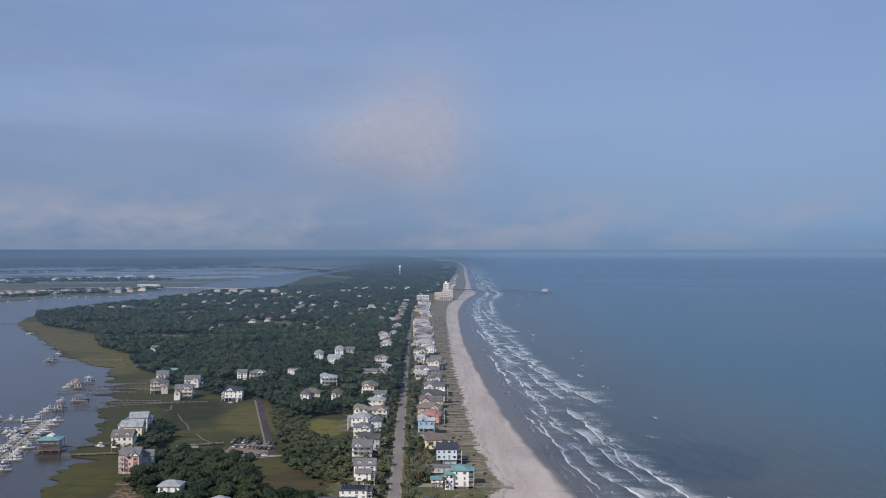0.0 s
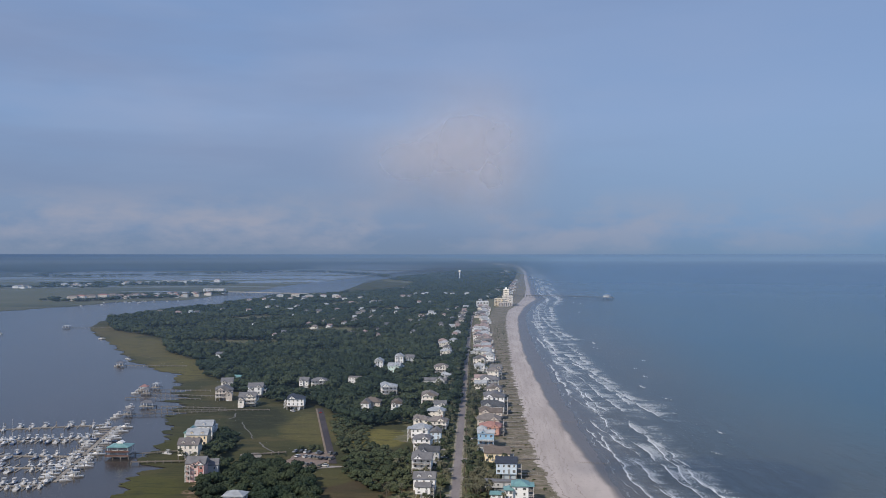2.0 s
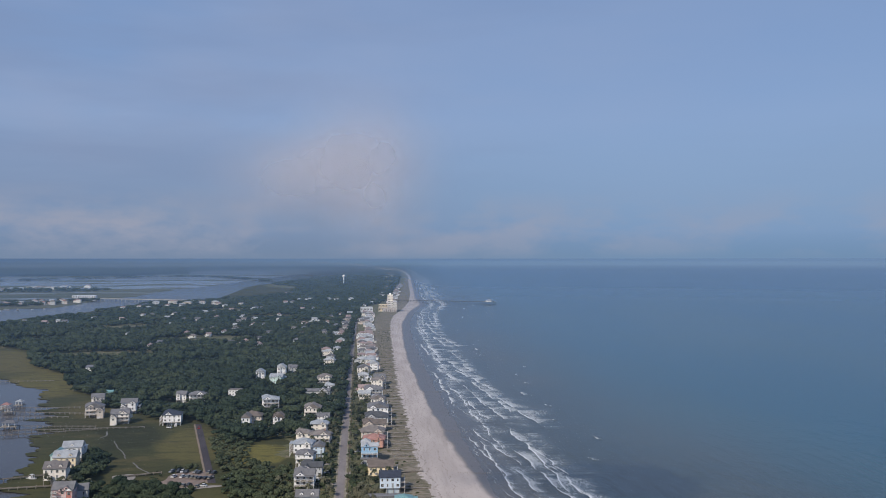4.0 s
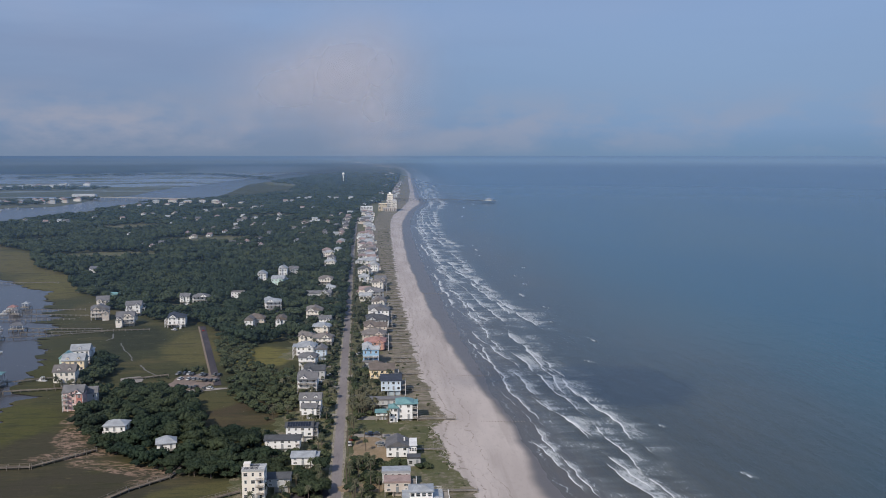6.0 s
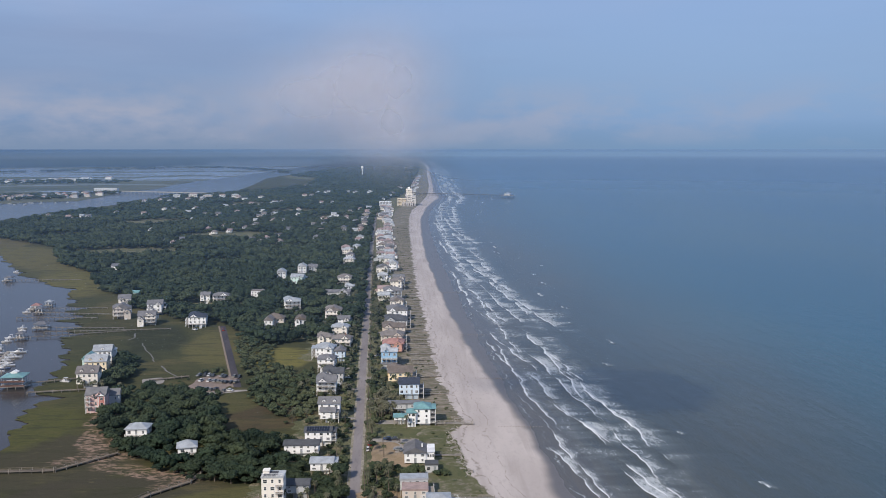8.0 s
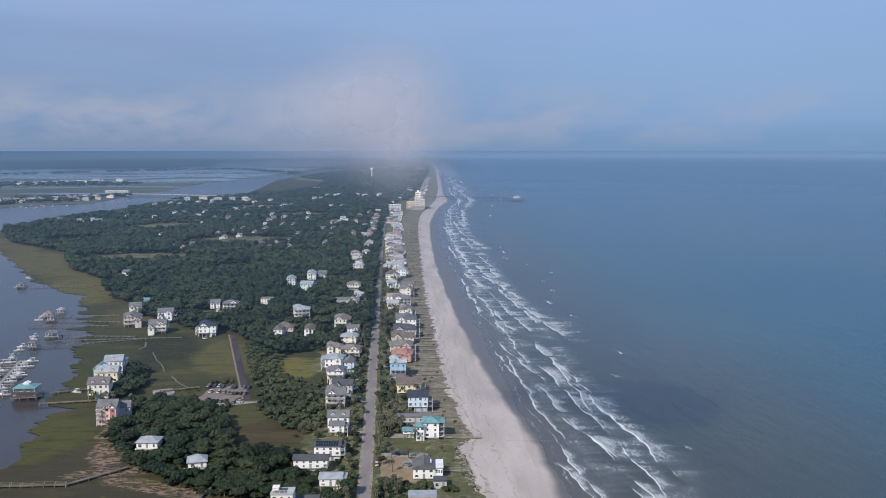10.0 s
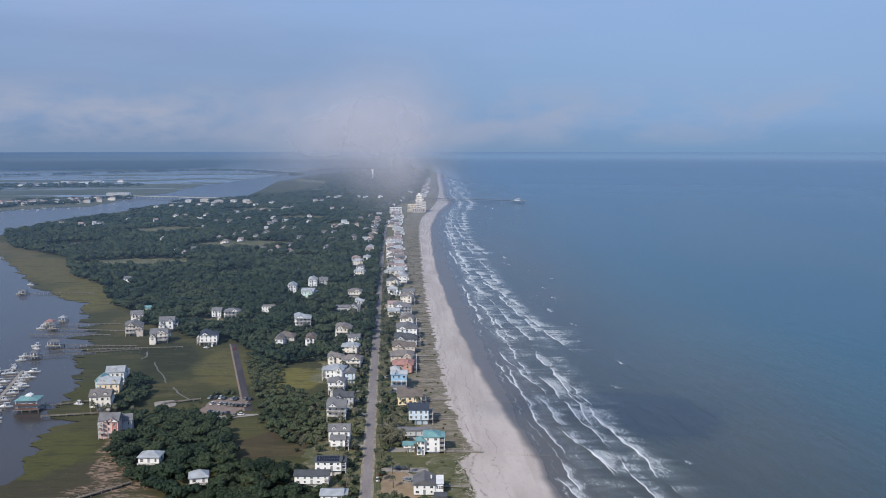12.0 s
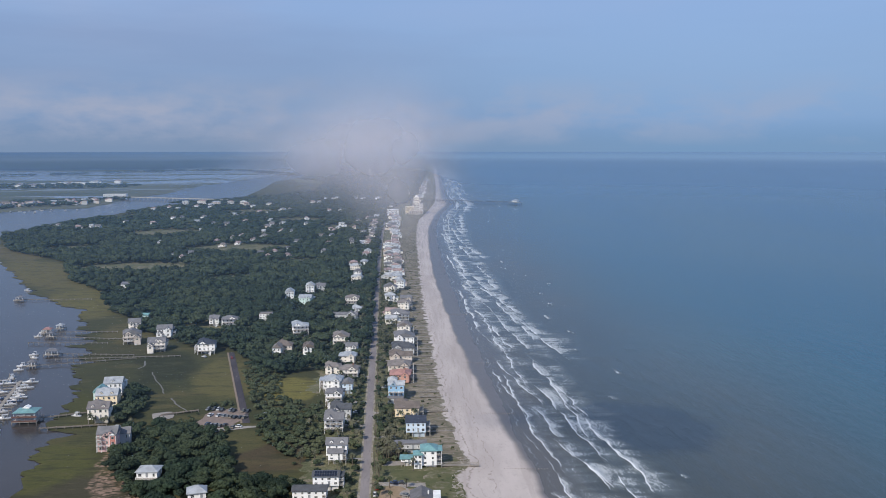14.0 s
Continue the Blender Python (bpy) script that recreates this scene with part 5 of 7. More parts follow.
house(-54.3, 512, 11.0, 10, 7.6, WHITE, R_LIGHT, "hip", 2.6, 2.4, metal=True, porches=[(-8.0, -5.5, 0.5, 9.5, (2.6, 4.8), 7.4, "lf")], group=G_R, where="beside the meadow")
house(-44.4, 508, 6.2, 8, 6.6, PALE_BLUE, R_GREY, "gable", 2.0, 2.4, along="y", group=G_R, where="small beside the road")
house(-46.4, 540, 12, 9, 7.0, CREAM, R_TAN, "hip", 2.4, 2.2, chimney=True, porches=[(-6, 6, -2.0, 0, (2.4, 4.6), None, "f")], group=G_R, where="beside the road")
house(-58, 552, 10, 8, 5.6, CREAM, R_TAN, "hip", 2.2, 1.0, group=G_R, where="behind the row")
house(-50.4, 578, 11.5, 9, 6.6, CREAM, R_LIGHT, "hip", 2.2, 2.2, metal=True, group=G_R, where="beside the road")
house(-50.4, 612, 8.5, 8, 5.4, WHITE, R_GREY, "gable", 2.0, 1.6, group=G_R, where="small beside the road")
house(-60, 632, 12, 10, 8.0, CREAM, R_TAN, "gable", 3.0, 2.4, along="y", porches=[(-6, 6, -2.0, 0, (2.6, 5.0), None, "f")], group=G_R, where="among oaks")
house(-65, 800, 13, 10, 8.0, CREAM, R_TAN, "hip", 2.6, 2.4, porches=[(-6.5, 6.5, -2.0, 0, (2.6, 5.0), None, "f")], group=G_R, where="among oaks")
house(-57, 757, 8, 8, 6.2, WHITE, R_LIGHT, "hip", 1.8, 2.0, group=G_R, where="small among oaks")
house(-66, 735, 22, 8, 4.6, GREY, R_GREY, "gable", 1.8, 0, floors=1, group=G_R, where="long and low among oaks")
house(-71, 938, 12, 9, 7.4, CREAM, R_LIGHT, "hip", 2.4, 2.4, group=G_R, where="among oaks")
house(-73, 980, 9, 9, 7.0, WHITE, R_GREY, "gable", 2.6, 2.4, along="y", group=G_R, where="among oaks")
house(-79, 1026, 13, 9, 7.4, CREAM, R_LIGHT, "hip", 2.4, 2.4, group=G_R, where="among oaks")

# Houses in the woods and along the marsh.
house(-124.4, 372, 9.4, 7.5, 4.6, WHITE, R_LIGHT, "hip", 1.9, 1.6, metal=True, floors=1, porches=[(-4.7, 4.7, -1.8, 0, (1.8,), None, "f")], group=G_I, where="in the grove")
house(-95.6, 349, 7.6, 7, 4.0, WHITE, R_LIGHT, "hip", 2.3, 1.4, turn=14, metal=True, floors=1, porches=[(-5.4, 3.8, -2.2, 0, (1.6,), None, "f")], group=G_I, where="in the grove with a deck")
house(-96.3, 672, 12.6, 10, 8.4, WHITE, R_LIGHT, "hip", 2.0, 2.4, turn=8, metal=True, porches=[(-6.3, 6.3, -2.2, 0, (2.6, 5.2), 8.0, "fr")], group=G_I, where="with full-width balconies")
house(-104, 602, 6, 9, 6.8, WHITE, R_TAN, "gable", 2.8, 1.0, along="y", group=G_I, where="steep gable among shrubs")
house(-100, 612, 11, 9, 6.2, TAN, R_BROWN, "hip", 2.8, 1.0, group=G_I, where="behind the gabled house")
house(-81, 605, 8.6, 9, 6.4, WHITE, R_BROWN, "gable", 2.8, 1.0, along="y", group=G_I, where="among shrubs")
house(-130, 832, 8.4, 9, 8.6, WHITE, R_LIGHT, "gable", 3.0, 2.2, along="y", metal=True, group=G_I, where="among oaks")
house(-110.3, 800, 12, 10, 8.2, GREEN, R_LIGHT, "gable", 2.6, 2.0, turn=-6, metal=True, group=G_I, where="among oaks")
house(-114, 866, 8.6, 10, 9.0, WHITE, R_LIGHT, "gable", 3.2, 2.0, along="y", group=G_I, where="steep and bright among oaks")
house(-104, 876, 9, 9, 7.4, GREY, R_GREY, "gable", 2.4, 2.0, group=G_I, where="among oaks")
house(-135, 728, 10.5, 8, 7.2, WHITE, R_TAN, "flat", 0, 2.4, group=G_I, where="among oaks")
house(-161, 704, 12.6, 9, 7.6, WHITE, R_GREY, "hip", 2.2, 2.2, turn=6, porches=[(-6.3, 6.3, -2.0, 0, (2.4, 4.8), 7.4, "fr")], group=G_I, where="with screened balconies")
house(-176, 712, 8, 8, 6.4, WHITE, R_GREY, "gable", 2.4, 2.0, group=G_I, where="small among oaks")
house(-158, 614, 12.4, 10, 7.4, WHITE, R_NAVY, "hip", 2.4, 2.2, turn=6, porches=[(-8.6, -6.2, 0.5, 9.5, (2.4, 4.6), None, "lf"), (-6.2, 6.2, -2.2, 0, (2.4,), None, "f")], group=G_I, where="at the head of the marsh road")
house(-197, 622, 12.5, 9, 7.0, CREAM, R_GREY, "gable", 3.0, 2.4, turn=10, porches=[(-6.2, 6.2, -2.4, 0, (2.6, 4.8), None, "fl")], dormers=1, group=G_I, where="facing the marsh")
house(-203, 662, 11.5, 10, 8.2, WHITE, R_GREY, "gable", 2.8, 2.4, turn=10, porches=[(5.7, 8.2, 0, 10, (2.6, 5.2), None, "rf")], group=G_I, where="facing the marsh")
house(-224, 648, 13, 9, 7.6, TAN, R_GREY, "gable", 3.4, 2.4, turn=14, along="y", porches=[(-6.5, 6.5, -2.2, 0, (2.6, 5.0), None, "fl")], group=G_I, where="facing the marsh")
house(-236, 690, 9.5, 8, 7.8, CREAM, R_GREY, "gable", 3.0, 2.4, turn=14, group=G_I, where="tall facing the marsh")
house(-241, 730, 7, 6, 6.0, GREEN, R_TEAL, "gable", 1.6, 1.0, metal=True, group=G_I, where="small among oaks")

# Marsh-front row by the marina.
G_M = "marsh-front row by the marina"
pink_house = house(-157.0, 412, 9.4, 8, 8.8, PINK, R_GREY, "gable", 3.0, 0, turn=5, floors=3, porches=[(-4.7, -2.2, -2.0, 0, (3.0, 5.4, 7.6), None, "fl")], group=G_M, where="with white balconies beside the marsh")
front_gable(pink_house, 3.1, 3.0, -0.9, 4.0, 8.6, siding(WHITE), roofing(R_GREY))
front_gable(pink_house, -0.4, 3.2, -0.5, 4.0, 8.6, siding(PINK), roofing(R_GREY))
tower_bay = part("bay", (Mesh().box(1.6, 4.6, -0.9, 0.0, 0.0, 8.6), siding((0.50, 0.20, 0.17))), pink_house, "brick-red projecting bay")
for z_ in (1.6, 4.4, 7.2):
    window(tower_bay, 3.1, -0.902, z_, 0, 1.5, 1.4)
part("trim", (Mesh().box(-4.75, 4.75, -0.10, -0.01, 2.85, 3.1).box(-4.75, 4.75, -0.10, -0.01, 5.7, 5.95).box(1.5, 1.75, -0.99, -0.90, 0, 8.6).box(4.45, 4.7, -0.99, -0.90, 0, 8.6).box(-4.8, -4.55, -0.12, -0.01, 0, 8.7), white_paint), pink_house, "white corner boards and floor bands")
house(-151.5, 419, 7, 6, 6.6, GREY, R_GREY, "gable", 2.6, 0, turn=12, group=G_M, where="beside the grove")
house(-178.0, 456, 11.2, 9, 8.2, CREAM, R_TAN, "gable", 3.0, 2.2, turn=6, dormers=2, metal=True, group=G_M, where="with dormers beside the marsh")
house(-182.5, 481, 12, 9, 8.2, YELLOW, R_LIGHT, "gable", 3.2, 2.0, turn=6, dormers=2, metal=True, group=G_M, where="with dormers beside the marsh")
house(-190.5, 491, 6.5, 9, 7.4, GREEN, R_TEAL, "gable", 2.6, 2.0, turn=8, along="y", metal=True, group=G_M, where="beside the river")
house(-188, 507, 10.5, 9, 8.2, WHITE, R_LIGHT, "gable", 3.0, 2.0, turn=8, metal=True, dormers=1, group=G_M, where="beside the marsh")

# Rows that run on towards the pier, and the town among the trees.
rng = random.Random(12)
walls_far, roofs_far = [WHITE, WHITE, CREAM, WHITE, WHITE, CREAM, TAN, GREY, WHITE], [R_GREY, R_LIGHT, R_TAN, R_ROSE, R_LIGHT, R_SLATE, R_ROSE]


FAR_WALLS, FAR_ROOFS = {}, {}


def far_house(x, y, where, group, big=1.0, size=1.0, z=0.0):
    w, d = rng.uniform(8, 11.5) * big, rng.uniform(7, 9.5) * big
    h, rise = rng.uniform(4.8, 7.0) * big ** 0.5, rng.uniform(1.8, 2.8)
    wall, roof_c, kind, along = rng.choice(walls_far), rng.choice(roofs_far), rng.choice(("gable", "hip")), rng.choice("xxy")
    if y < 1420 and z == 0 and not where.startswith("across"):
        house(x, y, w, d, h, wall, roof_c, kind, rise, rng.choice([1.4, 2.2, 2.6]), fine=False, along=along, metal=rng.random() < 0.3, turn=rng.uniform(-6, 6), group=group, where=where)
        return
    # Farther off the houses join the town's mass.
    AVOID.append((x, y + d / 2, w / 2 + 1.0, d / 2 + 1.0))
    s = size
    FAR_WALLS.setdefault(wall, Mesh()).box(x - w / 2 * s, x + w / 2 * s, y, y + d * s, z - 0.4, z + h * s)
    sd = rng.choice((-1, 1))
    FAR_WALLS[wall].box(x + (sd * 0.72 - 0.22) * w * s, x + (sd * 0.72 + 0.22) * w * s, y + 0.2 * d * s, y + 0.9 * d * s, z - 0.4, z + h * 0.6 * s)
    FAR_ROOFS.setdefault(roof_c, Mesh()).hip(x + (sd * 0.72 - 0.22) * w * s, x + (sd * 0.72 + 0.22) * w * s, y + 0.2 * d * s, y + 0.9 * d * s, z + (h * 0.6 + 0.2) * s, 1.4 * s, 0.4 * s)
    FAR_ROOFS[roof_c].gable(x - (sd * 0.2 + 0.2) * w * s, x - (sd * 0.2 - 0.2) * w * s, y - 1.8 * s, y + 0.5 * d * s, z + h * 0.95 * s, 1.7 * s, 0.4 * s, "y")
    FAR_WALLS[wall].box(x - (sd * 0.2 + 0.18) * w * s, x - (sd * 0.2 - 0.18) * w * s, y - 1.7 * s, y, z - 0.4, z + h * 0.92 * s)
    rf = FAR_ROOFS.setdefault(roof_c, Mesh())
    if kind == "gable":
        rf.gable(x - w / 2 * s, x + w / 2 * s, y, y + d * s, z + (h + 0.2) * s, rise * s, 0.5 * s, along)
    else:
        rf.hip(x - w / 2 * s, x + w / 2 * s, y, y + d * s, z + (h + 0.2) * s, rise * s, 0.5 * s)
    for i in range(3):
        FAR_WALLS.setdefault("glass", Mesh()).box(x + w * s * (i - 1) * 0.3 - 0.9 * s, x + w * s * (i - 1) * 0.3 + 0.9 * s, y - 0.06 * s, y, z + h * 0.55 * s, z + h * 0.8 * s)


yy = 915.0
while yy < 1880:
    if yy < 1830:
        far_house(float(road_x(yy)) + 24.5 + rng.uniform(-3, 2) - (yy - 900) * 0.002, yy, "on the beach-front row", G_B)
    if rng.random() < 0.3:
        far_house(float(road_x(yy)) + 12.5 + rng.uniform(-1, 2), yy + 8, "on the beach-front row", G_B)
    if rng.random() < 0.42 and yy > 1060:
        far_house(float(road_x(yy)) - 17 + rng.uniform(-4, 2), yy + 4, "beside the road among oaks", G_R)
    yy += rng.uniform(16.5, 22.5)
for yy in (690, 712, 745, 820, 845, 905):
    if rng.random() < 0.7:
        far_house(float(road_x(yy)) + 14, yy, "beside the road", G_B)
yy = 2010.0
while yy < 3900:
    far_house(float(veg(yy) - np.interp(yy, [2000, 3000, 4500], [44, 50, 30])) + rng.uniform(-6, 6), yy, "on the far beach-front row", G_B, 1.0)
    if rng.random() < 0.4:
        far_house(float(veg(yy)) - 95 + rng.uniform(-8, 8), yy + 12, "beside the road among oaks", G_R, 1.0)
    yy += rng.uniform(26, 40)
TOWN = [(-639, 1582), (-602, 1581), (-689, 1613), (-584, 1679), (-526, 1664), (-323, 1335), (-524, 1796), (-462, 1807), (-373, 1627), (-299, 1418), (-306, 1375), (-260, 1403), (-290, 1653),
        (-244, 1486), (-330, 2029), (-447, 1691), (-195, 1236), (-194, 1329), (-316, 899), (-393, 1518), (-411, 1864), (-148, 1411), (-143, 1307), (-137, 1200), (-151, 1617), (-110, 1777), (-100, 1480),
        (-90, 1312), (-85, 1067), (-222, 1650), (-285, 1623), (-369, 1943), (-291, 2286), (-273, 2447), (-244, 2473), (-188, 2470), (-165, 2442), (-123, 2440), (-365, 2875), (-213, 1979), (-203, 3229)]
for xx, yy in TOWN:
    far_house(xx, yy, "among the town's trees", G_I, 0.95 if yy < 2000 else 1.3)
    if yy > 1450 and rng.random() < 0.45:
        far_house(xx + rng.uniform(13, 24), yy + rng.uniform(4, 30), "among the town's trees", G_I, 0.85)
more = 0
while more < 26:
    xx, yy = rng.uniform(-430, -105), rng.uniform(1130, 1780)
    if any(abs(xx - a) < c + 7 and abs(yy - b) < e_ + 14 for a, b, c, e_ in AVOID):
        continue
    far_house(xx, yy, "among the town's trees", G_I, 0.8)
    more += 1
for xx, yy in [(-640, 2030), (-618, 2085), (-590, 2062), (-560, 2120), (-540, 2180), (-520, 2100), (-450, 2190), (-420, 2120), (-395, 2210)]:
    far_house(xx, yy, "beside the river", "houses beside the river", 1.2)
for k in range(34):
    t = k / 33
    true_y = 5200 * (15500 / 5200) ** t
    true_x = float(shore(true_y)) - 120 - 60 * rng.random()
    p = far([(true_x, true_y, 0.0)])[0]
    s = p[1] / true_y
    far_house(p[0], p[1], "at the far end of the island", "houses at the far end of the island", 2.6, max(s, 0.4), p[2])

# ---- hotel, pier, water tower, bridge, far shore ----
def block(parent, name, x0, x1, y0, y1, z1, wall, floors, cols):
    """One wing of a large building: rows of windows with balconies between pilasters."""
    shell = Mesh().box(x0, x1, y0, y1, -0.3, z1).box(x0 - 0.3, x1 + 0.3, y0 - 0.3, y1 + 0.3, z1, z1 + 0.9)
    pitch = (x1 - x0) / cols
    for i in range(cols + 1):
        xp = x0 + pitch * i
        shell.box(xp - 0.35, xp + 0.35, y0 - 0.9, y0, -0.3, z1)
    b = part(name, (shell, siding(wall)), parent)
    bal = Mesh().box(-pitch / 2 + 0.5, pitch / 2 - 0.5, -0.8, 0, -1.35, -1.2).box(-pitch / 2 + 0.5, pitch / 2 - 0.5, -0.8, -0.72, -1.2, -0.45).mesh("balcony", white_paint)
    for f in range(floors):
        z = z1 / floors * (f + 0.55)
        for i in range(cols):
            xc = x0 + pitch * (i + 0.5)
            window(b, xc, y0 - 0.002, z, 0, round(min(2.2, pitch * 0.6), 1), 1.6, False)
            if i % 2 == 0:
                part("balcony", bal, b, at=pose(xc, y0, z))
    return b


hotel = thing("hotel", -7, 1920, 0, 0, "cream and white beach hotel with a nine-storey tower", "hotel")
block(hotel, "west_wing", -27, -8, 0, 24, 16, YELLOW, 5, 6)
block(hotel, "tower", -7, 5, 10, 34, 37, CREAM, 9, 4)
block(hotel, "east_wing", 5.5, 14, 4, 26, 22, CREAM, 6, 3)
block(hotel, "front_wing", -17, 12, -9, -1, 8, TAN, 3, 6)
part("lift_housing", (Mesh().box(-4, 1, 16, 26, 38, 42), siding(WHITE)), hotel)
AVOID.append((-14, 1930, 30, 30))
big = thing("apartment_block", -60, 1872, 0, 0, "long white flat-roofed apartment block beside the road", "apartment block", "large buildings by the hotel")
block(big, "wing", -13, 13, 0, 14, 13, WHITE, 4, 8)
AVOID.append((-60, 1880, 16, 12))
big2 = thing("apartment_block", -905, 2520, 0, 0, "long white apartment block beside the river bridge", "apartment block", "large buildings across the river")
block(big2, "wing", -33, 33, 0, 18, 13, WHITE, 4, 13)
for k, (xx, yy, ww) in enumerate([(-625, 2262, 30), (-585, 2268, 34), (-545, 2255, 30), (-505, 2262, 30), (-468, 2240, 26)]):
    b = thing("apartment_block", xx, yy, 0, 0, "white riverside apartment block among trees", "apartment block", "riverside apartments")
    block(b, "wing", -ww * 0.32, ww * (0.2 + 0.1 * (k % 3)), 0, 12, (7, 8.5, 6)[k % 3], (WHITE, CREAM, TAN)[k % 3], 2, 4)
    part("roof", (Mesh().hip(-ww * 0.32, ww * (0.2 + 0.1 * (k % 3)), 0, 12, (7, 8.5, 6)[k % 3] + 1.2, 2.2), roofing((R_LIGHT, R_ROSE)[k % 2])), b)
    AVOID.append((xx, yy + 7, ww / 2 + 4, 16))
for k in range(15):
    t = k / 14
    xx, yy = -1110 + 190 * t + rng.uniform(-6, 6), 2060 + 330 * t + rng.uniform(-14, 14)
    if k < 5:
        b = thing("apartment_block", xx, yy, 0, 0, "tan riverside condominium with brown roof", "apartment block", "condominiums across the river")
        block(b, "wing", -13, 13, 0, 12, 11, (TAN, CREAM)[k % 2], 3, 5)
        part("roof", (Mesh().hip(-13, 13, 0, 12, 12.2, 3.0), roofing(R_RED if k % 2 else R_BROWN)), b)
    else:
        far_house(xx, yy, "across the river", "houses across the river", 1.5)
for k in range(34):
    t = rng.random()
    xx, yy = -1075 + 205 * t + rng.uniform(-10, 10), 2120 + rng.uniform(0, 130) + 160 * t
    cw, cd, ch = rng.uniform(6, 13), 8.0, rng.uniform(5, 10)
    FAR_WALLS.setdefault(rng.choice((TAN, CREAM, GREY)), Mesh()).box(xx - cw / 2, xx + cw / 2, yy, yy + cd, -0.4, ch)
    FAR_ROOFS.setdefault(rng.choice((R_RED, R_BROWN, R_TAN, R_ROSE)), Mesh()).hip(xx - cw / 2, xx + cw / 2, yy, yy + cd, ch + 0.2, 2.6, 0.5)
    AVOID.append((xx, yy + 4, cw / 2, 5))
for k in range(30):
    t = rng.random()
    xx, yy = -1780 + 500 * t + rng.uniform(-60, 60), 2840 + 900 * t + rng.uniform(-90, 90)
    p = far([(xx, yy, 0.0)])[0]
    far_house(p[0], p[1], "across the river far off", "houses across the river", 1.9, 1.0, p[2])
b = thing("apartment_block", -1440, 3560, 0, -18, "long white terrace across the marsh", "apartment block", "large buildings across the river")
p = far([(-1440, 3560, 0)])[0]
b.matrix_world = pose(p[0], p[1], p[2], 0, 0, -18)
for i in range(7):
    block(b, "house_unit", -84 + i * 24, -68 + i * 24 + (i % 3), 0, 12, 6 + i % 2, CREAM, 2, 3)

for key, m in list(FAR_WALLS.items()) + list(FAR_ROOFS.items()):
    is_wall = any(m is q for q in FAR_WALLS.values())
    mat = glass() if key == "glass" else (siding(key) if is_wall else roofing(key))
    what = "windows" if key == "glass" else f"{NAMES[key]} {'walls' if is_wall else 'roofs'}"
    solid("far_houses", (m, mat), f"{what} of the small houses of the far town", "houses", kind="stuff")

bridge = thing("road_bridge", -869, 2508, 0, -22.5, "low concrete road bridge across the river", "bridge")
part("deck", (Mesh().box(0, 356, -4.5, 4.5, 5.0, 6.0), concrete), bridge)
for sd in (-4.4, 4.4):
    part("parapet", (Mesh().box(0, 356, sd - 0.15, sd + 0.15, 6.0, 7.0), concrete), bridge)
pm = Mesh().box(-0.6, 0.6, -3.6, 3.6, 4.2, 5.0).box(-0.4, 0.4, -3.4, -2.6, -1.5, 4.2).box(-0.4, 0.4, 2.6, 3.4, -1.5, 4.2).mesh("bridge_pier", concrete)
for i in range(24):
    part("bridge_pier", pm, bridge, at=pose(8 + i * 14.8, 0, 0))

pier = thing("fishing_pier", 30, 2366, 0, -27.2, "long timber fishing pier with a roofed end", "pier")
part("deck", (Mesh().box(-60, 258, -2.8, 2.8, 5.1, 6.0), dark_wood), pier)
for sd in (-2.5, 2.5):
    part("railing", (Mesh().box(-60, 258, sd - 0.06, sd + 0.06, 6.95, 7.05).box(-60, 258, sd - 0.05, sd + 0.05, 6.5, 6.56), deck_wood), pier)
pm = Mesh().rod(0, -2.2, -3, 5.6, 0.34).rod(0, 2.2, -3, 5.6, 0.34).box(-0.25, 0.25, -2.6, 2.6, 4.5, 5.6).mesh("piling", dark_wood)
for i in range(34):
    part("piling", pm, pier, at=pose(-56 + i * 9.4, 0, 0))
part("pier_head", (Mesh().box(236, 272, -12, 12, 5.5, 6.0), deck_wood), pier)
pav = part("pavilion", (Mesh().box(246, 262, -7, 7, 6.0, 9.5), siding(WHITE)), pier, "white pavilion at the pier head")
part("roof", (Mesh().hip(246, 262, -7, 7, 9.8, 3.6, 1.5), roofing(R_LIGHT, True)), pav)
for i in range(3):
    part("piling", pm, pier, at=pose(242 + i * 13, -7, 0))
    part("piling", pm, pier, at=pose(242 + i * 13, 7, 0))

p = far([(-235, 3980, 0)])[0]
tower = thing("water_tower", p[0], p[1], p[2], 0, "white water tower with a round tank on a pedestal", "water tower")
part("pedestal", (Mesh().rod(0, 0, -1, 4, 4.5, 2.4, 16).rod(0, 0, 4, 33, 2.4, 2.4, 16).rod(0, 0, 33, 36, 2.4, 4.2, 16), white_paint), tower)
tk = Mesh()
prof = [(4.2, 36), (5.6, 38), (6.0, 41), (5.6, 44), (4.0, 46), (1.5, 47), (0.3, 48.2)]
for (ra, za), (rb, zb) in zip(prof, prof[1:]):
    tk.rod(0, 0, za, zb, ra, rb, 20)
part("tank", (tk, white_paint), tower)

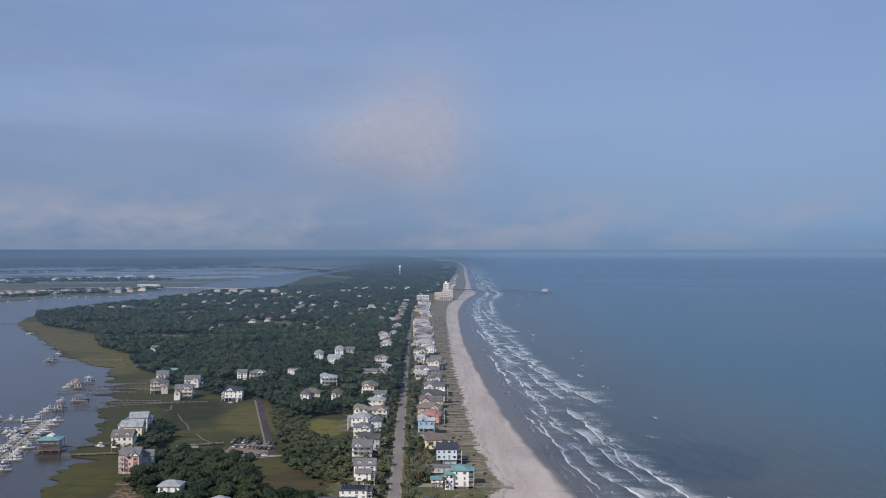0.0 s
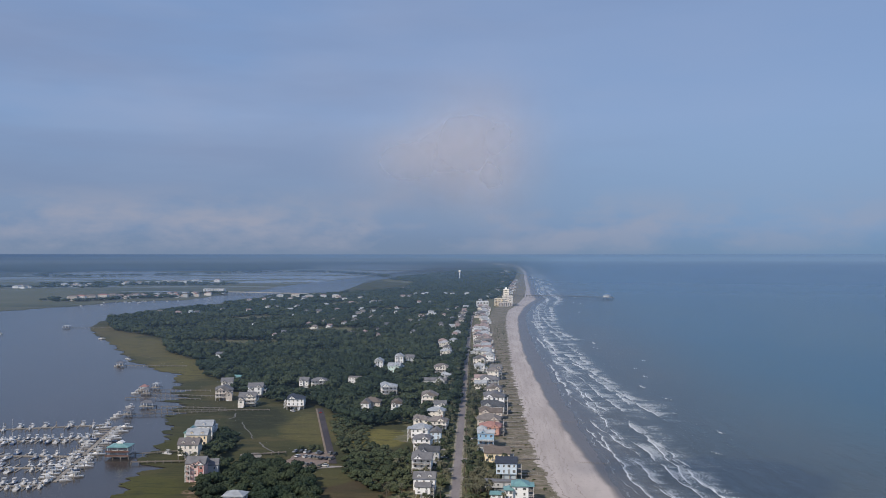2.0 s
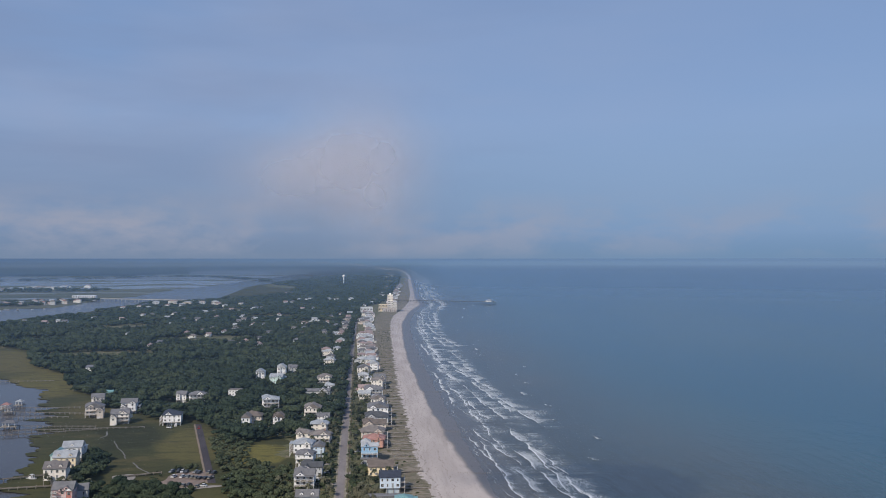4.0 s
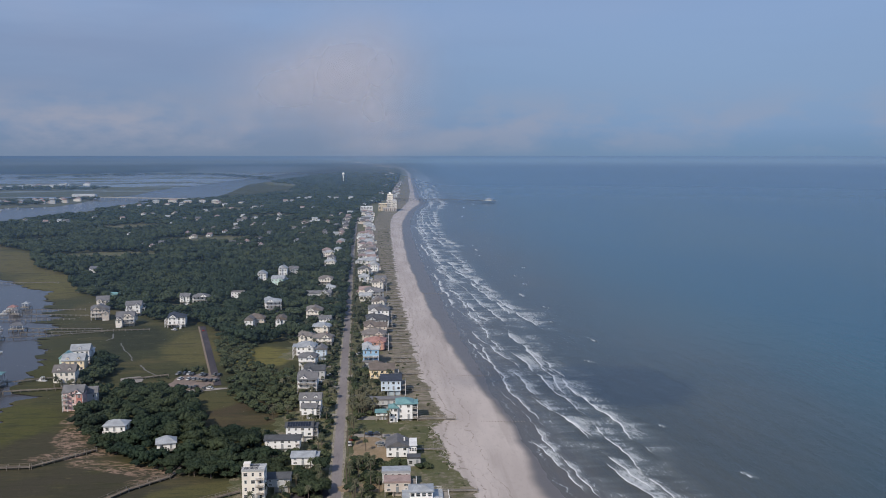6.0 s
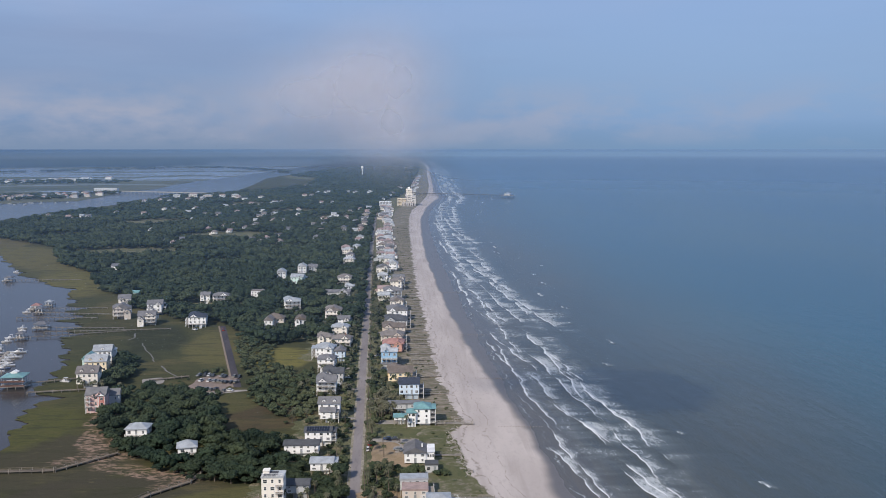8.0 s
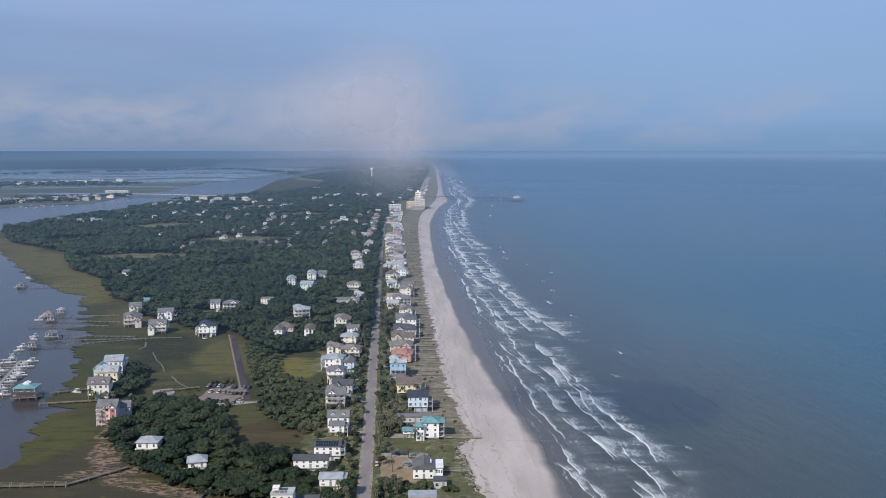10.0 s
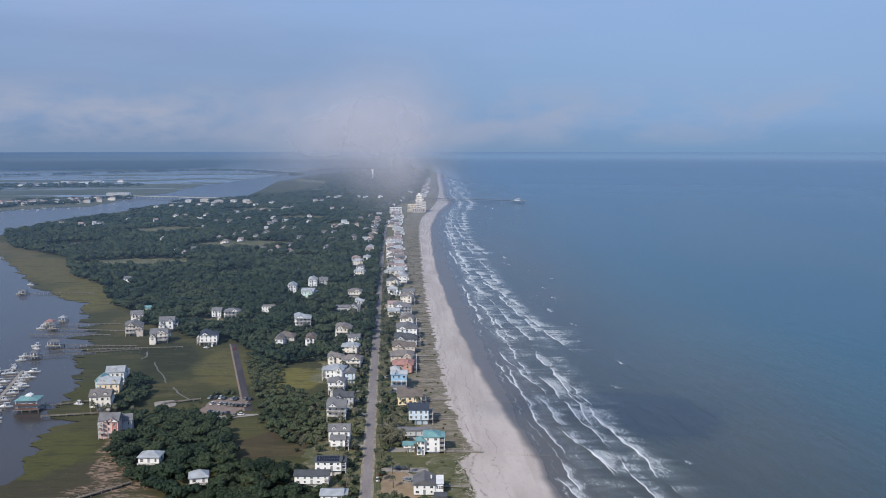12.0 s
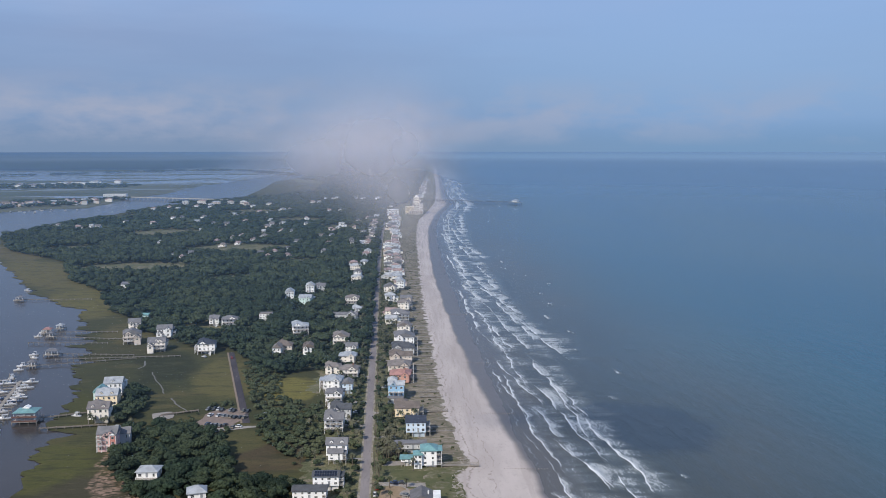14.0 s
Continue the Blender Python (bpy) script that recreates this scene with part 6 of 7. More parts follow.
# ---- docks, boats and boardwalks ----
def boardwalk(x0, y0, x1, y1, z=0.9, w=1.6, name="boardwalk", label="weathered timber boardwalk over the marsh", rails=True, group="boardwalks", wood=None):
    """A plank deck on posts between two points."""
    ln, tn = math.hypot(x1 - x0, y1 - y0), math.degrees(math.atan2(y1 - y0, x1 - x0))
    ob = thing(name, x0, y0, 0, tn, label, "boardwalk", group)
    wood = wood or deck_wood
    deck = Mesh()
    n = max(2, int(ln / 0.6))
    for i in range(n):
        deck.box(ln * i / n, ln * (i + 0.9) / n, -w / 2, w / 2, z - 0.08 + 0.02 * ((i * 7) % 3), z + 0.02 * ((i * 7) % 3))
    part("decking", (deck, wood), ob)
    part("joist", (Mesh().box(0, ln, -w / 2 + 0.1, -w / 2 + 0.25, z - 0.3, z - 0.09).box(0, ln, w / 2 - 0.25, w / 2 - 0.1, z - 0.3, z - 0.09), deck_wood), ob)
    if rails:
        for sd in (-1, 1):
            part("rail", (Mesh().box(0, ln, sd * w / 2 - 0.05, sd * w / 2 + 0.05, z + 0.9, z + 1.0), wood), ob)
    pm_ = cached(("bwpost", z, w, rails), lambda: Mesh().box(-0.09, 0.09, -w / 2 - 0.06, -w / 2 + 0.12, -2.2, z + (1.0 if rails else 0.3)).box(-0.09, 0.09, w / 2 - 0.12, w / 2 + 0.06, -2.2, z + (1.0 if rails else 0.3)).mesh("post", deck_wood))
    for i in range(max(2, int(ln / 4.0)) + 1):
        part("post", pm_, ob, at=pose(ln * i / max(2, int(ln / 4.0)), 0, 0))
    return ob


marsh_wood = plain("brown_timber", (0.19, 0.155, 0.12), 0.85, 0.5, 0.3)
for a in [(-176, 333, -145, 334), (-145, 334, -126, 353), (-110, 291, -99, 308), (-99, 308, -87, 320), (-87, 320, -83, 340), (-76, 291, -57, 304), (-216, 463, -190, 474), (-206, 446, -172, 452), (-147, 468, -128, 476)]:
    boardwalk(*a, wood=marsh_wood, rails=a[1] < 400)
G_D = "private docks on the river"
DOCKS = [(-243, 648, -305, 650), (-236, 662, -300, 672), (-250, 690, -305, 688), (-205, 600, -268, 580), (-210, 610, -268, 614), (-175, 606, -262, 598), (-330, 842, -396, 840), (-580, 1290, -690, 1275)]
for a in DOCKS:
    boardwalk(*a, rails=False, w=1.0, label="long timber dock walkway reaching into the river", group=G_D, wood=grey_wood)


def boathouse(x, y, w, d, roof_c, label, turn=0.0, two=False):
    ob = thing("boathouse", x, y, -0.6, turn, label, "boathouse", "boathouses on the river")
    part("platform", (Mesh().box(-w / 2 - 1, w / 2 + 1, -1, d + 1, 1.3, 1.6), deck_wood), ob)
    pm_ = cached(("bhpile",), lambda: Mesh().rod(0, 0, -2, 2.2, 0.18).mesh("piling", deck_wood))
    for i in range(4):
        for yy_ in (-0.8, d + 0.8):
            part("piling", pm_, ob, at=pose(-w / 2 - 0.8 + (w + 1.6) * i / 3, yy_, 0))
    top = 4.2
    if two:
        top = 6.4
        part("wall", (Mesh().box(-w / 2 + 1, w / 2 - 1, 1, d - 1, 1.6, top), siding(GREY)), ob)
        for i in range(3):
            window(ob, -w / 2 + 2 + (w - 4) * i / 2, 0.998, 4.2, 0, 1.5, 1.4)
    pm2 = cached(("bhpost", top), lambda: Mesh().box(-0.12, 0.12, -0.12, 0.12, 1.6, top).mesh("post", white_paint))
    for xx_ in (-w / 2 + 0.2, 0, w / 2 - 0.2):
        for yy_ in (0.2, d - 0.2):
            part("post", pm2, ob, at=pose(xx_, yy_, 0))
    part("roof", (Mesh().hip(-w / 2, w / 2, 0, d, top + 0.2, 1.6, 0.5), roofing(roof_c, True)), ob)
    return ob


dock_house = boathouse(-219, 457, 11.5, 9.5, R_TEAL, "grey dock house with a teal roof on pilings", 4, True)
part("balcony", (Mesh().box(-6.6, 6.6, -1.0, 1.0, 3.9, 4.05).box(-6.6, 6.6, -1.0, -0.9, 4.05, 4.9).box(-6.6, 6.6, -1.02, -0.9, 1.6, 2.5), plain("red_brown_timber", (0.12, 0.062, 0.05), 0.8)), dock_house, "red-brown timber balcony fronts")
part("cupola", (Mesh().box(-1.6, 1.6, 3.4, 6.4, 6.6, 8.4).gable(-1.6, 1.6, 3.4, 6.4, 8.5, 0.9, 0.3, "y"), siding(WHITE)), dock_house, "white gabled roof lantern")
boathouse(-306, 685, 6, 5, R_RED, "open boathouse with a red roof on pilings")
boathouse(-270, 610, 9, 5, R_GREY, "open boathouse with a grey roof on pilings")
boathouse(-297, 670, 5, 5, R_GREY, "open boathouse with a grey roof on pilings")
boathouse(-270, 578, 5, 5, R_GREY, "open boathouse with a grey roof on pilings")
boathouse(-302, 700, 5, 5, R_LIGHT, "open boathouse with a silver roof on pilings")
boathouse(-399, 836, 7, 6, R_GREY, "open boathouse with a grey roof on pilings")
boathouse(-695, 1272, 10, 8, R_LIGHT, "open boathouse with a silver roof on pilings")

hull_paint, hull_blue, canvas = plain("gelcoat", (0.58, 0.58, 0.585), 0.4, 0.3, 0.2), plain("blue_hull", (0.06, 0.10, 0.2), 0.3), plain("canvas", (0.40, 0.42, 0.45), 0.9)


def boat_meshes(ln, bm_, hull_mat, sail):
    key = ("boat", ln, hull_mat.name, sail)

    def build():
        secs = [(-0.5, 0.82, 0.75), (-0.3, 0.98, 0.72), (0.0, 1.0, 0.75), (0.25, 0.8, 0.85), (0.42, 0.38, 1.0), (0.5, 0.03, 1.1)]
        vs, fs = [], []
        for t, wd, ht in secs:
            for sx, sz in ((-0.75, -0.35), (-1, ht), (1, ht), (0.75, -0.35)):
                vs.append((sx * wd * bm_ / 2 * (0.8 if sz < 0 else 1), t * ln, sz))
        for i in range(len(secs) - 1):
            for j in range(4):
                fs.append((i * 4 + j, i * 4 + (j + 1) % 4, i * 4 + 4 + (j + 1) % 4, i * 4 + 4 + j))
        fs += [(0, 3, 2, 1), tuple(len(vs) - 4 + k for k in range(4))]
        hull = mesh_from("hull", vs, fs, hull_mat)
        cab = Mesh()
        cab.add([(-bm_ * 0.33, -0.12 * ln, 0.7), (bm_ * 0.33, -0.12 * ln, 0.7), (bm_ * 0.22, 0.26 * ln, 0.75), (-bm_ * 0.22, 0.26 * ln, 0.75),
                 (-bm_ * 0.28, -0.1 * ln, 1.7), (bm_ * 0.28, -0.1 * ln, 1.7), (bm_ * 0.17, 0.12 * ln, 1.6), (-bm_ * 0.17, 0.12 * ln, 1.6)], [(0, 3, 2, 1), (4, 5, 6, 7), (0, 1, 5, 4), (1, 2, 6, 5), (2, 3, 7, 6), (3, 0, 4, 7)])
        cabin = cab.mesh("cabin", hull_paint)
        if sail:
            rig = Mesh().rod(0, 0.08 * ln, 0.8, ln * 1.25, 0.07, 0.05, 6).beam((0, 0.08 * ln, 2.0), (0, -0.36 * ln, 2.0), 0.35, 0.35).mesh("mast", white_paint)
        else:
            rig = Mesh().box(-bm_ * 0.36, bm_ * 0.36, -0.3 * ln, 0.02 * ln, 2.6, 2.72).box(-bm_ * 0.33, -bm_ * 0.29, -0.28 * ln, -0.25 * ln, 0.8, 2.6).box(bm_ * 0.29, bm_ * 0.33, -0.28 * ln, -0.25 * ln, 0.8, 2.6).box(-bm_ * 0.3, -bm_ * 0.26, -0.03 * ln, 0.0, 1.5, 2.6).box(bm_ * 0.26, bm_ * 0.3, -0.03 * ln, 0.0, 1.5, 2.6).mesh("bimini", canvas if ln > 8 else hull_paint)
        return hull, cabin, rig
    return cached(key, build)


def boat(x, y, turn, ln, bm_, hull_mat, sail, z=-0.6, group="boats in the marina"):
    hull, cabin, rig = boat_meshes(ln, bm_, hull_mat, sail)
    colour = "white" if hull_mat is hull_paint else "dark blue"
    ob = thing("sailboat" if sail else "motorboat", x, y, z, turn, f"{colour} {'sailing yacht with bare mast' if sail else 'cabin motorboat with canopy'} moored at a dock", "boat", group)
    part("hull", hull, ob)
    part("cabin", cabin, ob)
    part("mast" if sail else "canopy", rig, ob)
    return ob


marina = []


def float_dock(x0, y0, x1, y1, w=2.0, fingers=0, flen=7.0, boats=0.85, both=True):
    ln, tn = math.hypot(x1 - x0, y1 - y0), math.degrees(math.atan2(y1 - y0, x1 - x0))
    ob = thing("floating_dock", x0, y0, -0.6, tn, "grey floating dock with piles and finger piers", "dock", "marina docks")
    part("walkway", (Mesh().box(0, ln, -w / 2, w / 2, -0.2, 0.35), deck_wood), ob)
    pile = cached(("pile",), lambda: Mesh().rod(0, 0, -2, 2.6, 0.16, 0.16, 8).mesh("pile", deck_wood))
    fm = cached(("finger", flen), lambda: Mesh().box(-0.4, 0.4, 0, flen, -0.2, 0.3).mesh("finger_pier", deck_wood))
    c, s = math.cos(radians(tn)), math.sin(radians(tn))
    for i in range(fingers):
        u = ln * (i + 0.5) / fingers
        for sd in ((1, -1) if both else (1,)):
            part("finger_pier", fm, ob, at=pose(u, sd * w / 2, 0, 0, 0, 0 if sd > 0 else 180))
            part("pile", pile, ob, at=pose(u, sd * (w / 2 + flen), 0))
            if rng.random() < boats:
                ln_b = rng.choice([5.0, 6.0, 7.0, 8.5, 10.0])
                sail = rng.random() < 0.28 and ln_b > 7
                bx, by = u + 2.0, sd * (w / 2 + 0.6 + ln_b / 2)
                boat(x0 + c * bx - s * by, y0 + s * bx + c * by, tn + (180 if rng.random() < 0.5 else 0) + rng.uniform(-4, 4), ln_b, ln_b * 0.33, hull_paint if rng.random() < 0.88 else hull_blue, sail)
    return ob


float_dock(-335, 527, -268, 549, 1.8, 9, 7, 0.6)
float_dock(-262, 545, -228, 408, 2.2, 20, 7, 0.8)
float_dock(-330, 489, -262, 505, 1.8, 14, 7.5, 0.95)
float_dock(-350, 455, -240, 461, 2.2, 14, 7.5, 0.8)
float_dock(-322, 426, -236, 436, 1.8, 16, 8, 0.95)
float_dock(-300, 386, -230, 402, 1.8, 14, 8, 0.95)
for (bx, by) in [(-312, 690), (-309, 676), (-281, 606), (-279, 583), (-313, 702), (-276, 572), (-404, 842), (-196, 470), (-285, 615)]:
    boat(bx, by, rng.uniform(60, 120), 6.5, 2.2, hull_paint, False, group="boats at private docks")
for (bx, by) in [(-560, 1120), (-742, 1180), (-420, 900), (-930, 2000), (-900, 1985), (-880, 2030), (-950, 1900), (-860, 2060), (-840, 2080), (-912, 2015), (-980, 1860), (-955, 2030), (-940, 2048), (-968, 2012), (-925, 2066), (-990, 1990), (-905, 2085), (-915, 2058)]:
    boat(bx, by, rng.uniform(0, 180), 9.5, 3.1, hull_paint, False, group="boats on the river")

# Dune walkways from the beach houses, one to a lot.
G_W = "dune walkways"
for yy in (301, 346, 388, 436, 470, 499, 509, 524, 541, 551, 563, 575, 590, 600, 612, 622, 640, 652, 664, 678, 690, 705, 716, 732, 745, 760, 778, 790, 806, 822, 838, 852, 868, 884, 900, 916, 935, 952, 970, 990, 1010, 1030, 1052, 1075, 1100, 1125, 1150, 1180, 1210, 1240, 1275, 1310, 1350, 1390, 1430, 1480):
    x1_ = float(veg(yy)) + rng.uniform(0, 3.5)
    x0_ = max(float(veg(yy)) - 16, float(np.interp(yy, [300, 420, 560, 700, 1000], [9, 6, -4, -5, -14])))
    boardwalk(x0_, yy, x1_, yy + rng.uniform(-1, 1), 0.75, 1.3, "dune_walkway", "grey timber walkway across the dune to the beach", yy < 520, G_W)
boardwalk(11, 387, 29, 386.5, 0.8, 1.5, "dune_walkway", "grey timber walkway across the dune to the beach", True, G_W)

# ---- cars and poles ----
CAR_COLS = [(0.6, 0.6, 0.6), (0.04, 0.04, 0.045), (0.22, 0.23, 0.24), (0.24, 0.035, 0.03), (0.05, 0.07, 0.12), (0.5, 0.5, 0.5), (0.2, 0.18, 0.15)]
CAR_WORDS = ["white", "black", "grey", "red", "blue", "silver", "beige"]
LOT = [0, 1, 2, 4, 5, 6, 1, 2, 6, 1, 2]


def car(x, y, turn, k, where, z=0.1):
    def build(k_):
        paint = plain("car_paint", CAR_COLS[k_], 0.25, 0.1, 0.1)
        body = Mesh().add([(-0.88, -2.2, 0.35), (0.88, -2.2, 0.35), (0.88, 2.2, 0.35), (-0.88, 2.2, 0.35), (-0.84, -2.15, 0.92), (0.84, -2.15, 0.98), (0.8, 2.1, 0.85), (-0.8, 2.1, 0.85)],
                          [(0, 3, 2, 1), (4, 5, 6, 7), (0, 1, 5, 4), (1, 2, 6, 5), (2, 3, 7, 6), (3, 0, 4, 7)]).box(-0.6, 0.6, -1.2, 0.5, 1.46, 1.52).mesh("body", paint)
        cab = Mesh().add([(-0.8, -1.8, 0.92), (0.8, -1.8, 0.92), (0.78, 1.0, 0.9), (-0.78, 1.0, 0.9), (-0.62, -1.3, 1.48), (0.62, -1.3, 1.48), (0.6, 0.4, 1.48), (-0.6, 0.4, 1.48)],
                         [(0, 3, 2, 1), (4, 5, 6, 7), (0, 1, 5, 4), (1, 2, 6, 5), (2, 3, 7, 6), (3, 0, 4, 7)]).mesh("windows", glass())
        return body, cab
    body, cab = cached(("car", k), lambda: build(k))
    ob = thing("car", x, y, z, turn, f"{CAR_WORDS[k]} car parked {where}", "car", "parked cars")
    part("body", body, ob)
    part("windows", cab, ob)
    wheel = cached(("wheel",), lambda: Mesh().rod(0, 0, -0.1, 0.1, 0.33, 0.33, 12).mesh("wheel", dark_metal))
    for sx in (-0.8, 0.8):
        for sy in (-1.35, 1.35):
            part("wheel", wheel, ob, at=pose(sx, sy, 0.33, 0, 90, 0))


for row_x, row_y, n_cars, tn_ in ((-122.5, 478.5, 11, 166), (-119, 467, 9, -14), (-117, 451, 7, -14)):
    for i in range(n_cars):
        if rng.random() < 0.82:
            car(row_x + i * 2.6 + rng.uniform(-0.5, 0.5), row_y - i * 0.62 + rng.uniform(-1.2, 1.2), tn_ + rng.uniform(-9, 9), rng.choice(LOT), "in the gravel car park", 0.12)
for i in range(4):
    car(-89.5 + i * 1.0, 461 + i * 3.2, -70, (0, 5, 2, 0)[i], "beside the side road")
for (cx_, cy_, ct, ck, cw) in [(-18.8, 361, 5, 3, "on the road verge"), (-19.1, 354, 5, 0, "on the road verge"), (-5, 395, 80, 1, "on a gravel driveway"), (-8, 366.5, 84, 1, "on a gravel driveway"), (-11, 366.8, 84, 4, "on a gravel driveway"), (-33, 306, 60, 5, "on the asphalt apron"),
                               (-20, 447, 90, 2, "in a driveway"), (-36, 470, 90, 0, "in a driveway"), (-22, 520, 90, 5, "in a driveway"), (-136, 600, 15, 3, "on the side road"), (-99, 447, 80, 0, "beside the side road"), (-157, 603, 60, 0, "by the marsh house"), (-6, 353, 60, 2, "on a sandy yard"), (-165, 448, 90, 0, "beside the marsh row"), (-160, 445, 90, 2, "beside the marsh row")]:
    car(cx_, cy_, ct, ck, cw)

pole_m = Mesh().rod(0, 0, -0.5, 10.5, 0.17, 0.12, 8).mesh("pole", bark)
arm_m = Mesh().box(-1.2, 1.2, -0.07, 0.07, 9.5, 9.68).mesh("crossarm", bark)
ins_m = Mesh().rod(0, 0, 9.68, 9.95, 0.06, 0.05, 6).mesh("insulator", dark_metal)
POLES = [float(v) for v in np.arange(268, 1500, 38)]
for k, yy in enumerate(POLES):
    ob = thing("utility_pole", float(road_x(yy)) + 4.0, yy, 0, 0, "grey timber utility pole with a crossarm beside the road", "utility pole", "utility poles along the road")
    part("pole", pole_m, ob)
    part("crossarm", arm_m, ob)
    for dx in (-1.05, 0, 1.05):
        part("insulator", ins_m, ob, at=pose(dx, 0, 0))
wires = Mesh()
for a, b in zip(POLES, POLES[1:]):
    for dx in (-1.05, 0, 1.05):
        pa, pb = Vector((float(road_x(a)) + 4 + dx, a, 9.95)), Vector((float(road_x(b)) + 4 + dx, b, 9.95))
        prev = pa
        for i in range(1, 7):
            t = i / 6
            cur = pa.lerp(pb, t) - Vector((0, 0, 0.7 * 4 * t * (1 - t)))
            wires.beam(prev, cur, 0.025, 0.025)
            prev = cur
solid("power_line", (wires, dark_metal), "thin sagging power lines between the poles", "power line", kind="stuff")
grn = Mesh()
for yy, dd in ((385, 22), (470, 20), (585, 26), (760, 22)):
    for i in range(16):
        x_ = float(shore(yy)) - 8 + i * dd / 16
        grn.rod(x_, yy + 0.3 * math.sin(i * 2.1), -2.5, -0.35 - 0.02 * i, 0.22, 0.2, 6)
solid("groyne_posts", (grn, deck_wood), "old dark timber groyne posts at the waterline", "groyne", kind="stuff")

# ---- trees ----
def ico(cuts):
    bm = bmesh.new()
    bmesh.ops.create_icosphere(bm, subdivisions=cuts, radius=1.0)
    v = np.array([q.co for q in bm.verts])
    f = np.array([[q.index for q in p_.verts] for p_ in bm.faces])
    bm.free()
    return v, f


ICO_V, ICO_F = ico(2)
ICO0_V, ICO0_F = ico(1)


def crown_arrays(seed, lobes, leaves, leaf=0.75, fine=True, spread=1.0):
    """A crown about 1 unit in radius: many uneven lobes with ragged clumps of leaves standing out of them."""
    rg = np.random.default_rng(seed)
    base_v, base_f = (ICO_V, ICO_F) if fine else (ICO0_V, ICO0_F)
    vs, fs, k = [], [], 0
    cents = []
    size = 0.92 / lobes ** 0.36
    lean = rg.uniform(-0.16, 0.16, 2)
    for i in range(lobes):
        t = 2.399 * i + rg.uniform(-0.6, 0.6)
        r = math.sqrt((i + 0.3) / lobes) * (0.86 - size * 0.5) * rg.uniform(0.8, 1.12) * spread
        top = 0.46 * math.sqrt(max(0.0, 1 - r * r)) - 0.08
        c = np.array([r * math.cos(t) + lean[0], r * math.sin(t) + lean[1], top * rg.uniform(0.55, 1.12) - 0.08 * (r > 0.6)])
        rad_ = np.array([rg.uniform(0.75, 1.2), rg.uniform(0.75, 1.2), rg.uniform(0.6, 1.0)]) * size
        cents.append((c, rad_))
        bump_ = 1 + rg.uniform(-0.42, 0.3, len(base_v))[:, None]
        vs.append(base_v * bump_ * rad_ + c)
        fs.append(base_f + k)
        k += len(base_v)
    for i in range(leaves):
        c, rad_ = cents[rg.integers(lobes)]
        d = rg.normal(size=3)
        d[2] = abs(d[2]) * 0.9 - 0.15
        d /= np.linalg.norm(d)
        p_ = c + d * rad_ * rg.uniform(0.9, 1.3)
        u = rg.normal(size=3)
        u -= d * (u @ d) * 0.6
        u /= np.linalg.norm(u)
        w_ = np.cross(u, d + 0.4 * rg.normal(size=3))
        w_ /= np.linalg.norm(w_) + 1e-9
        s = leaf * rg.uniform(0.10, 0.22)
        vs.append(np.array([p_ + u * s, p_ - 0.5 * u * s + 0.87 * w_ * s, p_ - 0.5 * u * s - 0.87 * w_ * s]))
        fs.append(np.array([[0, 1, 2]]) + k)
        k += 3
    return np.concatenate(vs), np.concatenate(fs)


def tri_mesh(name, verts, faces, mat, smooth=False):
    me_ = bpy.data.meshes.new(name)
    me_.vertices.add(len(verts))
    me_.vertices.foreach_set("co", np.asarray(verts, np.float32).ravel())
    me_.loops.add(faces.size)
    me_.loops.foreach_set("vertex_index", faces.ravel().astype(np.int32))
    me_.polygons.add(len(faces))
    me_.polygons.foreach_set("loop_start", np.arange(len(faces), dtype=np.int32) * 3)
    me_.update(calc_edges=True)
    me_.materials.append(mat)
    return me_


def inside(poly, x, y):
    hit = False
    for (x0, y0), (x1, y1) in zip(poly, poly[1:] + poly[:1]):
        if (y0 > y) != (y1 > y) and x < x0 + (y - y0) * (x1 - x0) / (y1 - y0):
            hit = not hit
    return hit


AV = np.array(AVOID)


def clear_of(x, y, extra=0.0):
    if np.any((np.abs(AV[:, 0] - x) < AV[:, 2] + extra) & (np.abs(AV[:, 1] - y + 0.5) < AV[:, 3] + extra + 0.5)):
        return False
    if 440 < y < 620 and abs(x - (-96.5 + (y - 454) * -0.273)) < 6 + extra:
        return False
    if 444 < y < 484 and abs(x + 111 - (464 - y) * 0.25) < 13.5:
        return False
    return abs(x - float(road_x(y))) > 3.2 + extra * 0.6 or y > 1500


MAIN = [(-700, 1420), (-602, 1242), (-475, 1122), (-400, 960), (-336, 885), (-286, 772), (-252, 740), (-238, 706), (-215, 676), (-190, 660), (-172, 634), (-148, 634), (-132, 604), (-116, 566), (-108, 540), (-98, 556), (-62, 560), (-40, 575), (-42, 780), (-58, 1180), (-71, 1580), (-76, 2050), (-34, 2300), (-10, 2900), (16, 4200), (36, 5900), (40, 7300), (-70, 8900), (-240, 8900), (-330, 7000), (-450, 5500), (-540, 4700), (-590, 4050), (-400, 3700), (-370, 3000), (-440, 2650), (-580, 2400), (-670, 2050), (-705, 1750), (-715, 1560)]
GROVE = [(-160, 424), (-157, 444), (-134, 449), (-112, 434), (-95, 408), (-86, 372), (-56, 366), (-49, 346), (-28, 330), (-25, 296), (-44, 294), (-47, 308), (-60, 318), (-84, 320), (-106, 336), (-124, 350), (-146, 382)]
THICKET = [(-120, 556), (-113, 605), (-90, 556), (-86, 500), (-66, 482), (-55, 492), (-47, 396), (-66, 402), (-88, 436), (-90, 470), (-102, 486)]
CONDO = [(-184, 520), (-171, 518), (-161, 480), (-163, 452), (-171, 456), (-174, 470), (-178, 500)]
MARSH_TREES = [(-250, 700), (-215, 672), (-190, 644), (-150, 630), (-140, 640), (-200, 690)]
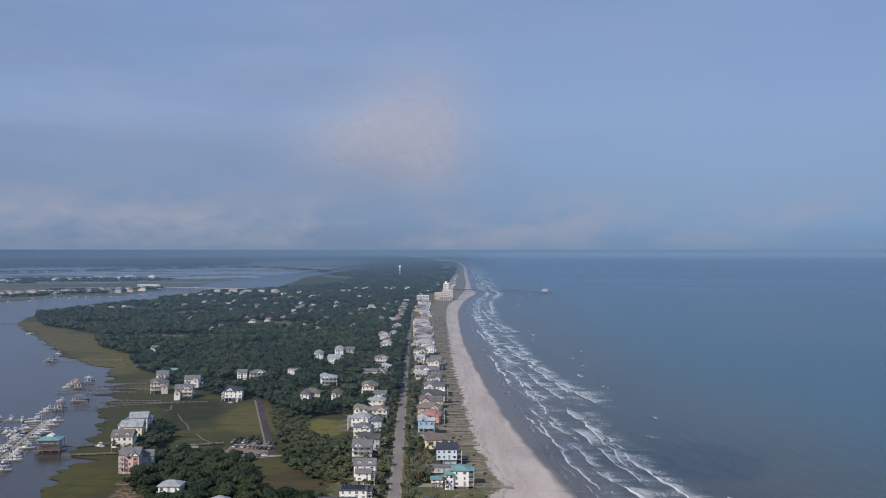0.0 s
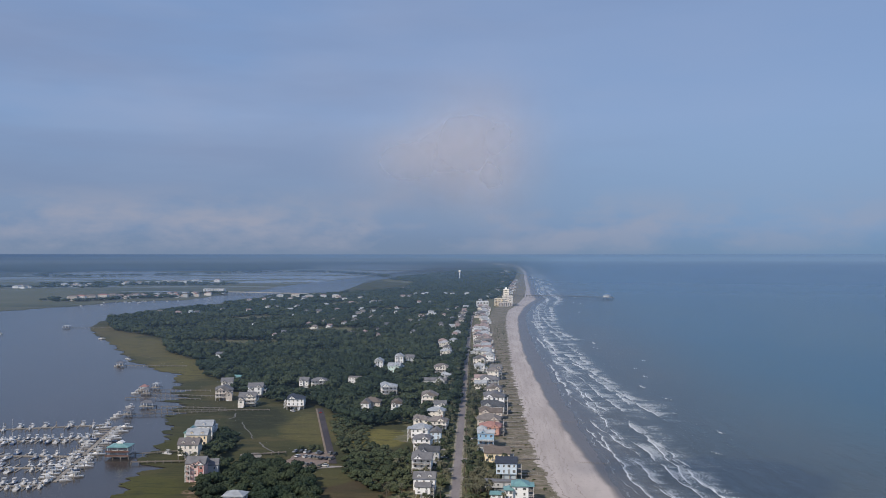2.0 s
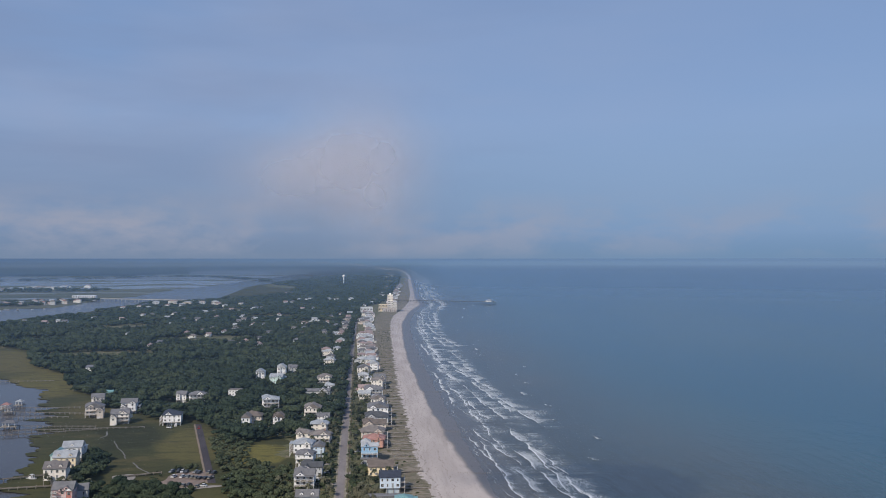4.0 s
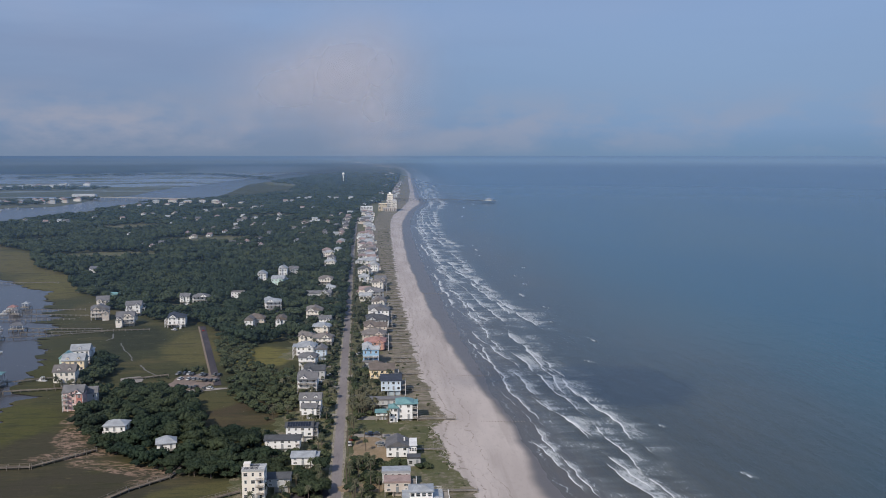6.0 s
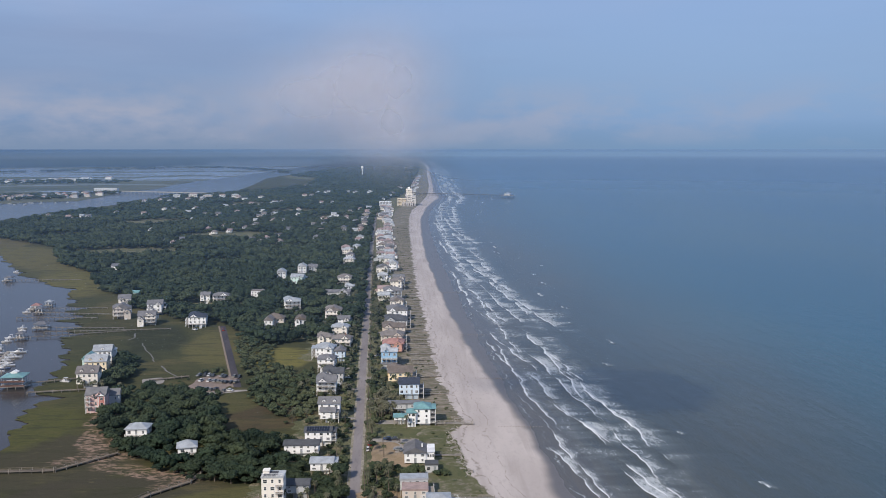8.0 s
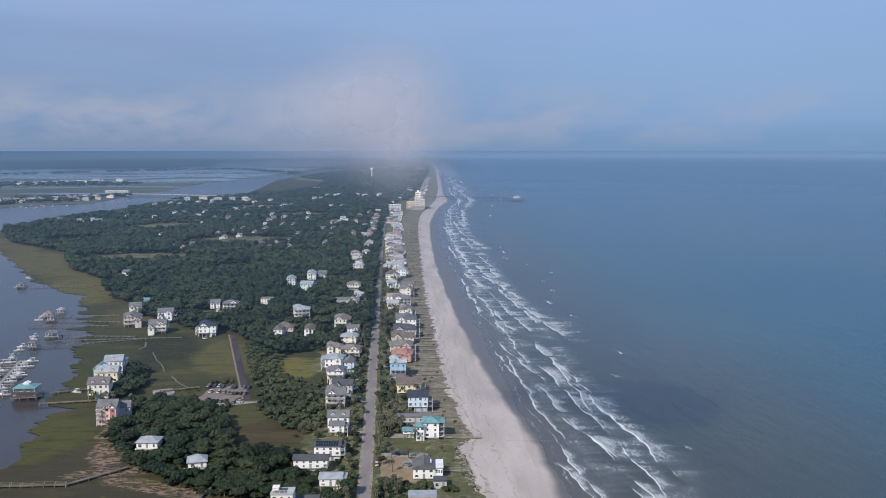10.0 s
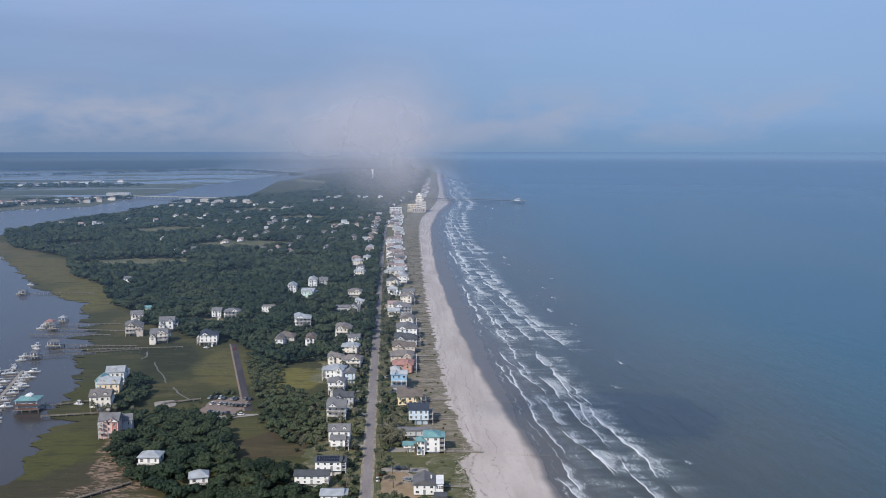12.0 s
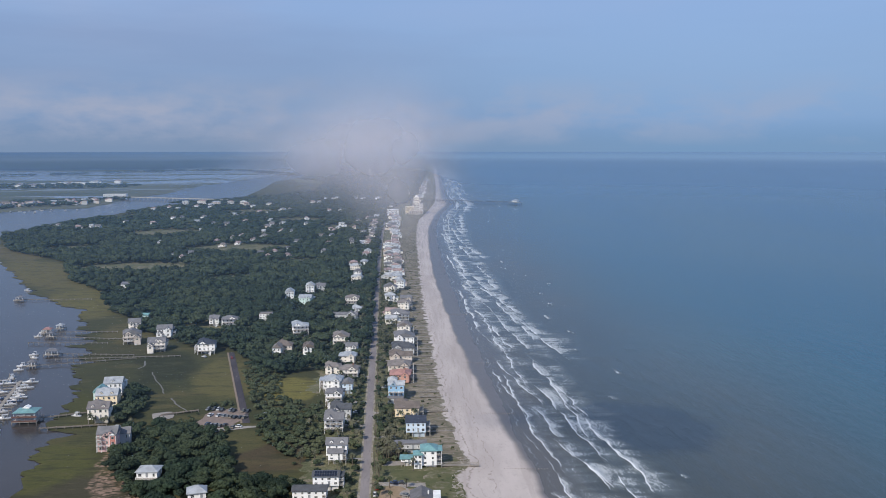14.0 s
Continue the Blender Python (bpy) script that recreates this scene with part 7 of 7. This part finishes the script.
CLEAR = [(-452, 1488, 64, 78), (-270, 1258, 82, 64), (-358, 1058, 76, 52), (-180, 700, 18, 10), (-215, 975, 30, 22), (-150, 1600, 40, 40), (-250, 1760, 60, 50), (-690, 1880, 60, 60), (-400, 1990, 70, 60), (-300, 870, 20, 14), (-160, 1110, 34, 34), (-520, 1270, 40, 40)]

trg = np.random.default_rng(9)
SPOTS = []


def scatter(poly, spacing, kind, r_lo, r_hi, keep=1.0, y_lo=-1e9, y_hi=1e9, extra=0.0):
    xs_, ys_ = [q[0] for q in poly], [q[1] for q in poly]
    y0, y1 = max(min(ys_), y_lo), min(max(ys_), y_hi)
    y_ = y0
    while y_ < y1:
        x_ = min(xs_) + trg.uniform(0, spacing)
        while x_ < max(xs_):
            px_, py_ = x_ + trg.uniform(-0.45, 0.45) * spacing, y_ + trg.uniform(-0.45, 0.45) * spacing
            if trg.random() < keep and inside(poly, px_, py_) and not any(((px_ - a) / c) ** 2 + ((py_ - b) / d_) ** 2 < 1 for a, b, c, d_ in CLEAR) and clear_of(px_, py_, extra):
                r_ = r_lo + (r_hi - r_lo) * trg.random() ** 1.5
                ahead = AV[:, 1] - AV[:, 3] - py_
                if np.any((np.abs(AV[:, 0] - px_) < AV[:, 2] + 1.0) & (ahead > -1) & (ahead < (20 + 0.02 * py_ if py_ > 480 else 9))):
                    r_ = min(r_, trg.uniform(1.3, 2.1) if py_ < 560 else trg.uniform(2.0, 3.4))
                SPOTS.append((kind, px_, py_, r_))
            x_ += spacing
        y_ += spacing * 0.87


scatter(GROVE, 4.0, "grove", 1.8, 4.6, 0.96, extra=1.5)
scatter(GROVE, 6.5, "grove", 1.2, 2.2, 0.6)
scatter(THICKET, 4.2, "shrub", 1.4, 3.2, 0.85)
scatter(CONDO, 3.6, "oak", 2.4, 4.2, 0.97, extra=-0.9)
scatter(MARSH_TREES, 6.0, "oak", 2.6, 4.0, 0.7)
scatter(MAIN, 5.4, "oak", 2.2, 6.6, 0.93, y_hi=900)
scatter(MAIN, 6.6, "mid", 2.8, 7.4, 0.94, 900, 1500)
scatter(MAIN, 10.5, "far", 4.4, 9.5, 0.92, 1500, 2500)
scatter(MAIN, 22.0, "far", 11.0, 18.0, 0.95, 2500, 3600)
scatter(MAIN, 32.0, "far", 17.0, 26.0, 0.95, 3600, 8900)
for (a, b, c, d_, n_) in [(-1500, 3300, 420, 190, 300), (-1750, 2950, 300, 60, 120), (-1020, 2330, 110, 90, 90), (-900, 2480, 60, 30, 24), (-560, 2300, 110, 40, 60), (-1080, 2120, 60, 60, 50), (-1010, 2290, 110, 140, 110), (-1120, 2110, 90, 90, 60)]:
    for _ in range(n_):
        t, q = trg.uniform(0, 6.28), math.sqrt(trg.random())
        SPOTS.append(("far", a + c * q * math.cos(t), b + d_ * q * math.sin(t), trg.uniform(7, 13) * (1 + max(0, b - 3000) / 2500)))
for _ in range(420):  # the wooded far shore behind the marsh
    px_ = -6500 + 4700 * trg.random() ** 0.7
    SPOTS.append(("far", px_, 6900 + 0.12 * px_ + trg.uniform(-350, 900), trg.uniform(45, 80)))
for _ in range(160):
    px_ = trg.uniform(-3600, -700)
    SPOTS.append(("far", px_, 5400 + 0.1 * px_ + 700 * math.sin(px_ / 310.0) + trg.uniform(-60, 60), trg.uniform(16, 30)))
# Verges, gardens and dune edge.
for _ in range(46):
    t = trg.uniform(0, 1)
    px_, py_ = -5 + 18 * t + trg.uniform(-2, 2), 330 - 9 * abs(t - 0.4) + trg.uniform(-3, 3)
    if clear_of(px_, py_, -0.4):
        SPOTS.append(("shrub", px_, py_, trg.uniform(0.9, 2.0)))
for _ in range(34):
    px_, py_ = trg.uniform(-18, -7), trg.uniform(311, 336)
    if clear_of(px_, py_, 0.3):
        SPOTS.append((("shrub", "palm", "oak")[trg.integers(3)], px_, py_, trg.uniform(1.2, 2.3)))
for _ in range(70):
    px_, py_ = trg.uniform(-21, -6), trg.uniform(395, 425)
    if clear_of(px_, py_, 0.3):
        SPOTS.append((("shrub", "palm", "palm")[trg.integers(3)], px_, py_, trg.uniform(1.2, 2.2)))
for yy in np.arange(262, 1000, 2.3):
    xr = float(road_x(yy))
    for lo, hi, dens in ((-9, -4.2, 0.75), (-15, -9, 0.6), (4.2, 8, 0.75), (8, 13, 0.7), (13, 20, 0.5), (-26, -15, 0.55), (-40, -26, 0.35)):
        if trg.random() < dens:
            px_, py_ = xr + trg.uniform(lo, hi), yy + trg.uniform(-1, 1)
            if clear_of(px_, py_, 0.6) and not (px_ < xr - 26 and 480 < py_ < 552) and not (332 < py_ < 372 and px_ > -17) and not (372 < py_ < 386 and px_ > -18):
                SPOTS.append((("palm", "shrub", "shrub", "oak")[trg.integers(4)], px_, py_, trg.uniform(1.2, 2.6)))
for _ in range(90):
    t = trg.uniform(0, 6.28)
    px_, py_ = -111 + 19 * math.cos(t) * trg.uniform(0.85, 1.25), 464 + 24 * math.sin(t) * trg.uniform(0.9, 1.2)
    if clear_of(px_, py_, 0.0):
        SPOTS.append(("shrub", px_, py_, trg.uniform(0.8, 1.8)))
for yy in np.arange(300, 1400, 2.0):
    if trg.random() < 0.5:
        px_ = float(veg(yy)) - trg.uniform(1, 19)
        if clear_of(px_, yy, 0.2):
            SPOTS.append(("bush", px_, yy, trg.uniform(0.5, 1.2)))
for (a, b) in [(-3, 382), (-9, 398), (-12, 401), (-14, 396), (-10, 404), (-15, 405), (-17, 392), (-7, 459), (-2, 459), (-11, 345), (-19, 372), (-43, 308), (-38, 303), (-47, 300), (-30, 318), (-33, 322), (-172, 451), (-175, 453), (-181, 452), (-178, 451), (-160, 452), (-168, 449), (-13, 361), (-6, 361), (-52, 292), (-41, 296)]:
    SPOTS.append(("palm", a + trg.uniform(-1, 1), b + trg.uniform(-1, 1), trg.uniform(1.6, 2.2)))

oaks = [crown_arrays(40 + i, 20 + 2 * i, 1100, 0.50, False) for i in range(5)]
mids = [crown_arrays(60 + i, 3, 30, 1.25, False) for i in range(6)]
fars = [crown_arrays(80 + i, 3, 8, 1.5, False) for i in range(4)]
oak_meshes = [tri_mesh("crown", v * (1, 1, 0.92), f, oak_leaf) for v, f in oaks]
shrub_meshes = [tri_mesh("crown", v * (1, 1, 0.95), f, shrub_leaf) for v, f in oaks[:3]]
trunk_meshes = []
for i in range(3):
    m = Mesh().rod(0, 0, -0.12, 0.62, 0.075, 0.05, 7, (0.03 * (i - 1), 0.02))
    for k in range(4):
        t = k * 1.6 + i
        m.rod(0.03 * (i - 1), 0.02, 0.55, 1.05, 0.045, 0.018, 5, (0.42 * math.cos(t), 0.42 * math.sin(t)))
    trunk_meshes.append(m.mesh("trunk", bark))


def palm_mesh(seed):
    rg = random.Random(seed)
    m = Mesh()
    for k in range(30):
        t, up = 2 * math.pi * k / 30 * 3 + rg.uniform(-0.2, 0.2), rg.uniform(-0.25, 1.15)
        c, s = math.cos(t), math.sin(t)
        prev = None
        for j in range(5):
            u = j / 4
            r, z = u * (0.95 - 0.2 * abs(up)), up * u - 0.85 * u * u
            wd = 0.125 * math.sin(math.pi * min(1, 0.15 + 0.85 * u)) + 0.02
            cur = [(r * c - s * wd, r * s + c * wd, z - 0.05 * u), (r * c, r * s, z + 0.03), (r * c + s * wd, r * s - c * wd, z - 0.05 * u)]
            if prev:
                m.add(prev + cur, [(0, 1, 4, 3), (1, 2, 5, 4)])
            prev = cur
    return m.mesh("fronds", palm_leaf)


palm_meshes = [palm_mesh(i) for i in range(3)]
palm_trunk = Mesh().rod(0, 0, -0.05, 1.0, 0.034, 0.024, 8, (0.02, 0)).mesh("trunk", bark)
singles = sorted([s for s in SPOTS if s[0] in ("oak", "grove", "shrub", "palm")], key=lambda s: s[2])
alone = [s for s in singles if s[0] == "palm"][:96] + [s for s in singles if s[0] in ("oak", "grove")][:130] + [s for s in singles if s[0] == "shrub"][:70]
alone_set = set(alone)
for k, (kind, x, y, r) in enumerate(alone):
    tn = float(trg.uniform(0, 360))
    if kind == "palm":
        hgt = float(trg.uniform(4.0, 6.5))
        ob = thing("palm_tree", x, y, 0, tn, "cabbage palm with a grey trunk and drooping green fronds", "palm tree", "palms by the road and houses")
        part("trunk", palm_trunk, ob, at=Matrix.Diagonal((5.5, 5.5, hgt, 1)))
        part("fronds", palm_meshes[k % 3], ob, at=pose(0.1, 0, hgt) @ Matrix.Scale(r * 0.85, 4))
    else:
        kind = "oak" if kind == "grove" else kind
        tall_ = r * (0.8 if kind == "oak" else 0.5)
        ob = thing("oak_tree" if kind == "oak" else "shrub", x, y, 0, tn, "dark green live oak with a spreading uneven crown" if kind == "oak" else "olive green coastal shrub with a ragged crown", "tree" if kind == "oak" else "shrub", "trees of the near grove" if kind == "oak" else "shrubs of the thicket")
        part("trunk", trunk_meshes[k % 3], ob, at=Matrix.Scale(r, 4) @ Matrix.Diagonal((1, 1, tall_ / r, 1)))
        part("crown", (oak_meshes if kind == "oak" else shrub_meshes)[k % (5 if kind == "oak" else 3)], ob, at=pose(0, 0, tall_) @ Matrix.Scale(r, 4))


def woods(name, kinds, sets, mat, rise, flat, label, category):
    """All the trees of some kinds that are too many to count, in one mesh."""
    vs, fs, k = [], [], 0
    for i, s in enumerate(SPOTS):
        if s[0] not in kinds or s in alone_set:
            continue
        v, f = sets[i % len(sets)]
        t = i * 2.399
        c, sn = math.cos(t), math.sin(t)
        r = s[3]
        out = np.empty_like(v)
        out[:, 0], out[:, 1], out[:, 2] = (v[:, 0] * c - v[:, 1] * sn) * r, (v[:, 0] * sn + v[:, 1] * c) * r, (v[:, 2] * flat + rise) * (r if r < 6 else 6 + (r - 6) * 0.15) * (0.75 + 0.6 * ((i * 37) % 10) / 10)
        base = np.array([[s[1], s[2], 0.0]])
        moved = far(base)[0]
        shrink = moved[1] / s[2] if s[2] > 100 else 1.0
        out = out * shrink + moved
        vs.append(out)
        fs.append(f + k)
        k += len(v)
    if vs:
        solid(name, tri_mesh(name, np.concatenate(vs), np.concatenate(fs), mat), label, category, kind="stuff")


near_small = [crown_arrays(220 + i, 12 + i, 420, 0.58, False) for i in range(5)]
mid_small = [crown_arrays(120 + i, 7 + i, 80, 1.0, False) for i in range(6)]
woods("grove", ("grove",), near_small, oak_leaf, 0.78, 0.95, "dense dark green live oaks of the near grove", "wood")
woods("oak_wood", ("oak",), mid_small, oak_leaf, 0.72, 0.9, "dense dark green maritime oak wood", "wood")
woods("shrub_thicket", ("shrub",), mid_small, shrub_leaf, 0.5, 0.95, "olive green thicket of coastal shrubs", "thicket")
woods("wood_beyond", ("mid",), mids, oak_leaf, 0.7, 0.95, "dense dark green maritime oak wood", "wood")
woods("far_wood", ("far",), fars, oak_leaf, 0.5, 0.75, "far dark woods of the island and mainland", "wood")
woods("dune_bushes", ("bush",), mids, shrub_leaf, 0.25, 0.8, "low scrubby bushes on the dunes", "bushes")
pv = [(np.array([q.co for q in me_.vertices]), np.array([[*p_.vertices] for p_ in me_.polygons])) for me_ in palm_meshes]
pv = [(v, np.concatenate([f[:, [0, 1, 2]], f[:, [0, 2, 3]]])) for v, f in pv]
woods("palm_clump", ("palm",), pv, palm_leaf, 2.4, 1.0, "clumps of cabbage palms beside the road", "palms")

# Pale driftwood and broken fence boards washed against the dune edge.
drift = Mesh()
drg = random.Random(17)
for _ in range(120):
    yy = drg.uniform(322, 398)
    xx = float(veg(yy)) + drg.uniform(-3.0, 1.6) + (drg.uniform(-4, 2) if 381 < yy < 393 else 0)
    t, ln_ = drg.uniform(0, math.pi), drg.uniform(0.5, 2.2)
    dxy = Vector((math.cos(t), math.sin(t), 0)) * ln_ / 2
    c = Vector((xx, yy, 0.42))
    drift.beam(c - dxy, c + dxy, drg.uniform(0.15, 0.45), drg.uniform(0.12, 0.3))
solid("driftwood", (drift, plain("bleached_wood", (0.34, 0.31, 0.275), 0.9, 0.5, 0.3)), "bleached driftwood and boards scattered along the dune edge", "driftwood", kind="stuff")
